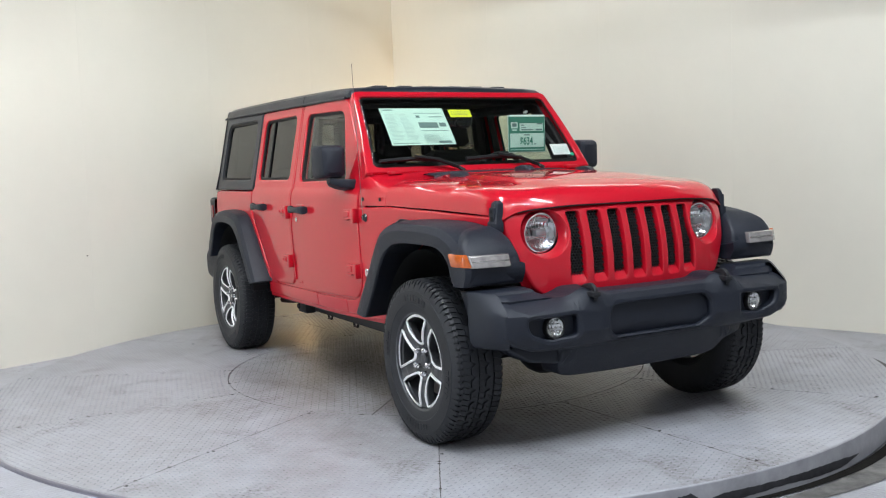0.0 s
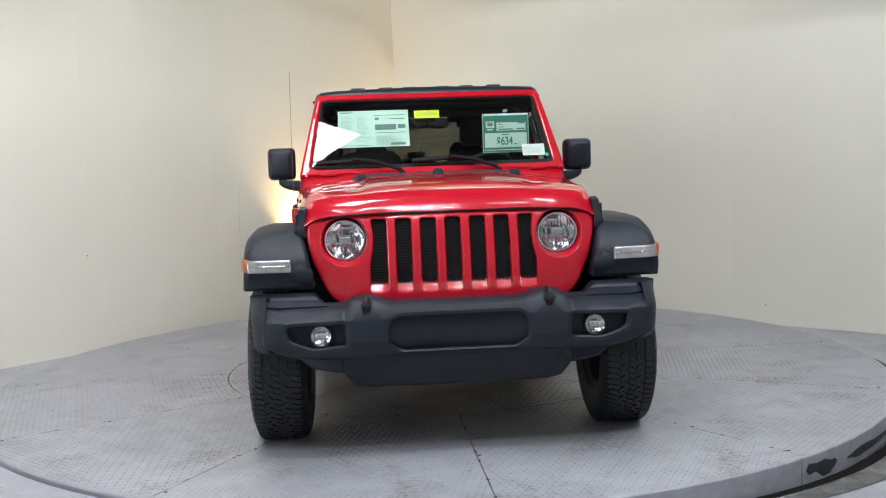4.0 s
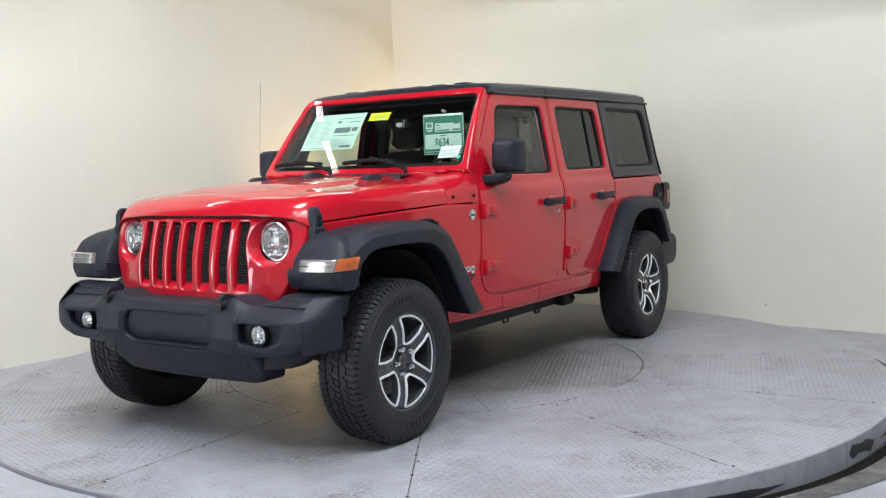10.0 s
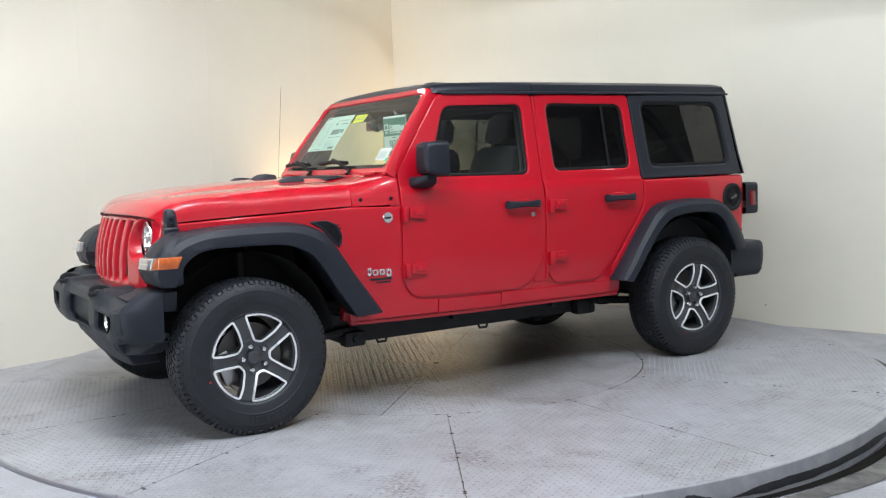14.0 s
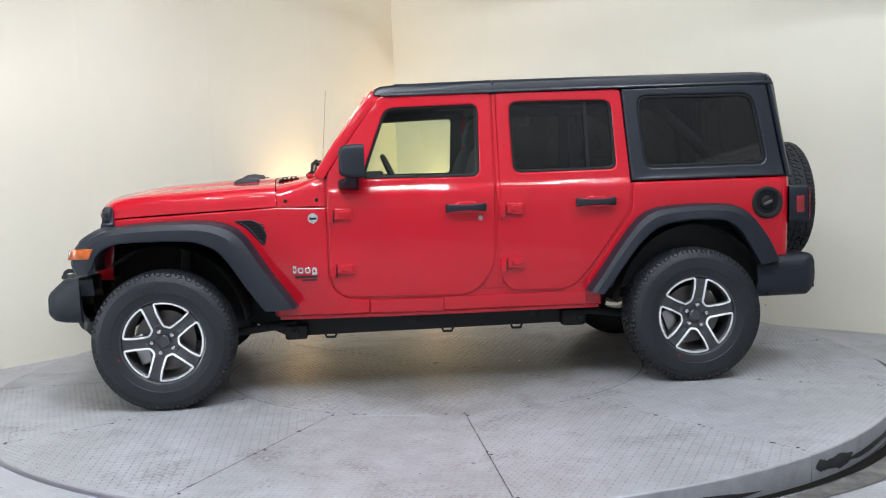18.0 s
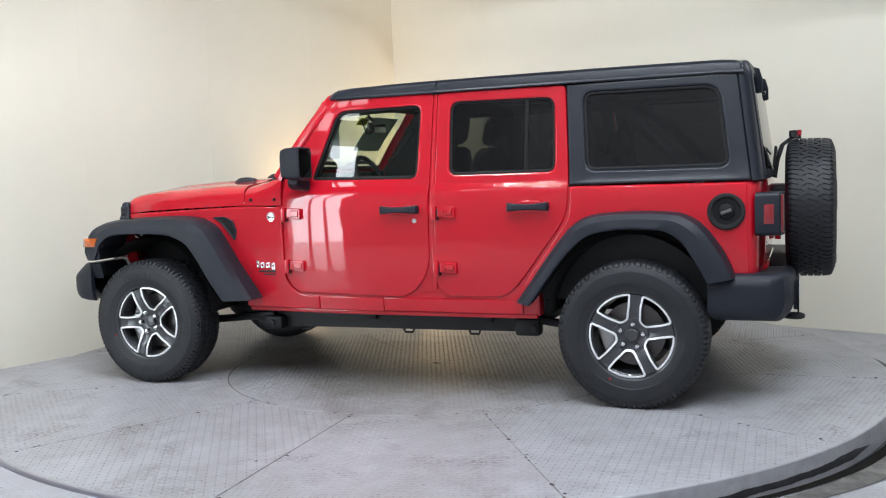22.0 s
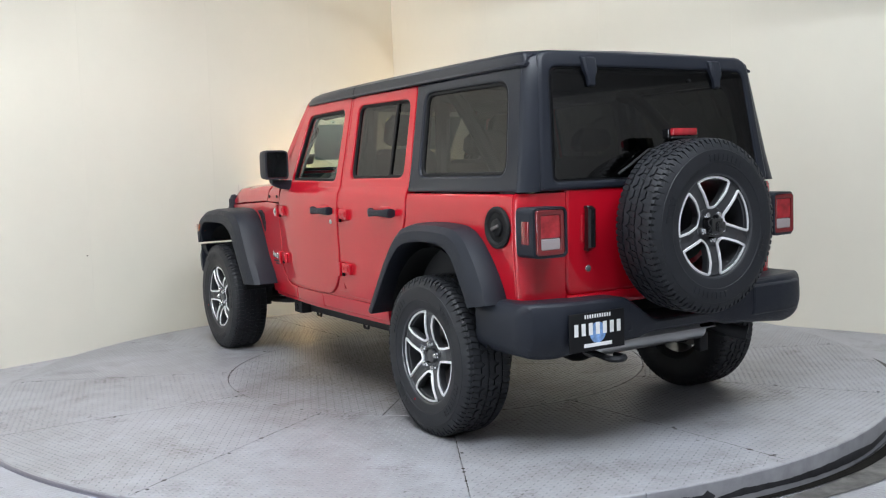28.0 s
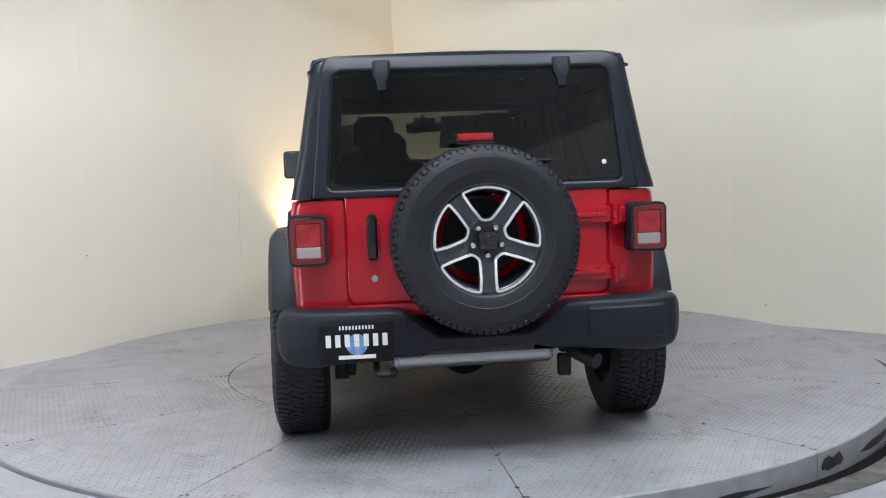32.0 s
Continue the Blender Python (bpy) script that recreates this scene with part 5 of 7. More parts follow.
def build_hood():
    bm = bmesh.new()
    rows = []
    n = 44
    for i in range(n + 1):
        t = i / n
        row = []
        for sgn in (1, -1):
            half = []
            for f, dz, mode in HOOD_PROF:
                xf = 1.935 - 0.15 * (f * 0.64) ** 2 - 0.03 * f ** 6
                x = 0.868 + 0.035 * (1 - f * f) + t * (xf - 0.868 - 0.035 * (1 - f * f))
                y = hood_half(x) * f
                top = glide(0.868 + t * 1.087, HOOD_TOP)
                yf = hood_half(xf) * f
                top += (glide(yf, [(0, 1.098), (0.45, 1.094), (0.60, 1.078), (0.66, 1.050)]) + 0.0085 - 1.088) * max(0.0, (t - 0.72) / 0.28) ** 2
                if mode == 0:
                    z = top - dz * min(1, 2.2 * (1.02 - t))
                else:
                    z = (top - 0.062 * min(1, 2.2 * (1.02 - t))) * (1 - dz) + interp(x, HOOD_SEAM) * dz
                half.append(Vector((x, sgn * y, z)))
            row.append(half)
        rows.append(list(reversed(row[1])) + row[0][1:])
    front = rows[-1]
    rows.append([p + Vector((0.004, 0, -0.012)) for p in rows[-1]])
    rows.append([p + Vector((-0.03, 0, -0.006)) for p in rows[-1]])
    rows.insert(0, [p + Vector((0.004, 0, -0.02)) for p in rows[0]])
    loft(bm, rows, closed=False)
    hood = part("hood", bm, M["red"], car, sharp=28)
    # thin dark tube puts the shade of the hood-to-grille gap into colour
    bm = bmesh.new()
    tube(bm, [p + Vector((0.001, 0, -0.0165)) for p in front[5:-5]], 0.0034, 6)
    part("hood_gap_shade", bm, M["seal"], hood, "dark tube drawn for the shaded gap under the hood edge")
    for s in (1, -1):
        # hood latch
        bm = bmesh.new()
        x, y = 1.815, s * (hood_half(1.815) + 0.012)
        rings = []
        for z, w, t in ((0.983, 0.032, 0.026), (0.992, 0.037, 0.034), (1.028, 0.037, 0.034), (1.038, 0.032, 0.027), (1.09, 0.030, 0.027), (1.116, 0.025, 0.025), (1.127, 0.013, 0.016)):
            yy = y - s * 0.016 * max(0.0, (z - 1.03) / 0.1)
            rings.append([Vector((x + a * w, yy + b * t * s, z)) for a, b in ((-1, -0.6), (1, -0.6), (1, 0.5), (0.6, 0.8), (-0.6, 0.8), (-1, 0.5))])
        loft(bm, rings)
        l = part("hood_latch", bm, M["black_plastic"], hood, "black rubber hood latch")
        bm = bmesh.new()
        box(bm, (x + 0.002, y + s * 0.014, 1.064), (0.044, 0.014, 0.066), bevel=0.005)
        part("latch_clip", bm, M["black_plastic"], l)
        for z in (1.048, 1.079):
            bm = bmesh.new()
            box(bm, (x + 0.002, y + s * 0.0185, z), (0.022, 0.008, 0.017), bevel=0.002)
            part("latch_slot", bm, M["seal"], l)
        # washer nozzles and footman bumpers on the hood
        for nm, yc, z0 in (("hood_stop", s * 0.41, 1.228), ("washer_nozzle", 0.0, 1.246)):
            if yc == 0.0 and s < 0:
                continue
            bm = bmesh.new()
            loft(bm, [[Vector((xx, yc + b * w, z0 + a * h)) for b, a in ((-1, 0), (-0.9, 0.6), (-0.6, 1), (0.6, 1), (0.9, 0.6), (1, 0))] for xx, w, h in ((0.985, 0.018, 0.012), (0.995, 0.026, 0.026), (1.05, 0.030, 0.034), (1.09, 0.030, 0.032), (1.12, 0.026, 0.020), (1.135, 0.018, 0.010))])
            part(nm, bm, M["black_plastic"], hood)


build_hood()


# ---- grille and headlamps ----
def grille_x(y, z):
    return 1.998 - 0.22 * y * y - 0.25 * max(0, abs(y) - 0.50) ** 1.5 - interp(z, [(0.70, 0.006), (0.80, 0.0), (0.90, 0.008), (1.00, 0.032), (1.06, 0.052), (1.11, 0.085)])


def on_grille(off=0.0):
    return lambda u, v, d: Vector((grille_x(u, v) + off - d, u, v))


def fluted_bowl(bm, c, r, depth, flutes):
    """A round reflector bowl with stepped, upright flutes."""
    nz, ny = 17, 61
    rows = []
    for i in range(nz):
        zz = r * (-0.985 + 1.97 * i / (nz - 1))
        w = math.sqrt(max(1e-6, r * r - zz * zz))
        row = []
        for k in range(ny):
            y = w * (-1 + 2 * k / (ny - 1))
            q = math.hypot(y, zz) / r
            mid = abs(zz) < 0.3 * r
            wave = 0.055 * r * abs(math.sin(flutes * math.pi * 0.5 * y / r * (0.6 if mid else 1.0) + (0.7 if zz > 0 else 0.0))) * min(1.0, 5 * (1 - q))
            row.append(bm.verts.new((c[0] - depth * (1 - q * q) * (0.72 if mid else 1.0) + wave, c[1] + y, c[2] + zz)))
        rows.append(row)
    for a, b in zip(rows, rows[1:]):
        ring_faces(bm, a, b, closed=False)


def build_grille():
    half = [(0.0, 0.690), (0.50, 0.690), (0.555, 0.73), (0.625, 0.88), (0.652, 0.98), (0.650, 1.045), (0.615, 1.072), (0.45, 1.092), (0.0, 1.098)]
    o = rpoly([(y, z) for y, z in half[1:]] + [(-y, z) for y, z in reversed(half[1:-1])], 0.03, 3)
    slots = []
    for k in range(7):
        c = (k - 3) * 0.1095
        o1 = [(c - 0.034, 0.750), (c + 0.034, 0.750), (c + 0.034, 1.064), (c - 0.034, 1.064)]
        if k == 6:
            o1[1:3] = [(c + 0.042, 0.750), (c + 0.042, 0.870), (c + 0.030, 0.915), (c + 0.023, 0.974), (c + 0.027, 1.02), (c + 0.034, 1.064)]
        elif k == 0:
            o1[3:] = [(c - 0.034, 1.064), (c - 0.027, 1.02), (c - 0.023, 0.974), (c - 0.030, 0.915), (c - 0.042, 0.870)]
            o1[0] = (c - 0.042, 0.750)
        slots.append(rpoly(o1, 0.014, 3))
    eyes = [[(s * 0.480 + 0.106 * math.cos(2 * math.pi * k / 40), 0.974 + 0.106 * math.sin(2 * math.pi * k / 40)) for k in range(40)] for s in (1, -1)]
    bm = bmesh.new()
    panel(bm, o, slots + eyes, on_grille(), edge=0.010, drop=0.010, back=0.09, hole_back=0.050, step=0.08)
    g = part("grille", bm, M["red"], car, "red front panel with seven slots", sharp=30)
    for k in range(7):
        c = (k - 3) * 0.1095
        bm = bmesh.new()
        lo, hi = (-0.045 if k == 0 else -0.036), (0.045 if k == 6 else 0.036)
        panel(bm, [(c + lo, 0.750), (c + hi, 0.750), (c + hi, 1.068), (c + lo, 1.068)], [], on_grille(-0.042), edge=0.001, back=0.002, step=0.08)
        # honeycomb bars
        for j in range(24):
            for side in (-3, -2, -1, 0, 1, 2, 3):
                zc = 0.772 + 0.0127 * j
                yc = c + side * 0.0147 + (0.00735 if j % 2 else 0)
                if not lo <= yc - c <= hi:
                    continue
                for a in (90, 210, 330):
                    dy, dz = math.cos(radians(a)), math.sin(radians(a))
                    p, q = (yc, zc), (yc + dy * 0.0085, zc + dz * 0.0085)
                    if not lo - 0.002 <= q[0] - c <= hi + 0.002 or not 0.765 < q[1] < 1.066:
                        continue
                    nx, nz = -dz * 0.0013, dy * 0.0013
                    x0 = grille_x(p[0], p[1]) - 0.026
                    x1 = grille_x(q[0], q[1]) - 0.026
                    vs = [bm.verts.new(v) for v in ((x0, p[0] + nx, p[1] + nz), (x0, p[0] - nx, p[1] - nz), (x1, q[0] - nx, q[1] - nz), (x1, q[0] + nx, q[1] + nz))]
                    ws = [bm.verts.new(v.co - Vector((0.014, 0, 0))) for v in vs]
                    bm.faces.new(vs)
                    ring_faces(bm, vs, ws)
        part("grille_mesh", bm, M["mesh_black"], g, "black honeycomb slot insert")
        # sloping ledge at the foot of the slot
        bm = bmesh.new()
        rows = []
        for i in range(7):
            y = c + lo + 0.001 + (hi - lo - 0.002) * i / 6
            up = 0.004 * abs(i / 3 - 1) ** 2
            rows.append([Vector((grille_x(y, z) - d, y, z + up)) for d, z in ((0.004, 0.746), (0.008, 0.753), (0.017, 0.762), (0.025, 0.772), (0.032, 0.784), (0.039, 0.788), (0.041, 0.74))])
        loft(bm, rows)
        part("slot_ledge", bm, M["red"], g)
    for s in (1, -1):
        m = Matrix.Translation((grille_x(0.48, 0.974) - 0.036, s * 0.480, 0.974)) @ Matrix.Rotation(radians(90), 4, "Y")
        bm = bmesh.new()
        lathe(bm, [(0.093, -0.045), (0.092, -0.008), (0.090, -0.001), (0.085, 0.000), (0.082, -0.005), (0.081, -0.02)], m, seg=48)
        lamp = part("headlight", bm, M["chrome"], car, "round headlight with chrome ring")
        bm = bmesh.new()
        bevel = [(0.0932, -0.044), (0.096, -0.030), (0.102, -0.008), (0.108, 0.006), (0.113, 0.0125), (0.119, 0.0125)]
        rows = lathe(bm, bevel, m, seg=48)
        for row, (_, h) in zip(rows, bevel):
            for v in row:
                v.co.x = grille_x(v.co.y, v.co.z) + h - 0.0118
        part("headlight_bezel", bm, M["red"], lamp, "red bevelled ring round the lamp")
        bm = bmesh.new()
        fluted_bowl(bm, (grille_x(0.48, 0.974) - 0.046, s * 0.480, 0.974), 0.082, 0.045, 11)
        part("reflector", bm, M["reflector"], lamp)
        bm = bmesh.new()
        box(bm, (grille_x(0.48, 0.974) - 0.052, s * 0.480, 0.975), (0.03, 0.055, 0.030), bevel=0.006)
        box(bm, (grille_x(0.48, 0.974) - 0.058, s * 0.480 - s * 0.02, 1.028), (0.02, 0.06, 0.014), bevel=0.004)
        part("bulb_shield", bm, M["steel"], lamp)
        bm = bmesh.new()
        lathe(bm, [(0.083, -0.004), (0.068, 0.005), (0.045, 0.011), (0.0005, 0.014)], m, seg=40)
        ob = part("lens", bm, M["lamp_glass"], lamp)
        ob.visible_shadow = False


build_grille()


# ---- fender flares ----
def flare(name, outer, inner, s, y_body, front):
    n = 5
    po, pi = smooth_curve([(*p, 0) for p in outer], n), smooth_curve([(*p, 0) for p in inner], n)
    rings = []
    m = len(po)
    for i, (a, b) in enumerate(zip(po, pi)):
        t = i / (m - 1)
        yb = y_body(t)
        k = interp(t, front)
        y1 = 0.845 + (0.905 - 0.845) * k
        w = lambda f: a + (b - a) * f
        ring = [(w(0.02), yb), (w(0.0), (yb + y1) / 2), (w(0.015), y1), (w(0.13), y1 + (0.938 - y1) * 0.62), (w(0.42), 0.932), (w(0.86), 0.940), (w(0.97), 0.938), (w(1.0), 0.928), (w(0.97), 0.890), (w(0.88), yb)]
        rings.append([Vector((p.x, s * y, p.y)) for p, y in ring])
    bm = bmesh.new()
    loft(bm, rings)
    return part(name, bm, M["black_plastic"], car, "wide black plastic fender flare", sharp=22)


FO = [(1.945, 0.770), (1.972, 0.83), (1.955, 0.893), (1.925, 0.928), (1.85, 0.982), (1.73, 1.020), (1.55, 1.034), (1.37, 1.036), (1.24, 1.030), (1.15, 1.010), (1.06, 0.957), (0.985, 0.852), (0.91, 0.735), (0.765, 0.530)]
FI = [(1.875, 0.770), (1.845, 0.82), (1.832, 0.858), (1.80, 0.892), (1.755, 0.918), (1.68, 0.932), (1.55, 0.934), (1.42, 0.932), (1.32, 0.924), (1.245, 0.900), (1.18, 0.860), (1.11, 0.770), (1.045, 0.665), (0.945, 0.525)]
RO = [(-0.885, 0.548), (-0.97, 0.665), (-1.05, 0.78), (-1.13, 0.885), (-1.21, 0.968), (-1.31, 1.010), (-1.51, 1.024), (-1.68, 1.019), (-1.77, 1.005), (-1.855, 0.955), (-1.94, 0.85), (-1.99, 0.76), (-2.02, 0.68)]
RI = [(-0.965, 0.530), (-1.02, 0.60), (-1.07, 0.67), (-1.135, 0.755), (-1.20, 0.83), (-1.30, 0.905), (-1.45, 0.932), (-1.58, 0.932), (-1.68, 0.921), (-1.76, 0.87), (-1.82, 0.78), (-1.855, 0.72), (-1.885, 0.66)]


def liner(x, s, low):
    bm = bmesh.new()
    rings = []
    for k in range(17):
        a = radians(low + (172 - low) * k / 16)
        r = 0.452
        c, si = math.cos(a), math.sin(a)
        rings.append([Vector((x + r * c, s * 0.50, 0.40 + r * si * 1.12)), Vector((x + r * c, s * 0.875, 0.40 + r * si * 1.12))])
    rows = [[bm.verts.new(p) for p in r] for r in rings]
    for p, q in zip(rows, rows[1:]):
        bm.faces.new((p[0], p[1], q[1], q[0]))
    cen = bm.verts.new((x, s * 0.50, 0.45))
    for p, q in zip(rows, rows[1:]):
        bm.faces.new((p[0], q[0], cen))
    part("wheel_liner", bm, M["liner"], car)


def build_flares(s):
    f = flare("front_flare", FO, FI, s, lambda t: 0.626 if t < 0.12 else 0.655 + 0.10 * t, [(0, 1.0), (0.14, 0.9), (0.3, 0.2), (0.7, 0.1), (1, 0.6)])
    flare("rear_flare", RO, RI, s, lambda t: 0.775, [(0, 0.6), (0.3, 0.2), (0.7, 0.2), (1, 0.6)])
    # front face of the flare with the turn lamp
    bm = bmesh.new()
    o = rpoly([(0.620, 0.772), (0.925, 0.772), (0.932, 0.90), (0.905, 0.962), (0.845, 1.004), (0.700, 1.020), (0.664, 0.98), (0.644, 0.90)], [0.01, 0.02, 0.03, 0.04, 0.05, 0.03, 0.03, 0.03], 3)

    def place(u, v, d):
        x = 1.990 - interp(v, [(0.77, 0.015), (0.84, 0.0), (0.90, 0.012), (0.96, 0.055), (1.02, 0.14)]) - interp(u, [(0.64, 0.02), (0.75, 0.0), (0.88, 0.004), (0.91, 0.018), (0.935, 0.055)])
        return Vector((x - d, s * u, v))

    panel(bm, o, [], lambda u, v, d: place(u, v, d) + Vector((-0.012, 0, 0)), edge=0.012, back=0.09, step=0.04)
    part("flare_front", bm, M["black_plastic"], f)
    bm = bmesh.new()
    panel(bm, rpoly([(0.714, 0.850), (0.905, 0.853), (0.911, 0.907), (0.718, 0.905)], 0.005, 2), [], lambda u, v, d: place(u, v, d) + Vector((0.012, 0, 0)), edge=0.004, back=0.03, step=0.03)
    drl = part("drl_lens", bm, M["clear_lens"], f, "clear running lamp lens")
    bm = bmesh.new()
    panel(bm, [(0.722, 0.8755), (0.900, 0.878), (0.900, 0.8825), (0.722, 0.880)], [], lambda u, v, d: place(u, v, d) + Vector((0.0145, 0, 0)), edge=0.001, back=0.004, step=0.03)
    part("light_guide", bm, M["reflector"], drl)
    bm = bmesh.new()
    rings = []
    for z in (0.856, 0.861, 0.906, 0.911):
        e = 0.0 if 0.86 < z < 0.91 else 0.003
        u0 = 0.915 - 0.15 * (0.911 - z)
        pts = [place(u0, z, e - 0.010), place(0.921, z, e - 0.008), Vector((1.948, s * (0.929 - e), z)), Vector((1.928, s * (0.937 - e), z)), Vector((1.885, s * (0.9425 - e), z)), Vector((1.842 + 0.45 * (0.911 - z), s * (0.942 - e), z)), Vector((1.83, s * 0.90, z)), Vector((1.90, s * 0.87, z))]
        rings.append(pts)
    loft(bm, rings)
    part("turn_lens", bm, M["amber"], f, "amber turn signal lens")
    # fender vent behind the front flare
    bm = bmesh.new()
    vo = rpoly([(0.945, 0.870), (1.045, 0.985), (1.115, 1.022), (1.015, 1.028), (0.955, 1.000), (0.925, 0.935)], 0.02, 3)
    panel(bm, vo, [inset(vo, 0.012)], on_side(s, 0.006), edge=0.004, back=0.02, step=1)
    v = part("fender_vent", bm, M["black_plastic"], car, "black fender vent with mesh")
    bm = bmesh.new()
    panel(bm, inset(vo, 0.010), [], on_side(s, 0.002), edge=0.001, back=0.004, step=1)
    for j in range(6):
        for i in range(6):
            x, z = 0.94 + 0.022 * i + (0.011 if j % 2 else 0), 0.90 + 0.020 * j
            if (x - 0.925) * 0.9 < (z - 0.872) + 0.075 and z - 0.90 > (x - 0.96) * 1.0 - 0.002 and z < 1.015:
                box(bm, (x, s * (side_y(x, z) + 0.002), z), (0.014, 0.006, 0.006), bevel=0.001, seg=1)
    part("vent_mesh", bm, M["seal"], v)
    liner(1.504, s, 52)
    liner(-1.504, s, 8)


both(build_flares)


# ---- bumpers ----
def front_bumper_x(y, z):
    a = abs(y)
    base = interp(a, [(0, 2.150), (0.28, 2.150), (0.36, 2.168), (0.45, 2.165), (0.60, 2.155), (0.72, 2.150), (0.80, 2.136), (0.835, 2.120), (0.862, 2.06), (0.885, 1.98)])
    lean = interp(z, [(0.47, 0.05), (0.50, 0.022), (0.56, 0.0), (0.66, 0.006), (0.70, 0.025), (0.74, 0.06)])
    wing = interp(z, [(0.47, 0.05), (0.50, 0.022), (0.56, 0.0), (0.645, 0.0), (0.665, 0.015), (0.705, 0.09), (0.74, 0.15)])
    k = interp(a, [(0.43, 0.0), (0.46, 0.06), (0.50, 0.5), (0.54, 0.94), (0.57, 1.0)])
    return base - lean * (1 - k) - wing * k


def build_front_bumper():
    bm = bmesh.new()
    half = [(0.30, 0.714), (0.345, 0.738), (0.44, 0.738), (0.50, 0.705), (0.84, 0.705), (0.875, 0.66), (0.865, 0.58), (0.80, 0.525), (0.70, 0.490), (0.50, 0.480)]
    o = rpoly(half + [(-y, z) for y, z in reversed(half)], 0.03, 3)
    rec = rpoly([(-0.245, 0.510), (0.245, 0.510), (0.295, 0.545), (0.295, 0.622), (0.262, 0.655), (-0.262, 0.655), (-0.295, 0.622), (-0.295, 0.545)], 0.016, 3)
    fogs = [rpoly([(s * 0.485, 0.545), (s * 0.625, 0.535), (s * 0.720, 0.572), (s * 0.735, 0.628), (s * 0.485, 0.635)], 0.02, 3) for s in (1, -1)]
    panel(bm, o, [rec] + fogs, lambda u, v, d: Vector((max(front_bumper_x(u, v) - d, 1.935 if d > 0.1 else 0), u, v)), edge=0.014, drop=0.014, back=0.24, hole_back=0.050, step=0.04, hole_edge=0.020)
    b = part("front_bumper", bm, M["black_plastic"], car, "black moulded plastic front bumper", sharp=17)
    bm = bmesh.new()
    panel(bm, inset(rec, -0.004), [], lambda u, v, d: Vector((front_bumper_x(u, v) - 0.032 - 0.012 * math.cos(u * 5.0) - d, u, v)), edge=0.004, back=0.01, step=0.05)
    part("plate_recess", bm, M["black_plastic"], b)
    for s in (1, -1):
        fg = fogs[0 if s > 0 else 1]
        bm = bmesh.new()
        panel(bm, inset(fg, -0.004), [], lambda u, v, d: Vector((front_bumper_x(u, v) - 0.046 - d, u, v)), edge=0.003, back=0.01, step=0.08)
        part("fog_pocket", bm, M["black_plastic"], b)
        m = Matrix.Translation((front_bumper_x(0.59, 0.587) - 0.032, s * 0.590, 0.587)) @ Matrix.Rotation(radians(90), 4, "Y")
        bm = bmesh.new()
        lathe(bm, [(0.049, -0.02), (0.049, 0.010), (0.046, 0.012), (0.042, 0.004)], m, seg=32)
        f = part("fog_lamp", bm, M["liner"], b, "round clear fog lamp")
        bm = bmesh.new()
        fluted_bowl(bm, (front_bumper_x(0.59, 0.587) - 0.027, s * 0.590, 0.587), 0.042, 0.026, 7)
        part("fog_reflector", bm, M["reflector"], f)
        bm = bmesh.new()
        lathe(bm, [(0.042, 0.008), (0.028, 0.013), (0.0005, 0.016)], m, seg=24)
        ob = part("fog_lens", bm, M["lamp_glass"], f)
        ob.visible_shadow = False
        # tow hook
        bm = bmesh.new()
        hook = smooth_curve([(2.02, 0.715, 0), (2.085, 0.742, 0), (2.130, 0.748, 0), (2.158, 0.728, 0), (2.160, 0.695, 0)], 4)
        loft(bm, [[Vector((p.x + a * 0.3, s * (0.392 + b), p.y + a)) for a, b in ((-0.012, -0.009), (-0.012, 0.009), (0.007, 0.009), (0.012, 0.005), (0.012, -0.005), (0.007, -0.009))] for p in hook])
        box(bm, (2.120, s * 0.392, 0.714), (0.10, 0.044, 0.024), bevel=0.007)
        part("tow_hook", bm, M["dark"], car, "black steel tow hook")
        # outer end of the bumper, swept back to the wheel arch
        bm = bmesh.new()
        rings = []
        for z, k, sh in ((0.505, -0.045, 0.030), (0.515, -0.020, 0.016), (0.54, -0.004, 0.006), (0.60, 0.0, 0.0), (0.655, 0.0, 0.0), (0.675, -0.012, 0.001), (0.705, -0.045, 0.002), (0.735, -0.080, 0.0), (0.746, -0.100, -0.002), (0.751, -0.125, 0.006)):
            row = [(2.122 + k, 0.822), (2.108 + k, 0.846), (2.080 + 0.95 * k, 0.868), (2.035 + 0.75 * k, 0.886), (1.985 + 0.4 * k, 0.898), (1.935, 0.905), (1.932, 0.880)]
            rings.append([Vector((x, s * (y - sh), z)) for x, y in row])
        loft(bm, rings, closed=False)
        part("bumper_end", bm, M["black_plastic"], b, sharp=24)
        # corner filler between flare and bumper
        bm = bmesh.new()
        rings = []
        for f in (0.0, 0.04, 0.1, 0.3, 0.5, 0.7, 0.85, 0.93, 0.98, 1.0):
            e = 0.016 if f in (0.0, 1.0) else 0.004 if f in (0.04, 0.98) else 0.0
            k = 0.05 * max(0.0, f - 0.7) / 0.3
            rings.append([Vector((x - k * kk - e, s * (y0 + (y1 - y0) * f), z - e * 0.6)) for x, y0, y1, z, kk in
                          ((1.90, 0.62, 0.895, 0.752, 0.4), (1.965, 0.62, 0.905, 0.752, 0.5), (1.985, 0.61, 0.905, 0.748, 0.7), (2.000, 0.60, 0.902, 0.742, 0.9), (2.008, 0.59, 0.900, 0.730, 1.0), (2.035, 0.57, 0.893, 0.722, 1.2), (2.066, 0.54, 0.872, 0.708, 1.3),
                           (2.056, 0.54, 0.866, 0.66, 1.3), (1.93, 0.53, 0.868, 0.66, 1.0))])
        loft(bm, rings)
        part("bumper_filler", bm, M["black_plastic"], b, sharp=24)
        bm = bmesh.new()
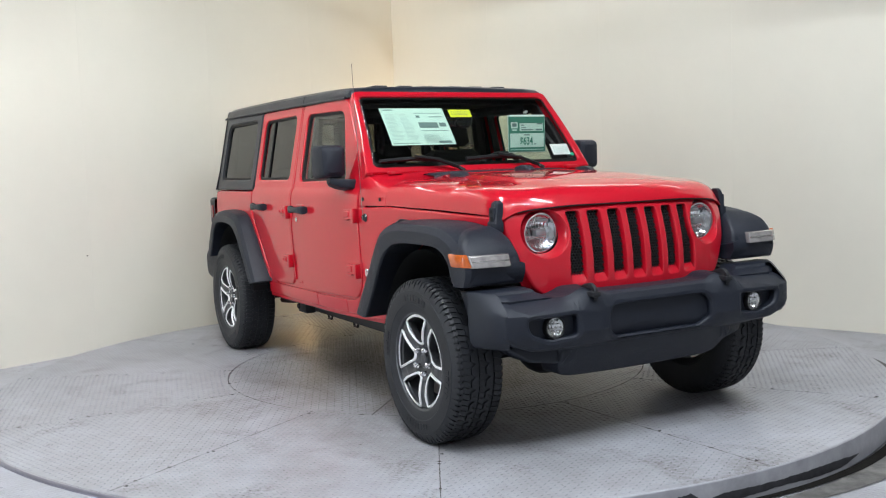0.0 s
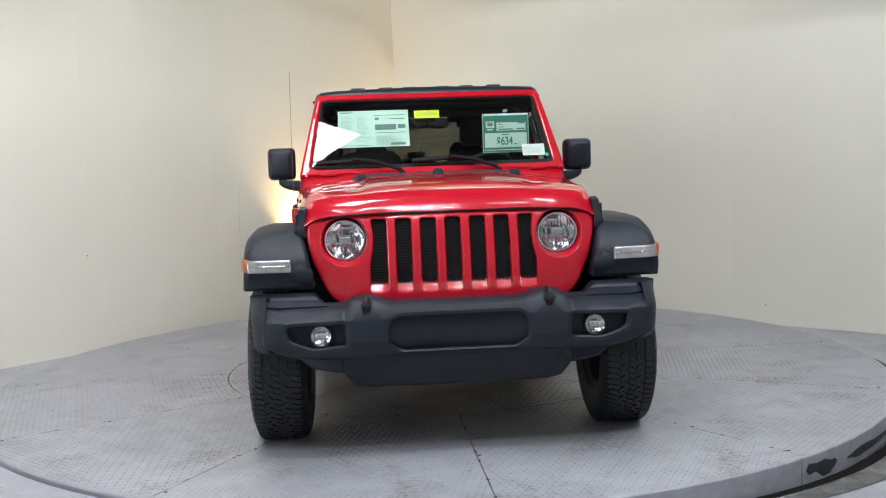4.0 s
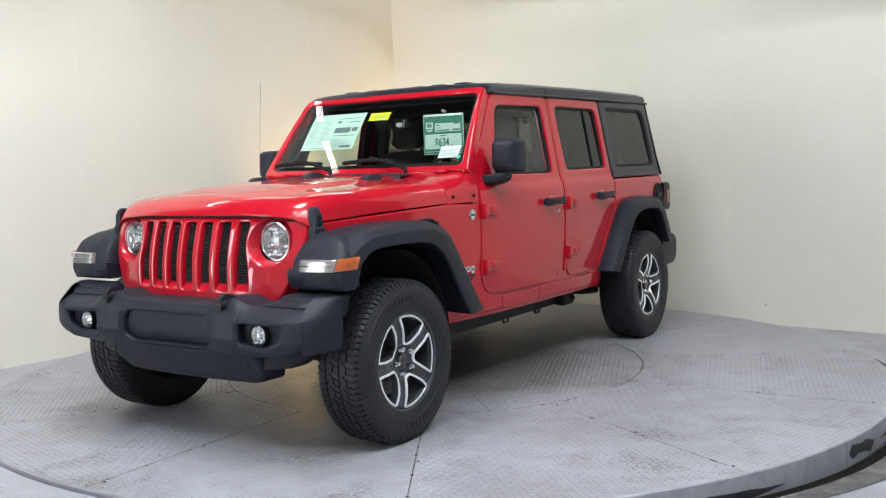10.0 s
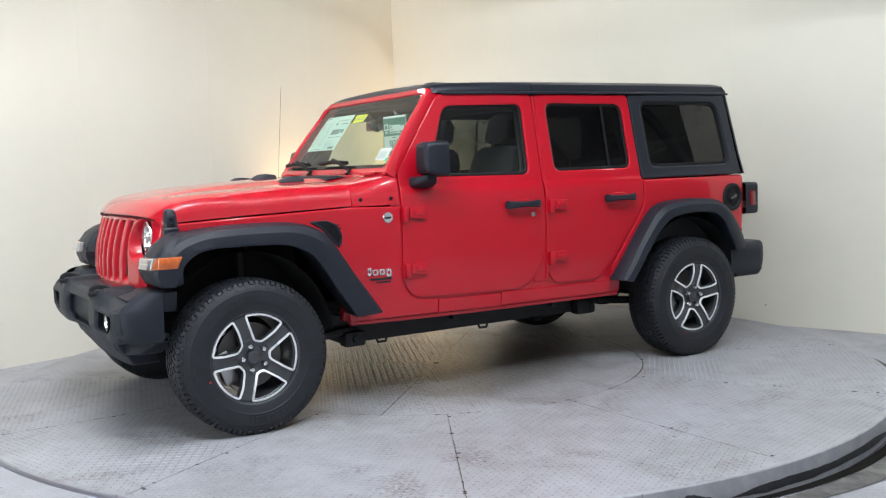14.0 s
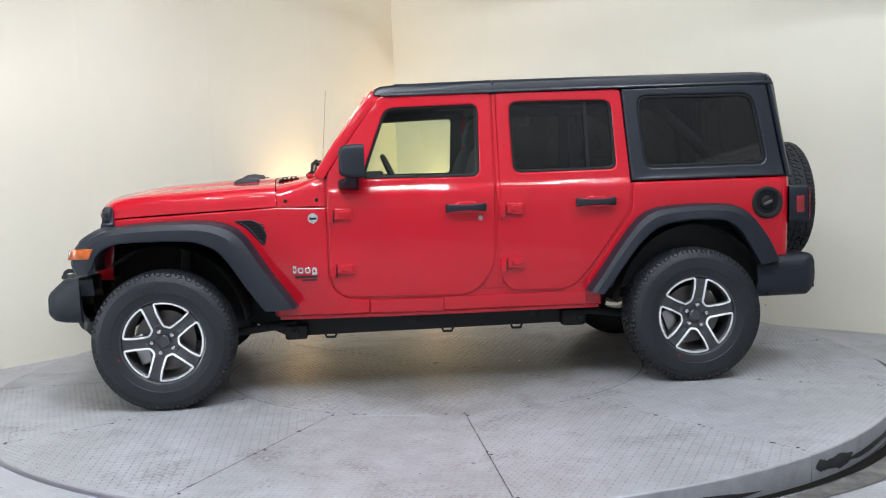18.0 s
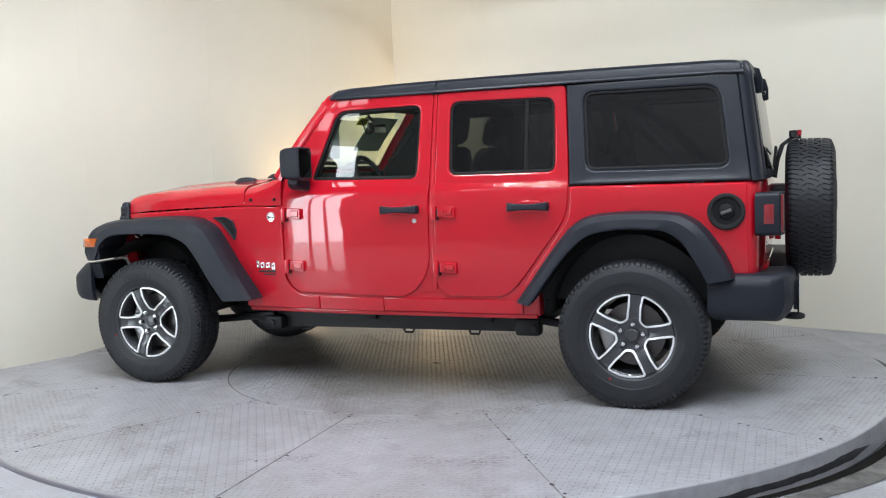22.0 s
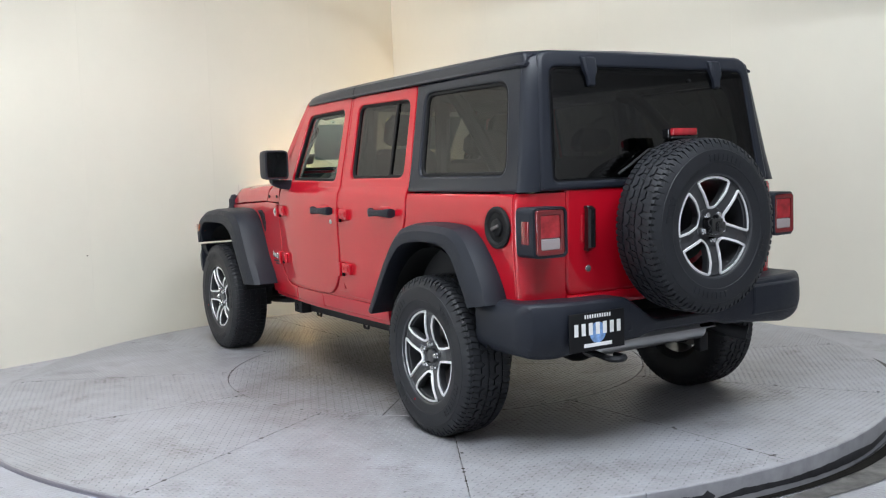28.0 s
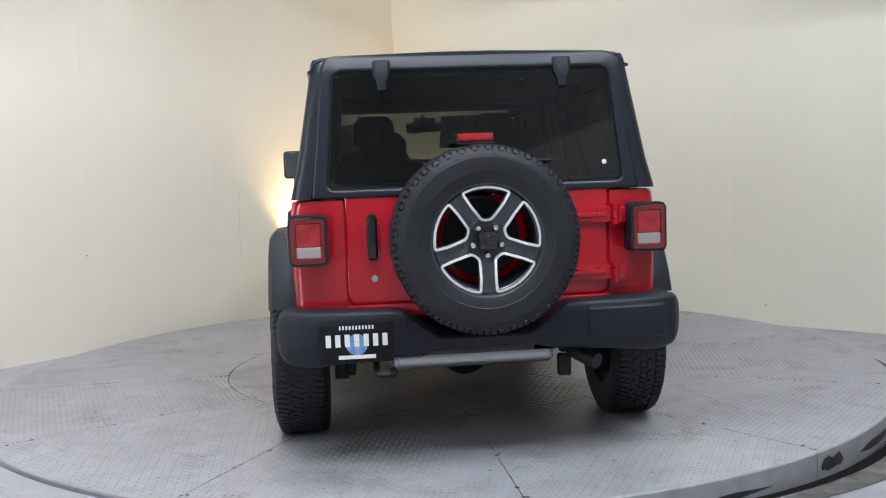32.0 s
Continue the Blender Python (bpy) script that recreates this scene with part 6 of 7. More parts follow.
        panel(bm, rpoly([(0.50, 0.402), (0.64, 0.417), (0.745, 0.490), (0.49, 0.490)], 0.014, 3), [], lambda u, v, d: Vector((2.03 - 0.5 * max(0, u - 0.55) - d, s * u, v)), edge=0.010, back=0.10, step=0.2)
        part("lower_corner", bm, M["black_plastic"], b)
    bm = bmesh.new()
    h = [(0.45, 0.492), (0.510, 0.470), (0.505, 0.40), (0.465, 0.338), (0.40, 0.326)]
    panel(bm, rpoly(h + [(-y, z) for y, z in reversed(h)], 0.02, 3), [], lambda u, v, d: Vector((2.105 - 0.12 * u * u - 0.60 * (0.49 - v) + 0.02 * math.exp(-((v - 0.43) / 0.03) ** 2) - d, u, v)), edge=0.014, back=0.14, step=0.06)
    part("air_dam", bm, M["black_plastic"], b)


build_front_bumper()


def rear_bumper_x(y, z):
    a = abs(y)
    return -interp(a, [(0, 2.29), (0.5, 2.302), (0.70, 2.300), (0.78, 2.284), (0.85, 2.250), (0.892, 2.18)]) + interp(z, [(0.46, 0.05), (0.50, 0.02), (0.56, 0.0), (0.66, 0.004), (0.70, 0.02)])


def build_rear_bumper():
    bm = bmesh.new()
    half = [(0.19, 0.572), (0.36, 0.690), (0.855, 0.700), (0.890, 0.655), (0.886, 0.51), (0.845, 0.462), (0.74, 0.452), (0.40, 0.485), (0.27, 0.492), (0.215, 0.512)]
    o = rpoly(half + [(-y, z) for y, z in reversed(half)], [0.03] * len(half) * 2, 3)
    panel(bm, o, [], lambda u, v, d: Vector((rear_bumper_x(u, v) + d, u, v)), edge=0.014, back=0.30, step=0.045)
    b = part("rear_bumper", bm, M["black_plastic"], car, "black moulded plastic rear bumper", sharp=18)
    bm = bmesh.new()
    panel(bm, rpoly([(-0.80, 0.515), (-0.44, 0.515), (-0.44, 0.668), (-0.80, 0.668)], 0.02, 3), [], lambda u, v, d: Vector((rear_bumper_x(u, v) - 0.008 + d, u, v)), edge=0.012, back=0.02, step=0.06)
    part("bumper_pad", bm, M["black_plastic"], b)
    bm = bmesh.new()
    box(bm, (-2.286, 0.345, 0.60), (0.02, 0.03, 0.13), bevel=0.008)
    part("plate_step", bm, M["black_plastic"], b)
    bm = bmesh.new()
    box(bm, (-2.300, 0.552, 0.566), (0.022, 0.27, 0.13), bevel=0.004)
    part("plate_bracket", bm, M["black_plastic"], b)
    # dealer plate
    bm = bmesh.new()
    box(bm, (-2.312, 0.552, 0.566), (0.008, 0.305, 0.165), bevel=0.003)
    pl = part("rear_plate", bm, M["plate_black"], car, "black show plate with pale bars")
    rows = [(0.632, 0.016, 0.150, 11), (0.578, 0.052, 0.275, 7), (0.508, 0.016, 0.155, 1)]
    for z, hgt, wid, cnt in rows:
        w = wid / cnt
        for k in range(cnt):
            bm = bmesh.new()
            box(bm, (-2.3172, 0.552 + wid / 2 - w * (k + 0.5), z), (0.002, w * (0.55 if cnt > 1 else 1.0), hgt), bevel=0.0006, seg=1)
            part("plate_bar", bm, M["paper_white"], pl)
    bm = bmesh.new()
    lathe(bm, [(0.0005, 0.0), (0.045, 0.0)], Matrix.Translation((-2.3166, 0.552, 0.56)) @ Matrix.Rotation(radians(-90), 4, "Y"), seg=24)
    part("plate_spot", bm, mat("pale_blue_print", (0.18, 0.32, 0.60), 0.4, vary=0.5, vary_scale=25), pl, "blue printed disc")


build_rear_bumper()

# ---- wheels ----
WHEEL_MESHES = {}


def wheel_part(name, key, parent, label=""):
    ob = new(name, WHEEL_MESHES[key])
    ob.parent = parent
    return tagged(ob, label)


def make_wheel_meshes():
    """A wheel round the z axis, its outer face upwards at z = 0.11."""
    tmp = new("tmp", None)

    def store(key, bm, material, sharp=32):
        ob = part(key, bm, material, tmp, "", sharp)
        WHEEL_MESHES[key] = ob.data
        bpy.data.objects.remove(ob)

    bm = bmesh.new()
    lathe(bm, [(0.222, -0.105), (0.228, -0.115), (0.262, -0.126), (0.31, -0.130), (0.345, -0.124), (0.366, -0.112), (0.378, -0.092), (0.381, -0.05), (0.382, 0.0), (0.381, 0.05),
               (0.378, 0.092), (0.366, 0.112), (0.345, 0.124), (0.338, 0.126), (0.336, 0.1285), (0.31, 0.131), (0.275, 0.1295), (0.272, 0.127), (0.245, 0.122), (0.228, 0.115), (0.222, 0.105)], seg=72)
    store("tyre", bm, M["rubber"], 24)
    bm = bmesh.new()
    # tread blocks in five ribs, and shoulder lugs
    n = 84
    for rib, (z0, z1, sh) in enumerate(((-0.098, -0.062, 0.0), (-0.054, -0.020, 0.4), (-0.013, 0.013, 0.1), (0.020, 0.054, 0.6), (0.062, 0.098, 0.2))):
        for k in range(n):
            a0 = 2 * math.pi * (k + sh) / n
            w = 2 * math.pi / n * 0.80
            skew = 0.028 * (1 if k % 2 else -1) if rib in (1, 3) else 0.012
            q = []
            for r in (0.377, 0.3885):
                for a, z, sk in ((a0, z0, -skew), (a0 + w, z0, -skew), (a0 + w, z1, skew), (a0, z1, skew)):
                    rr = r - (0.004 if abs(z) > 0.09 else 0)
                    q.append(bm.verts.new((rr * math.cos(a + sk), rr * math.sin(a + sk), z)))
            bm.faces.new(q[4:])
            ring_faces(bm, q[:4], q[4:])
    for sgn in (1, -1):
        for k in range(n):
            a0 = 2 * math.pi * (k + (0.2 if sgn > 0 else 0.0)) / n
            w = 2 * math.pi / n * 0.62
            prof = [(0.386, 0.094), (0.379, 0.110), (0.362, 0.1185), (0.346, 0.1245)] if k % 2 else [(0.386, 0.094), (0.379, 0.110), (0.366, 0.117)]
            top = [[bm.verts.new((r * math.cos(a), r * math.sin(a), sgn * z)) for r, z in prof] for a in (a0, a0 + w)]
            low = [[bm.verts.new(((r - 0.010) * math.cos(a), (r - 0.010) * math.sin(a), sgn * (z - 0.008))) for r, z in prof] for a in (a0, a0 + w)]
            for i in range(len(prof) - 1):
                bm.faces.new((top[0][i], top[1][i], top[1][i + 1], top[0][i + 1]))
            ring_faces(bm, top[0], low[0], False)
            ring_faces(bm, top[1], low[1], False)
            bm.faces.new((top[0][-1], top[1][-1], low[1][-1], low[0][-1]))
    store("tread", bm, M["rubber"], 20)
    bm = bmesh.new()
    # raised sidewall bars where lettering stands
    for a0, cnt in ((60, 8), (240, 8), (150, 5), (330, 5)):
        for k in range(cnt):
            a = radians(a0 + k * 5.2)
            d = radians(3.4)
            q = [bm.verts.new((r * math.cos(t), r * math.sin(t), z)) for r, t, z in ((0.288, a, 0.1334), (0.288, a + d, 0.1334), (0.316, a + d * 0.95, 0.1334), (0.316, a + d * 0.05, 0.1334))]
            w = [bm.verts.new(v.co - Vector((0, 0, 0.003))) for v in q]
            bm.faces.new(q)
            ring_faces(bm, q, w)
    store("sidewall_bars", bm, M["rubber"], 20)
    bm = bmesh.new()
    lathe(bm, [(0.2345, 0.100), (0.236, 0.112), (0.232, 0.117), (0.226, 0.114), (0.222, 0.100), (0.205, 0.088), (0.196, 0.03), (0.194, -0.09), (0.215, -0.10), (0.226, -0.112)], seg=64)
    store("barrel", bm, M["rim_grey"])

    def face_z(r, f=0.0):
        return interp(r, [(0.0, 0.070), (0.05, 0.072), (0.075, 0.080), (0.11, 0.098), (0.16, 0.108), (0.20, 0.106), (0.225, 0.100)])

    holes = []
    for k in range(5):
        a = radians(72 * k + 90)
        c, s_ = math.cos(a), math.sin(a)
        raw = []
        raw.append((0.087, 0.016))
        raw.append((0.148, 0.063))
        for j in range(7):
            t = radians(25.0 - 50 * j / 6)
            raw.append((0.210 * math.cos(t), 0.210 * math.sin(t)))
        raw.append((0.148, -0.063))
        raw.append((0.087, -0.016))
        loop = rpoly(raw, [0.010, 0.012, 0.005] + [0.0] * 5 + [0.005, 0.012, 0.010], 3)
        holes.append([(p[0] * c - p[1] * s_, p[0] * s_ + p[1] * c) for p in loop])
    o = [(0.2215 * math.cos(2 * math.pi * k / 60), 0.2215 * math.sin(2 * math.pi * k / 60)) for k in range(60)]
    bm = bmesh.new()
    panel(bm, o, holes, lambda u, v, d: Vector((u, v, face_z(math.hypot(u, v)) - d - 0.010 * max(0.0, math.cos(5 * (math.atan2(v, u) - radians(90)) + math.pi)) * (0.09 < math.hypot(u, v) < 0.2))), edge=0.004, back=0.01, hole_back=0.035, step=0.03)
    store("rim_face", bm, M["rim_grey"], 30)
    for k in range(5):
        bm = bmesh.new()
        hp = holes[k]
        panel(bm, inset(hp, -0.0112), [inset(hp, -0.0005)], lambda u, v, d: Vector((u, v, face_z(math.hypot(u, v)) + 0.0055 - d)), edge=0.0012, back=0.008, hole_back=0.006, step=0.03)
        store("machined_edge_%d" % k, bm, M["rim_silver"])
    bm = bmesh.new()
    lathe(bm, [(0.0005, 0.094), (0.028, 0.092), (0.034, 0.086), (0.037, 0.068)], seg=32)
    store("centre_cap", bm, M["rim_grey"])
    bm = bmesh.new()
    lathe(bm, [(0.0005, 0.110), (0.010, 0.108), (0.0145, 0.099), (0.0145, 0.072)], seg=10)
    store("lug_nut", bm, M["chrome"])
    bm = bmesh.new()
    lathe(bm, [(0.06, 0.02), (0.165, 0.02), (0.165, 0.0), (0.06, 0.0)], seg=40)
    lathe(bm, [(0.001, 0.055), (0.07, 0.05), (0.078, 0.02)], seg=32)
    store("brake_disc", bm, M["iron"])
    bm = bmesh.new()
    box(bm, (0.135, 0, 0.015), (0.075, 0.17, 0.055), bevel=0.012)
    store("caliper", bm, M["steel"])
    bpy.data.objects.remove(tmp)


def make_wheel(name, m, parent, spin=0.0, spare=False):
    w = wheel_part(name, "rim_face", parent, "dark grey five-spoke alloy wheel with all-terrain tyre")
    w.matrix_local = m @ Matrix.Rotation(radians(spin), 4, "Z")
    wheel_part("tyre", "tyre", w, "black all-terrain tyre")
    wheel_part("tread", "tread", w)
    tagged(wheel_part("sidewall_lettering", "sidewall_bars", w), kind="stuff")
    wheel_part("barrel", "barrel", w)
    for k in range(5):
        wheel_part("machined_edge", "machined_edge_%d" % k, w, "bright machined spoke edge")
    wheel_part("centre_cap", "centre_cap", w)
    for k in range(5):
        n = wheel_part("lug_nut", "lug_nut", w)
        a = radians(72 * k + 54)
        n.location = (0.061 * math.cos(a), 0.061 * math.sin(a), 0)
    if not spare:
        wheel_part("brake_disc", "brake_disc", w)
        c = wheel_part("caliper", "caliper", w)
        c.rotation_euler = (0, 0, radians(20 - spin))
    return w


make_wheel_meshes()
for x, s, spin in ((1.504, 1, 20), (-1.504, 1, 64), (1.504, -1, 8), (-1.504, -1, 30)):
    make_wheel("wheel", Matrix.Translation((x, s * 0.815, 0.383)) @ Matrix.Rotation(radians(-90 * s), 4, "X"), car, spin)
for ob in [o for o in car.children if o.name.startswith("wheel") and o.location.y > 0]:
    bm = bmesh.new()
    lathe(bm, [(0.0003, 0.1325), (0.006, 0.1320), (0.007, 0.1290)], Matrix.Translation((0.252, 0.0, -0.0075)), seg=12)
    part("paint_dot", bm, M["tail_red"], ob, "small red paint dot on the sidewall")
make_wheel("spare_wheel", Matrix.Translation((-2.372, 0.012, 0.985)) @ Matrix.Rotation(radians(-90), 4, "Y") @ Matrix.Rotation(radians(90), 4, "Z"), car, 180, True)


# ---- door mirrors ----
def build_mirror(s):
    bm = bmesh.new()
    rings = []
    for x, w, h0, h1 in ((0.505, 0.045, 1.275, 1.395), (0.490, 0.066, 1.255, 1.415), (0.46, 0.076, 1.245, 1.425), (0.40, 0.080, 1.240, 1.428), (0.365, 0.078, 1.242, 1.424)):
        o = rpoly([(-w, h0), (w, h0), (w, h1), (-w, h1)], 0.028, 4)
        rings.append([Vector((x - 0.03 * (u / 0.08) * s * 0, s * (0.884 + u), v)) for u, v in o])
    loft(bm, rings)
    m = part("door_mirror", bm, M["black_plastic"], car, "square black door mirror")
    bm = bmesh.new()
    o = rpoly([(-0.068, 1.252), (0.068, 1.252), (0.068, 1.416), (-0.068, 1.416)], 0.022, 4)
    panel(bm, o, [], lambda u, v, d: Vector((0.3642 + d, s * (0.884 + u), v)), edge=0.001, back=0.004, step=0.5)
    part("mirror_glass", bm, M["mirror"], m)
    bm = bmesh.new()
    rings = []
    for y, x0, x1, z0, z1 in ((0.765, 0.395, 0.515, 1.165, 1.235), (0.80, 0.395, 0.512, 1.17, 1.235), (0.85, 0.40, 0.50, 1.180, 1.238), (0.885, 0.405, 0.485, 1.195, 1.245), (0.90, 0.415, 0.47, 1.21, 1.25)):
        rings.append([Vector((x, s * y, z)) for x, z in rpoly([(x0, z0), (x1, z0 + 0.012), (x1, z1), (x0, z1)], 0.015, 3)])
    loft(bm, rings)
    part("mirror_arm", bm, M["black_plastic"], m)


both(build_mirror)


# ---- papers on the windshield ----
def build_papers():
    def sheet(name, u0, u1, v0, v1, key, label, lift, lean=0.0):
        bm = bmesh.new()
        pl = on_shield(-0.016 + lift)
        panel(bm, [(u0, v0), (u1, v0), (u1, v1), (u0, v1)], [], lambda u, v, d: pl(u + lean * (v - v0), v, d), edge=0.0005, back=0.001, step=0.15)
        return part(name, bm, M[key], car, label)

    def bars(parent, name, key, items, lift, lean=0.0, v_ref=0.0):
        bm = bmesh.new()
        pl = on_shield(-0.016 + lift)
        for u0, u1, v0, v1 in items:
            q = [bm.verts.new(pl(u + lean * (v - v_ref), v, 0)) for u, v in ((u0, v0), (u1, v0), (u1, v1), (u0, v1))]
            bm.faces.new(q)
        part(name, bm, M[key], parent, kind="stuff")

    rng = random.Random(11)
    w = sheet("price_label", -0.542, -0.126, 0.318, 0.785, "paper", "pale green printed window label", 0.004)
    it = []
    for a, b in ((-0.525, -0.44), (-0.43, -0.345)):
        for k in range(20):
            v = 0.70 - 0.0165 * k
            it.append((a, a + (b - a) * rng.uniform(0.45, 0.95), v, v + 0.007))
    for k in range(12):
        v = 0.45 - 0.010 * k
        it.append((-0.32, -0.32 + rng.uniform(0.08, 0.17), v, v + 0.005))
    bars(w, "fine_print", "ink_light", it, 0.0052)
    bars(w, "headings", "ink", [(-0.53, -0.46, 0.755, 0.768), (-0.325, -0.30, 0.66, 0.69), (-0.24, -0.15, 0.665, 0.675), (-0.33, -0.145, 0.715, 0.722), (-0.325, -0.20, 0.53, 0.60), (-0.19, -0.145, 0.545, 0.595),
                                (-0.325, -0.145, 0.49, 0.497), (-0.235, -0.15, 0.335, 0.365), (-0.53, -0.36, 0.335, 0.342)], 0.0054)
    y = sheet("stock_tag", -0.090, 0.060, 0.667, 0.766, "yellow", "bright yellow handwritten tag", 0.004)
    it = [(-0.075 + 0.0155 * k, -0.075 + 0.0155 * k + 0.010, 0.695 + 0.004 * (k % 2), 0.735 - 0.003 * (k % 3)) for k in range(8)]
    bars(y, "tag_marks", "ink", [(a, b, v0, v0 + 0.008) for a, b, v0, v1 in it] + [(a, a + 0.003, v0, v1) for a, b, v0, v1 in it] + [(a + 0.002, b, v1, v1 + 0.008) for a, b, v0, v1 in it], 0.0052)
    # price card in a clear sleeve, hanging upright from a suction cup on the glass
    cx = 0.420

    def flat(name, key, y0, y1, z0, z1, lift, label="", parent=None, round_by=0.0):
        bm = bmesh.new()
        o = [(y0, z0), (y1, z0), (y1, z1), (y0, z1)]
        panel(bm, rpoly(o, round_by, 3) if round_by else o, [], lambda u, v, d: Vector((cx + lift - d, u, v)), edge=0.0004, back=0.001, step=1)
        return part(name, bm, M[key], parent or car, label)

    def marks(parent, name, key, items, lift):
        bm = bmesh.new()
        for y0, y1, z0, z1 in items:
            bm.faces.new([bm.verts.new((cx + lift, y, z)) for y, z in ((y0, z0), (y1, z0), (y1, z1), (y0, z1))])
        part(name, bm, M[key], parent, kind="stuff")

    sl = flat("card_sleeve", "ink_light", 0.315, 0.594, 1.358, 1.590, 0.0, "clear plastic sleeve", None, 0.006)
    flat("sleeve_clip", "paper", 0.330, 0.585, 1.578, 1.590, 0.004, "", sl)
    bm = bmesh.new()
    lathe(bm, [(0.0004, 0.010), (0.006, 0.010), (0.008, 0.004), (0.017, 0.0)], Matrix.Translation((cx - 0.010, 0.455, 1.607)) @ Matrix.Rotation(radians(-35), 4, "Y") @ Matrix.Rotation(radians(180), 4, "X"), seg=16)
    part("suction_cup", bm, M["ink_light"], sl, "clear suction cup")
    p = flat("price_card", "ink_green", 0.320, 0.589, 1.364, 1.577, 0.003, "green and white price card")
    marks(p, "card_fields", "paper", [(0.328, 0.581, 1.389, 1.475), (0.328, 0.581, 1.372, 1.376), (0.400, 0.575, 1.489, 1.537), (0.343, 0.379, 1.492, 1.500), (0.336, 0.386, 1.506, 1.545)], 0.0045)
    marks(p, "card_lines", "ink", [(0.41, 0.435, 1.523, 1.529), (0.41, 0.445, 1.508, 1.513), (0.41, 0.500, 1.493, 1.500), (0.520, 0.570, 1.493, 1.502), (0.530, 0.570, 1.529, 1.537), (0.432, 0.475, 1.462, 1.468), (0.345, 0.377, 1.516, 1.536),
                                   (0.349, 0.353, 1.536, 1.542), (0.359, 0.363, 1.536, 1.542), (0.369, 0.373, 1.536, 1.542), (0.503, 0.520, 1.405, 1.411)], 0.0055)
    # the price
    cu = bpy.data.curves.new("price_text", "FONT")
    cu.body, cu.size, cu.align_x, cu.extrude, cu.offset = "$634", 0.078, "CENTER", 0.0003, 0.0016
    tmp = new("price_text_curve", cu)
    me = bpy.data.meshes.new_from_object(tmp.evaluated_get(bpy.context.evaluated_depsgraph_get()))
    bpy.data.objects.remove(tmp)
    for v in me.vertices:
        v.co = (cx + 0.006 + v.co.z, 0.447 + v.co.x * 0.62, 1.405 + v.co.y * 0.86)
    me.materials.clear()
    me.materials.append(M["ink_green"])
    t = new("price_text", me)
    t.parent = p
    b = sheet("bar_code_sticker", 0.529, 0.660, 0.146, 0.286, "paper_white", "white bar code sticker", 0.0075)
    bars(b, "code_bars", "ink_light", [(0.542 + 0.0062 * k, 0.542 + 0.0062 * k + (0.0022 if k % 3 else 0.004), 0.168, 0.252) for k in range(17)], 0.0087)
    bm = bmesh.new()
    pl2 = on_shield(-0.016 + 0.009)
    c = [bm.verts.new(pl2(0.668 + 0.013 * math.cos(a), 0.148 + 0.022 * math.sin(a), 0)) for a in [2 * math.pi * k / 20 for k in range(20)]]
    bm.faces.new(c)
    part("dot_sticker", bm, M["green_dot"], car, "small green dot sticker")


build_papers()


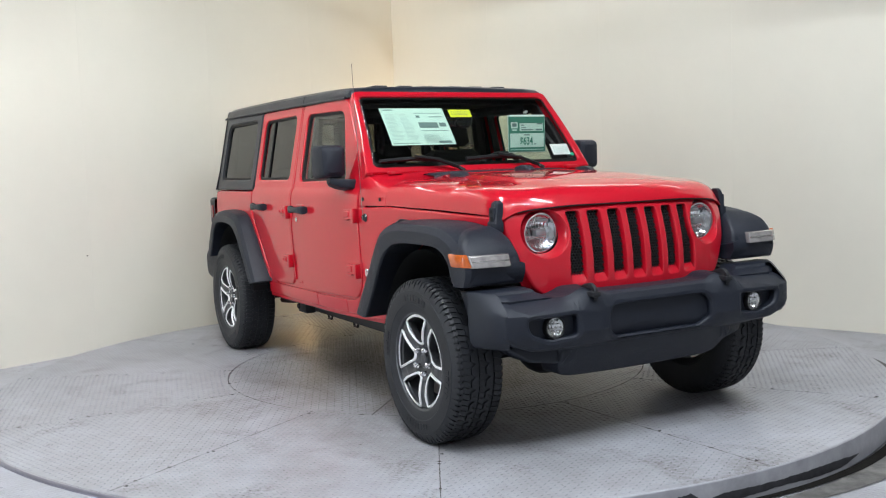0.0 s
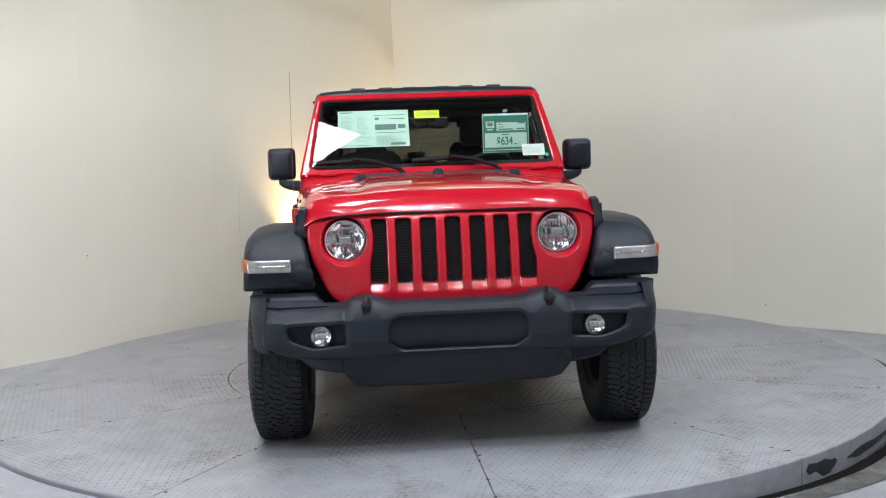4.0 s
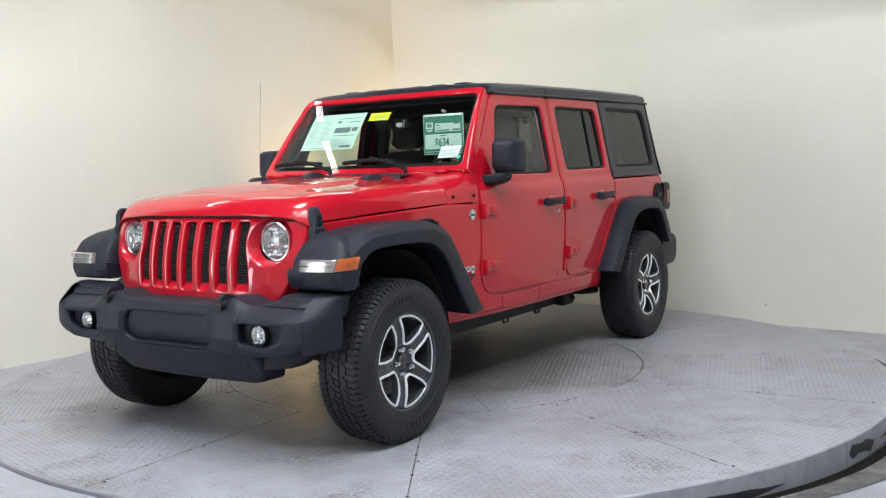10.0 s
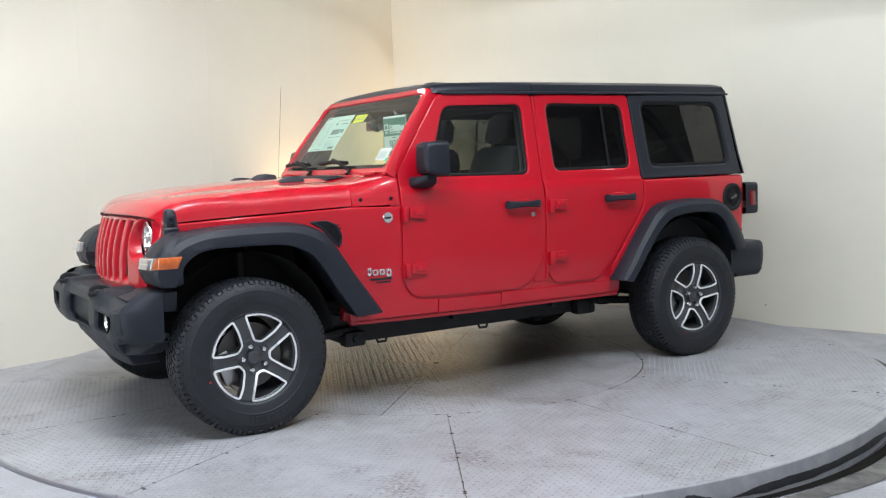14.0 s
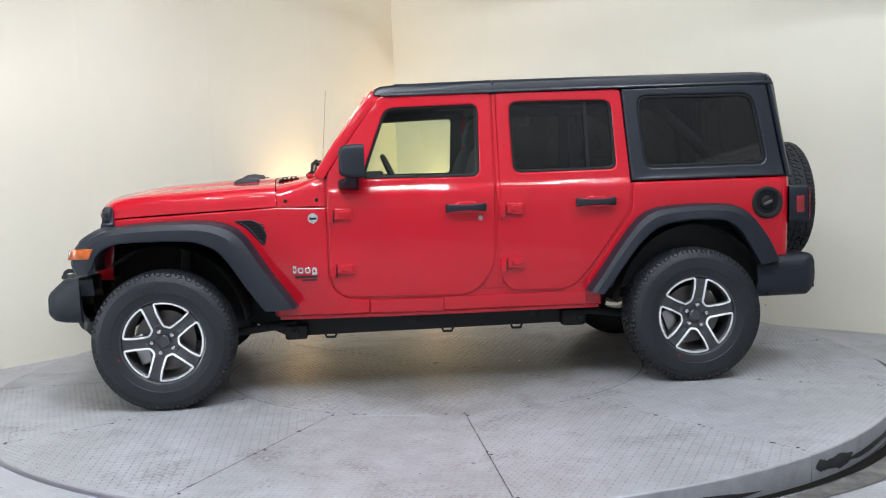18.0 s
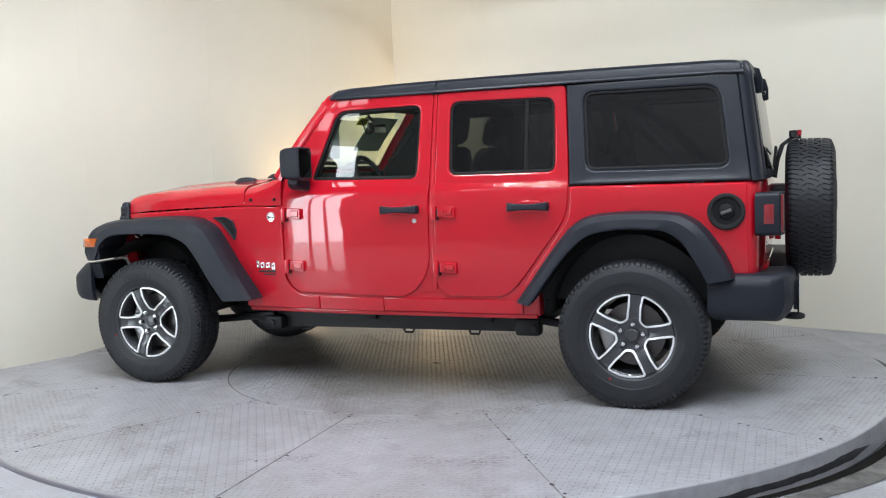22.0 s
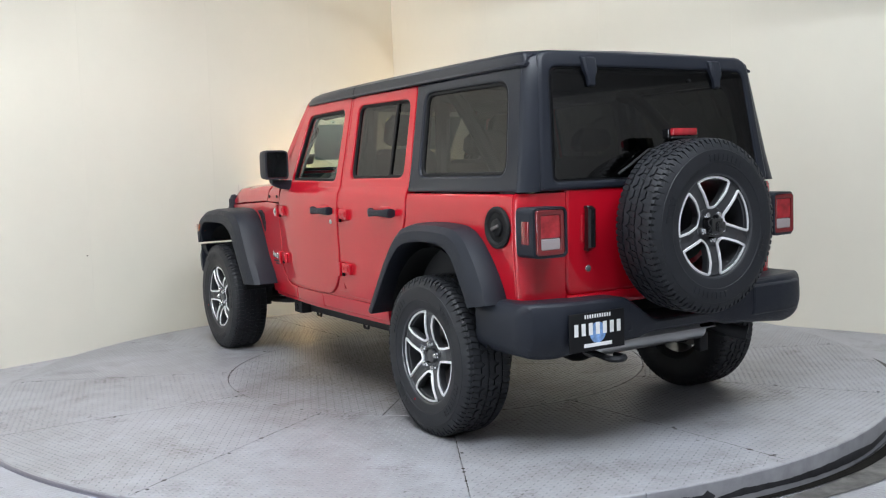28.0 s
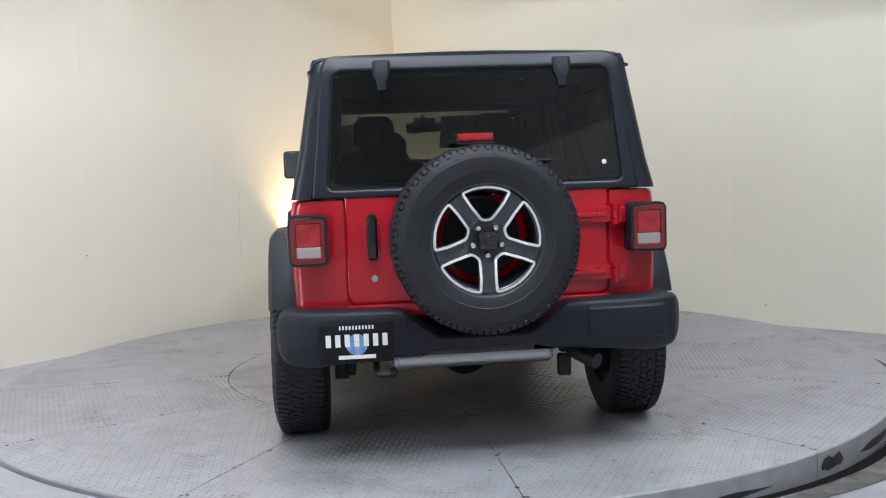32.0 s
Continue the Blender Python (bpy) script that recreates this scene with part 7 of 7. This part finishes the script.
# ---- cabin ----
def build_cabin():
    bm = bmesh.new()
    box(bm, (-0.75, 0, 0.80), (2.60, 1.46, 0.52), bevel=0.02)
    part("cabin_tub", bm, M["cabin"], car)
    for s in (1, -1):
        for o, h in ((DOOR_F, WIN_F), (DOOR_R, WIN_R)):
            bm = bmesh.new()
            panel(bm, inset(o, 0.012), [inset(h, 0.018)], on_side(s, -0.054), edge=0.004, back=0.008, step=0.2)
            part("door_trim", bm, M["cabin"], car)
    bm = bmesh.new()
    o = rpoly([(-0.74, 0.0), (0.74, 0.0), (0.655, 0.98), (-0.655, 0.98)], 0.04, 3)
    g = rpoly([(-0.682, 0.08), (0.682, 0.08), (0.63, 0.918), (-0.63, 0.918)], 0.05, 4)
    panel(bm, o, [g], on_shield(-0.064), edge=0.004, back=0.008, step=0.2)
    part("shield_trim", bm, M["cabin"], car)
    bm = bmesh.new()
    loft(bm, [[Vector((x, y, z)) for x, z in rpoly([(0.20, 0.95), (0.62, 0.95), (0.62, 1.20), (0.42, 1.235), (0.25, 1.225), (0.20, 1.17)], 0.03, 3)] for y in (-0.69, -0.66, 0.66, 0.69)])
    d = part("dashboard", bm, M["cabin"], car)
    bm = bmesh.new()
    loft(bm, [[Vector((x, y, z)) for x, z in rpoly([(0.24, 1.20), (0.45, 1.20), (0.45, 1.27 - dz), (0.25, 1.275 - dz)], 0.02, 3)] for y, dz in ((0.20, 0.03), (0.24, 0), (0.52, 0), (0.56, 0.03))])
    part("instrument_hood", bm, M["cabin"], d)
    # steering wheel
    bm = bmesh.new()
    m = Matrix.Translation((0.17, 0.38, 1.19)) @ Matrix.Rotation(radians(-66), 4, "Y")
    ring = [m @ Vector((0.185 * math.cos(2 * math.pi * k / 28), 0.185 * math.sin(2 * math.pi * k / 28), 0)) for k in range(29)]
    tube(bm, ring, 0.016, 8)
    for a in (0, 180, 270):
        tube(bm, [m @ Vector((0, 0, 0)), m @ Vector((0.18 * math.sin(radians(a)), 0.18 * math.cos(radians(a)), 0))], 0.018, 6)
    part("steering_wheel", bm, M["cabin"], car)
    # grab handles on the windshield posts, rear-view mirror
    for s in (1, -1):
        bm = bmesh.new()
        a, b = on_shield(-0.07)(s * 0.655, 0.25, 0), on_shield(-0.07)(s * 0.625, 0.70, 0)
        tube(bm, smooth_curve([a, a + Vector((-0.05, 0, 0.02)), b + Vector((-0.06, 0, -0.02)), b], 4), 0.013, 6)
        part("grab_handle", bm, M["cabin"], car)
    bm = bmesh.new()
    box(bm, (0.30, 0.0, 1.555), (0.03, 0.25, 0.065), bevel=0.012)
    tube(bm, [(0.31, 0, 1.58), (0.36, 0, 1.64)], 0.012, 6)
    part("inside_mirror", bm, M["gloss_black"], car)
    bm = bmesh.new()
    tube(bm, smooth_curve([(0.355, 0.05, 1.63), (0.33, 0.0, 1.54), (0.33, 0.09, 1.52), (0.35, 0.12, 1.60)], 5), 0.004, 6)
    part("mirror_cable", bm, M["seal"], car)

    def seat(x, y, w, top, head, lean):
        bm = bmesh.new()
        rings = []
        for z, ww, t in ((0.98, w, 0.07), (1.15, w, 0.075), (1.30, w * 0.92, 0.065), (top - 0.03, w * 0.80, 0.055), (top, w * 0.62, 0.035)):
            xc = x - lean * (z - 1.0)
            rings.append([Vector((xc + a, y + b, z)) for a, b in rpoly([(-t, -ww), (t * 0.7, -ww), (t, -ww * 0.6), (t, ww * 0.6), (t * 0.7, ww), (-t, ww)], 0.03, 3)])
        loft(bm, rings)
        st = part("seat_back", bm, M["seat"], car, "dark cloth seat")
        bm = bmesh.new()
        rings = []
        for z, ww, t in ((top + 0.02, 0.09, 0.03), (top + 0.05, 0.125, 0.045), (head - 0.04, 0.12, 0.042), (head, 0.085, 0.02)):
            xc = x - lean * (z - 1.0)
            rings.append([Vector((xc + a, y + b, z)) for a, b in rpoly([(-t, -ww), (t, -ww), (t, ww), (-t, ww)], 0.03, 3)])
        loft(bm, rings)
        for dy in (-0.05, 0.05):
            tube(bm, [(x - lean * (top - 1.02), y + dy, top - 0.02), (x - lean * (top - 0.94), y + dy, top + 0.05)], 0.007, 6)
        part("headrest", bm, M["seat"], st)

    seat(-0.28, 0.37, 0.25, 1.40, 1.60, 0.22)
    seat(-0.28, -0.37, 0.25, 1.40, 1.60, 0.22)
    seat(-1.16, 0.36, 0.30, 1.32, 1.47, 0.18)
    seat(-1.16, -0.36, 0.30, 1.32, 1.47, 0.18)
    # padded roll bars
    for s in (1, -1):
        bm = bmesh.new()
        tube(bm, smooth_curve([(0.22, s * 0.60, 1.64), (-0.35, s * 0.60, 1.655), (-1.15, s * 0.60, 1.65), (-1.40, s * 0.61, 1.58), (-1.78, s * 0.64, 1.20), (-1.85, s * 0.65, 1.05)], 5), 0.036, 8)
        part("roll_bar", bm, M["seat"], car)
        bm = bmesh.new()
        tube(bm, [(-0.42, s * 0.655, 1.02), (-0.42, s * 0.625, 1.40), (-0.42, s * 0.60, 1.655)], 0.042, 8)
        part("roll_bar", bm, M["seat"], car)
        bm = bmesh.new()
        tube(bm, [(-1.20, s * 0.60, 1.65), (-1.24, s * 0.63, 1.40), (-1.27, s * 0.66, 1.02)], 0.038, 8)
        part("roll_bar", bm, M["seat"], car)
        bm = bmesh.new()
        loft(bm, [[Vector((x + a, s * (y + b), z)) for a, b in ((-0.022, 0), (0.022, 0), (0.022, 0.004), (-0.022, 0.004))] for x, y, z in ((-0.44, 0.66, 1.42), (-0.40, 0.67, 1.05))])
        part("seat_belt", bm, M["seat"], car)
    for x in (-0.40, -1.18):
        bm = bmesh.new()
        tube(bm, [(x, -0.60, 1.655), (x, 0.60, 1.655)], 0.036, 8)
        part("cross_bar", bm, M["seat"], car)


build_cabin()


# ---- under the body ----
def build_underbody():
    for s in (1, -1):
        bm = bmesh.new()
        rings = []
        for x, z0, z1, y in ((1.98, 0.50, 0.60, 0.42), (1.10, 0.42, 0.54, 0.42), (0.85, 0.315, 0.47, 0.50), (-0.85, 0.320, 0.47, 0.50), (-1.15, 0.48, 0.60, 0.46), (-1.80, 0.52, 0.62, 0.46), (-2.20, 0.50, 0.60, 0.46)):
            rings.append([Vector((x, s * (y + b), z)) for b, z in ((-0.035, z0), (0.035, z0), (0.035, z1), (-0.035, z1))])
        loft(bm, rings)
        rail = part("frame_rail", bm, M["dark"], car, "black steel frame rail")
        for x in (0.12, -0.62):
            b2 = bmesh.new()
            box(b2, (x, s * 0.55, 0.40), (0.05, 0.06, 0.05), bevel=0.008)
            part("body_mount", b2, M["dark"], rail)
        # slots and round holes in the rail's outer face
        for x, z, w, h in ((0.62, 0.43, 0.05, 0.016), (0.40, 0.415, 0.04, 0.014), (-0.38, 0.41, 0.016, 0.016), (-0.45, 0.41, 0.016, 0.016), (-0.55, 0.41, 0.05, 0.012), (-0.68, 0.42, 0.012, 0.05), (-0.73, 0.43, 0.012, 0.05), (-0.80, 0.44, 0.03, 0.03)):
            b2 = bmesh.new()
            box(b2, (x, s * 0.5355, z), (w, 0.004, h), bevel=0.0015, seg=1)
            part("rail_hole", b2, M["gap"], rail)
        for x in (0.60, -0.10, -0.52):
            b2 = bmesh.new()
            tube(b2, [(x + 0.035, s * 0.53, 0.325), (x + 0.025, s * 0.53, 0.298), (x - 0.025, s * 0.53, 0.298), (x - 0.035, s * 0.53, 0.325)], 0.008, 6)
            part("rail_loop", b2, M["dark"], rail)
        bm = bmesh.new()
        box(bm, (0.80, s * 0.56, 0.345), (0.13, 0.09, 0.085), bevel=0.015)
        lathe(bm, [(0.0005, 0.012), (0.018, 0.010), (0.022, 0.0)], Matrix.Translation((0.80, s * 0.605, 0.345)) @ Matrix.Rotation(radians(-90 * s), 4, "X"), seg=12)
        part("arm_bracket", bm, M["dark"], rail)
        bm = bmesh.new()
        box(bm, (-0.86, s * 0.56, 0.355), (0.15, 0.09, 0.10), bevel=0.02)
        lathe(bm, [(0.0005, 0.012), (0.018, 0.010), (0.022, 0.0)], Matrix.Translation((-0.90, s * 0.605, 0.35)) @ Matrix.Rotation(radians(-90 * s), 4, "X"), seg=12)
        part("arm_bracket", bm, M["dark"], rail)
        for x0, x1, z0 in ((0.80, 1.46, 0.395), (-0.88, -1.46, 0.40)):
            bm = bmesh.new()
            tube(bm, [(x0, s * 0.56, z0), ((x0 + x1) / 2, s * 0.55, 0.36), (x1, s * 0.52, 0.33)], 0.024, 8)
            part("control_arm", bm, M["dark"], car)
        for x, lean in ((1.42, 0.0), (-1.66, -0.05)):
            bm = bmesh.new()
            tube(bm, [(x, s * 0.58, 0.30), (x + lean, s * 0.55, 0.62)], 0.026, 8)
            tube(bm, [(x + lean * 0.5, s * 0.555, 0.52), (x + lean, s * 0.54, 0.92)], 0.034, 8)
            part("shock_absorber", bm, M["dark"], car)
            bm = bmesh.new()
            pts = [(x + 0.12 + 0.06 * math.cos(a), s * 0.50 + 0.06 * math.sin(a), 0.42 + 0.035 * a / 6.283 * 1.6) for a in [0.5 * k for k in range(76)]]
            tube(bm, pts, 0.008, 5)
            part("coil_spring", bm, M["dark"], car)
        bm = bmesh.new()
        box(bm, (-1.62, s * 0.62, 0.33), (0.09, 0.07, 0.11), bevel=0.012)
        part("shock_mount", bm, M["dark"], car)
    for x, yd in ((1.504, -0.22), (-1.504, 0.0)):
        bm = bmesh.new()
        tube(bm, [(x, -0.74, 0.383), (x, 0.74, 0.383)], 0.042, 12)
        bmesh.ops.create_uvsphere(bm, u_segments=16, v_segments=10, radius=0.14, matrix=Matrix.Translation((x, yd, 0.375)))
        part("axle", bm, M["dark"], car, "dark axle tube with differential")
    bm = bmesh.new()
    tube(bm, [(1.64, -0.62, 0.40), (1.66, 0.55, 0.47)], 0.018, 8)
    part("steering_rod", bm, M["dark"], car)
    bm = bmesh.new()
    box(bm, (0.30, 0.02, 0.43), (0.75, 0.42, 0.16), bevel=0.04)
    part("gearbox_guard", bm, M["dark"], car)
    bm = bmesh.new()
    box(bm, (-0.65, -0.10, 0.45), (0.80, 0.56, 0.18), bevel=0.04)
    part("fuel_tank", bm, M["dark"], car)
    bm = bmesh.new()
    tube(bm, [(0.1, 0.05, 0.43), (-1.40, 0.0, 0.41)], 0.035, 10)
    part("drive_shaft", bm, M["dark"], car)
    bm = bmesh.new()
    box(bm, (0.0, 0, 0.53), (3.3, 0.96, 0.05), bevel=0.01)
    part("floor_pan", bm, M["liner"], car)
    bm = bmesh.new()
    box(bm, (1.45, 0, 0.80), (0.75, 0.96, 0.45), bevel=0.03)
    part("engine_bay", bm, M["liner"], car)
    # silencer and tail pipe
    bm = bmesh.new()
    m = Matrix.Translation((-2.06, 0.40, 0.445)) @ Matrix.Rotation(radians(90), 4, "X") @ Matrix.Rotation(radians(1.5), 4, "Y")
    prof = [(0.001, 0.0), (0.060, 0.003), (0.074, 0.012), (0.076, 0.02), (0.078, 0.024), (0.074, 0.03), (0.074, 0.70), (0.078, 0.706), (0.076, 0.712), (0.060, 0.726), (0.001, 0.73)]
    rows = lathe(bm, prof, m, seg=28)
    for r in rows:
        for v in r:
            v.co.z = 0.445 + (v.co.z - 0.445) * 0.72
    part("silencer", bm, M["steel"], car, "bare steel silencer")
    bm = bmesh.new()
    panel(bm, rpoly([(-0.34, 0.462), (0.27, 0.462), (0.235, 0.512), (-0.30, 0.518)], 0.006, 2), [], lambda u, v, d: Vector((-2.165 + 0.5 * (v - 0.462) + d, u, v)), edge=0.004, back=0.03, step=0.2)
    part("heat_shield", bm, M["steel"], car, "bare steel heat shield")
    bm = bmesh.new()
    tube(bm, smooth_curve([(-1.80, -0.42, 0.50), (-2.00, -0.42, 0.46), (-2.12, -0.44, 0.435), (-2.21, -0.50, 0.41)], 5), 0.036, 12)
    part("tail_pipe", bm, M["dark"], car)
    bm = bmesh.new()
    box(bm, (-2.00, -0.40, 0.36), (0.05, 0.06, 0.10), bevel=0.01)
    part("pipe_hanger", bm, M["dark"], car)
    bm = bmesh.new()
    tube(bm, smooth_curve([(-2.12, 0.47, 0.45), (-2.24, 0.47, 0.435), (-2.30, 0.47, 0.43), (-2.33, 0.44, 0.43), (-2.31, 0.40, 0.43), (-2.25, 0.40, 0.43)], 4), 0.015, 8)
    part("rear_tow_hook", bm, M["dark"], car, "black rear tow hook")


build_underbody()


def build_carrier():
    bm = bmesh.new()
    box(bm, (-2.215, 0.012, 0.985), (0.10, 0.24, 0.26), bevel=0.02)
    c = part("spare_carrier", bm, M["dark"], car)
    # dark disc added behind the spare's spokes to darken the wheel openings
    bm = bmesh.new()
    lathe(bm, [(0.001, 0.0), (0.16, 0.0), (0.165, 0.01), (0.165, 0.03), (0.001, 0.03)], Matrix.Translation((-2.262, 0.012, 0.985)) @ Matrix.Rotation(radians(-90), 4, "Y"), seg=32)
    part("dark_backing", bm, M["dark"], c)
    bm = bmesh.new()
    rings = []
    for x, z, w in ((-2.185, 1.16, 0.10), (-2.20, 1.26, 0.07), (-2.225, 1.34, 0.04), (-2.27, 1.375, 0.045), (-2.29, 1.382, 0.07)):
        rings.append([Vector((x + a, 0.03 + b * w, z + a * 0.3)) for a, b in ((-0.012, -1), (0.012, -1), (0.012, 1), (-0.012, 1))])
    loft(bm, rings)
    part("brake_light_stalk", bm, M["gloss_black"], car)
    bm = bmesh.new()
    box(bm, (-2.316, 0.025, 1.405), (0.024, 0.150, 0.034), bevel=0.006)
    b = part("high_brake_light", bm, M["tail_red"], car, "red high brake light")
    bm = bmesh.new()
    box(bm, (-2.283, 0.025, 1.398), (0.044, 0.162, 0.046), bevel=0.008)
    box(bm, (-2.30, 0.025, 1.380), (0.05, 0.156, 0.014), bevel=0.004)
    part("light_base", bm, M["gloss_black"], b)
    bm = bmesh.new()
    box(bm, (-2.465, 0.012, 0.985), (0.07, 0.075, 0.075), bevel=0.012)
    box(bm, (-2.490, 0.0, 0.985), (0.05, 0.05, 0.045), bevel=0.012)
    part("camera_boss", bm, M["gloss_black"], car)


build_carrier()


def motions():
    rows, car_rows = [], []
    for t, deg in TURN:
        rows.append((t, pose(0, 0, 0, 0, 0, deg)))
        a = radians(deg)
        x, y = CAR_X * math.cos(a) - CAR_Y * math.sin(a), CAR_X * math.sin(a) + CAR_Y * math.cos(a)
        car_rows.append((t, pose(x, y, 0, 0, 0, CAR_HEADING + deg)))
    walk(table, rows)
    walk(car, car_rows)


motions()
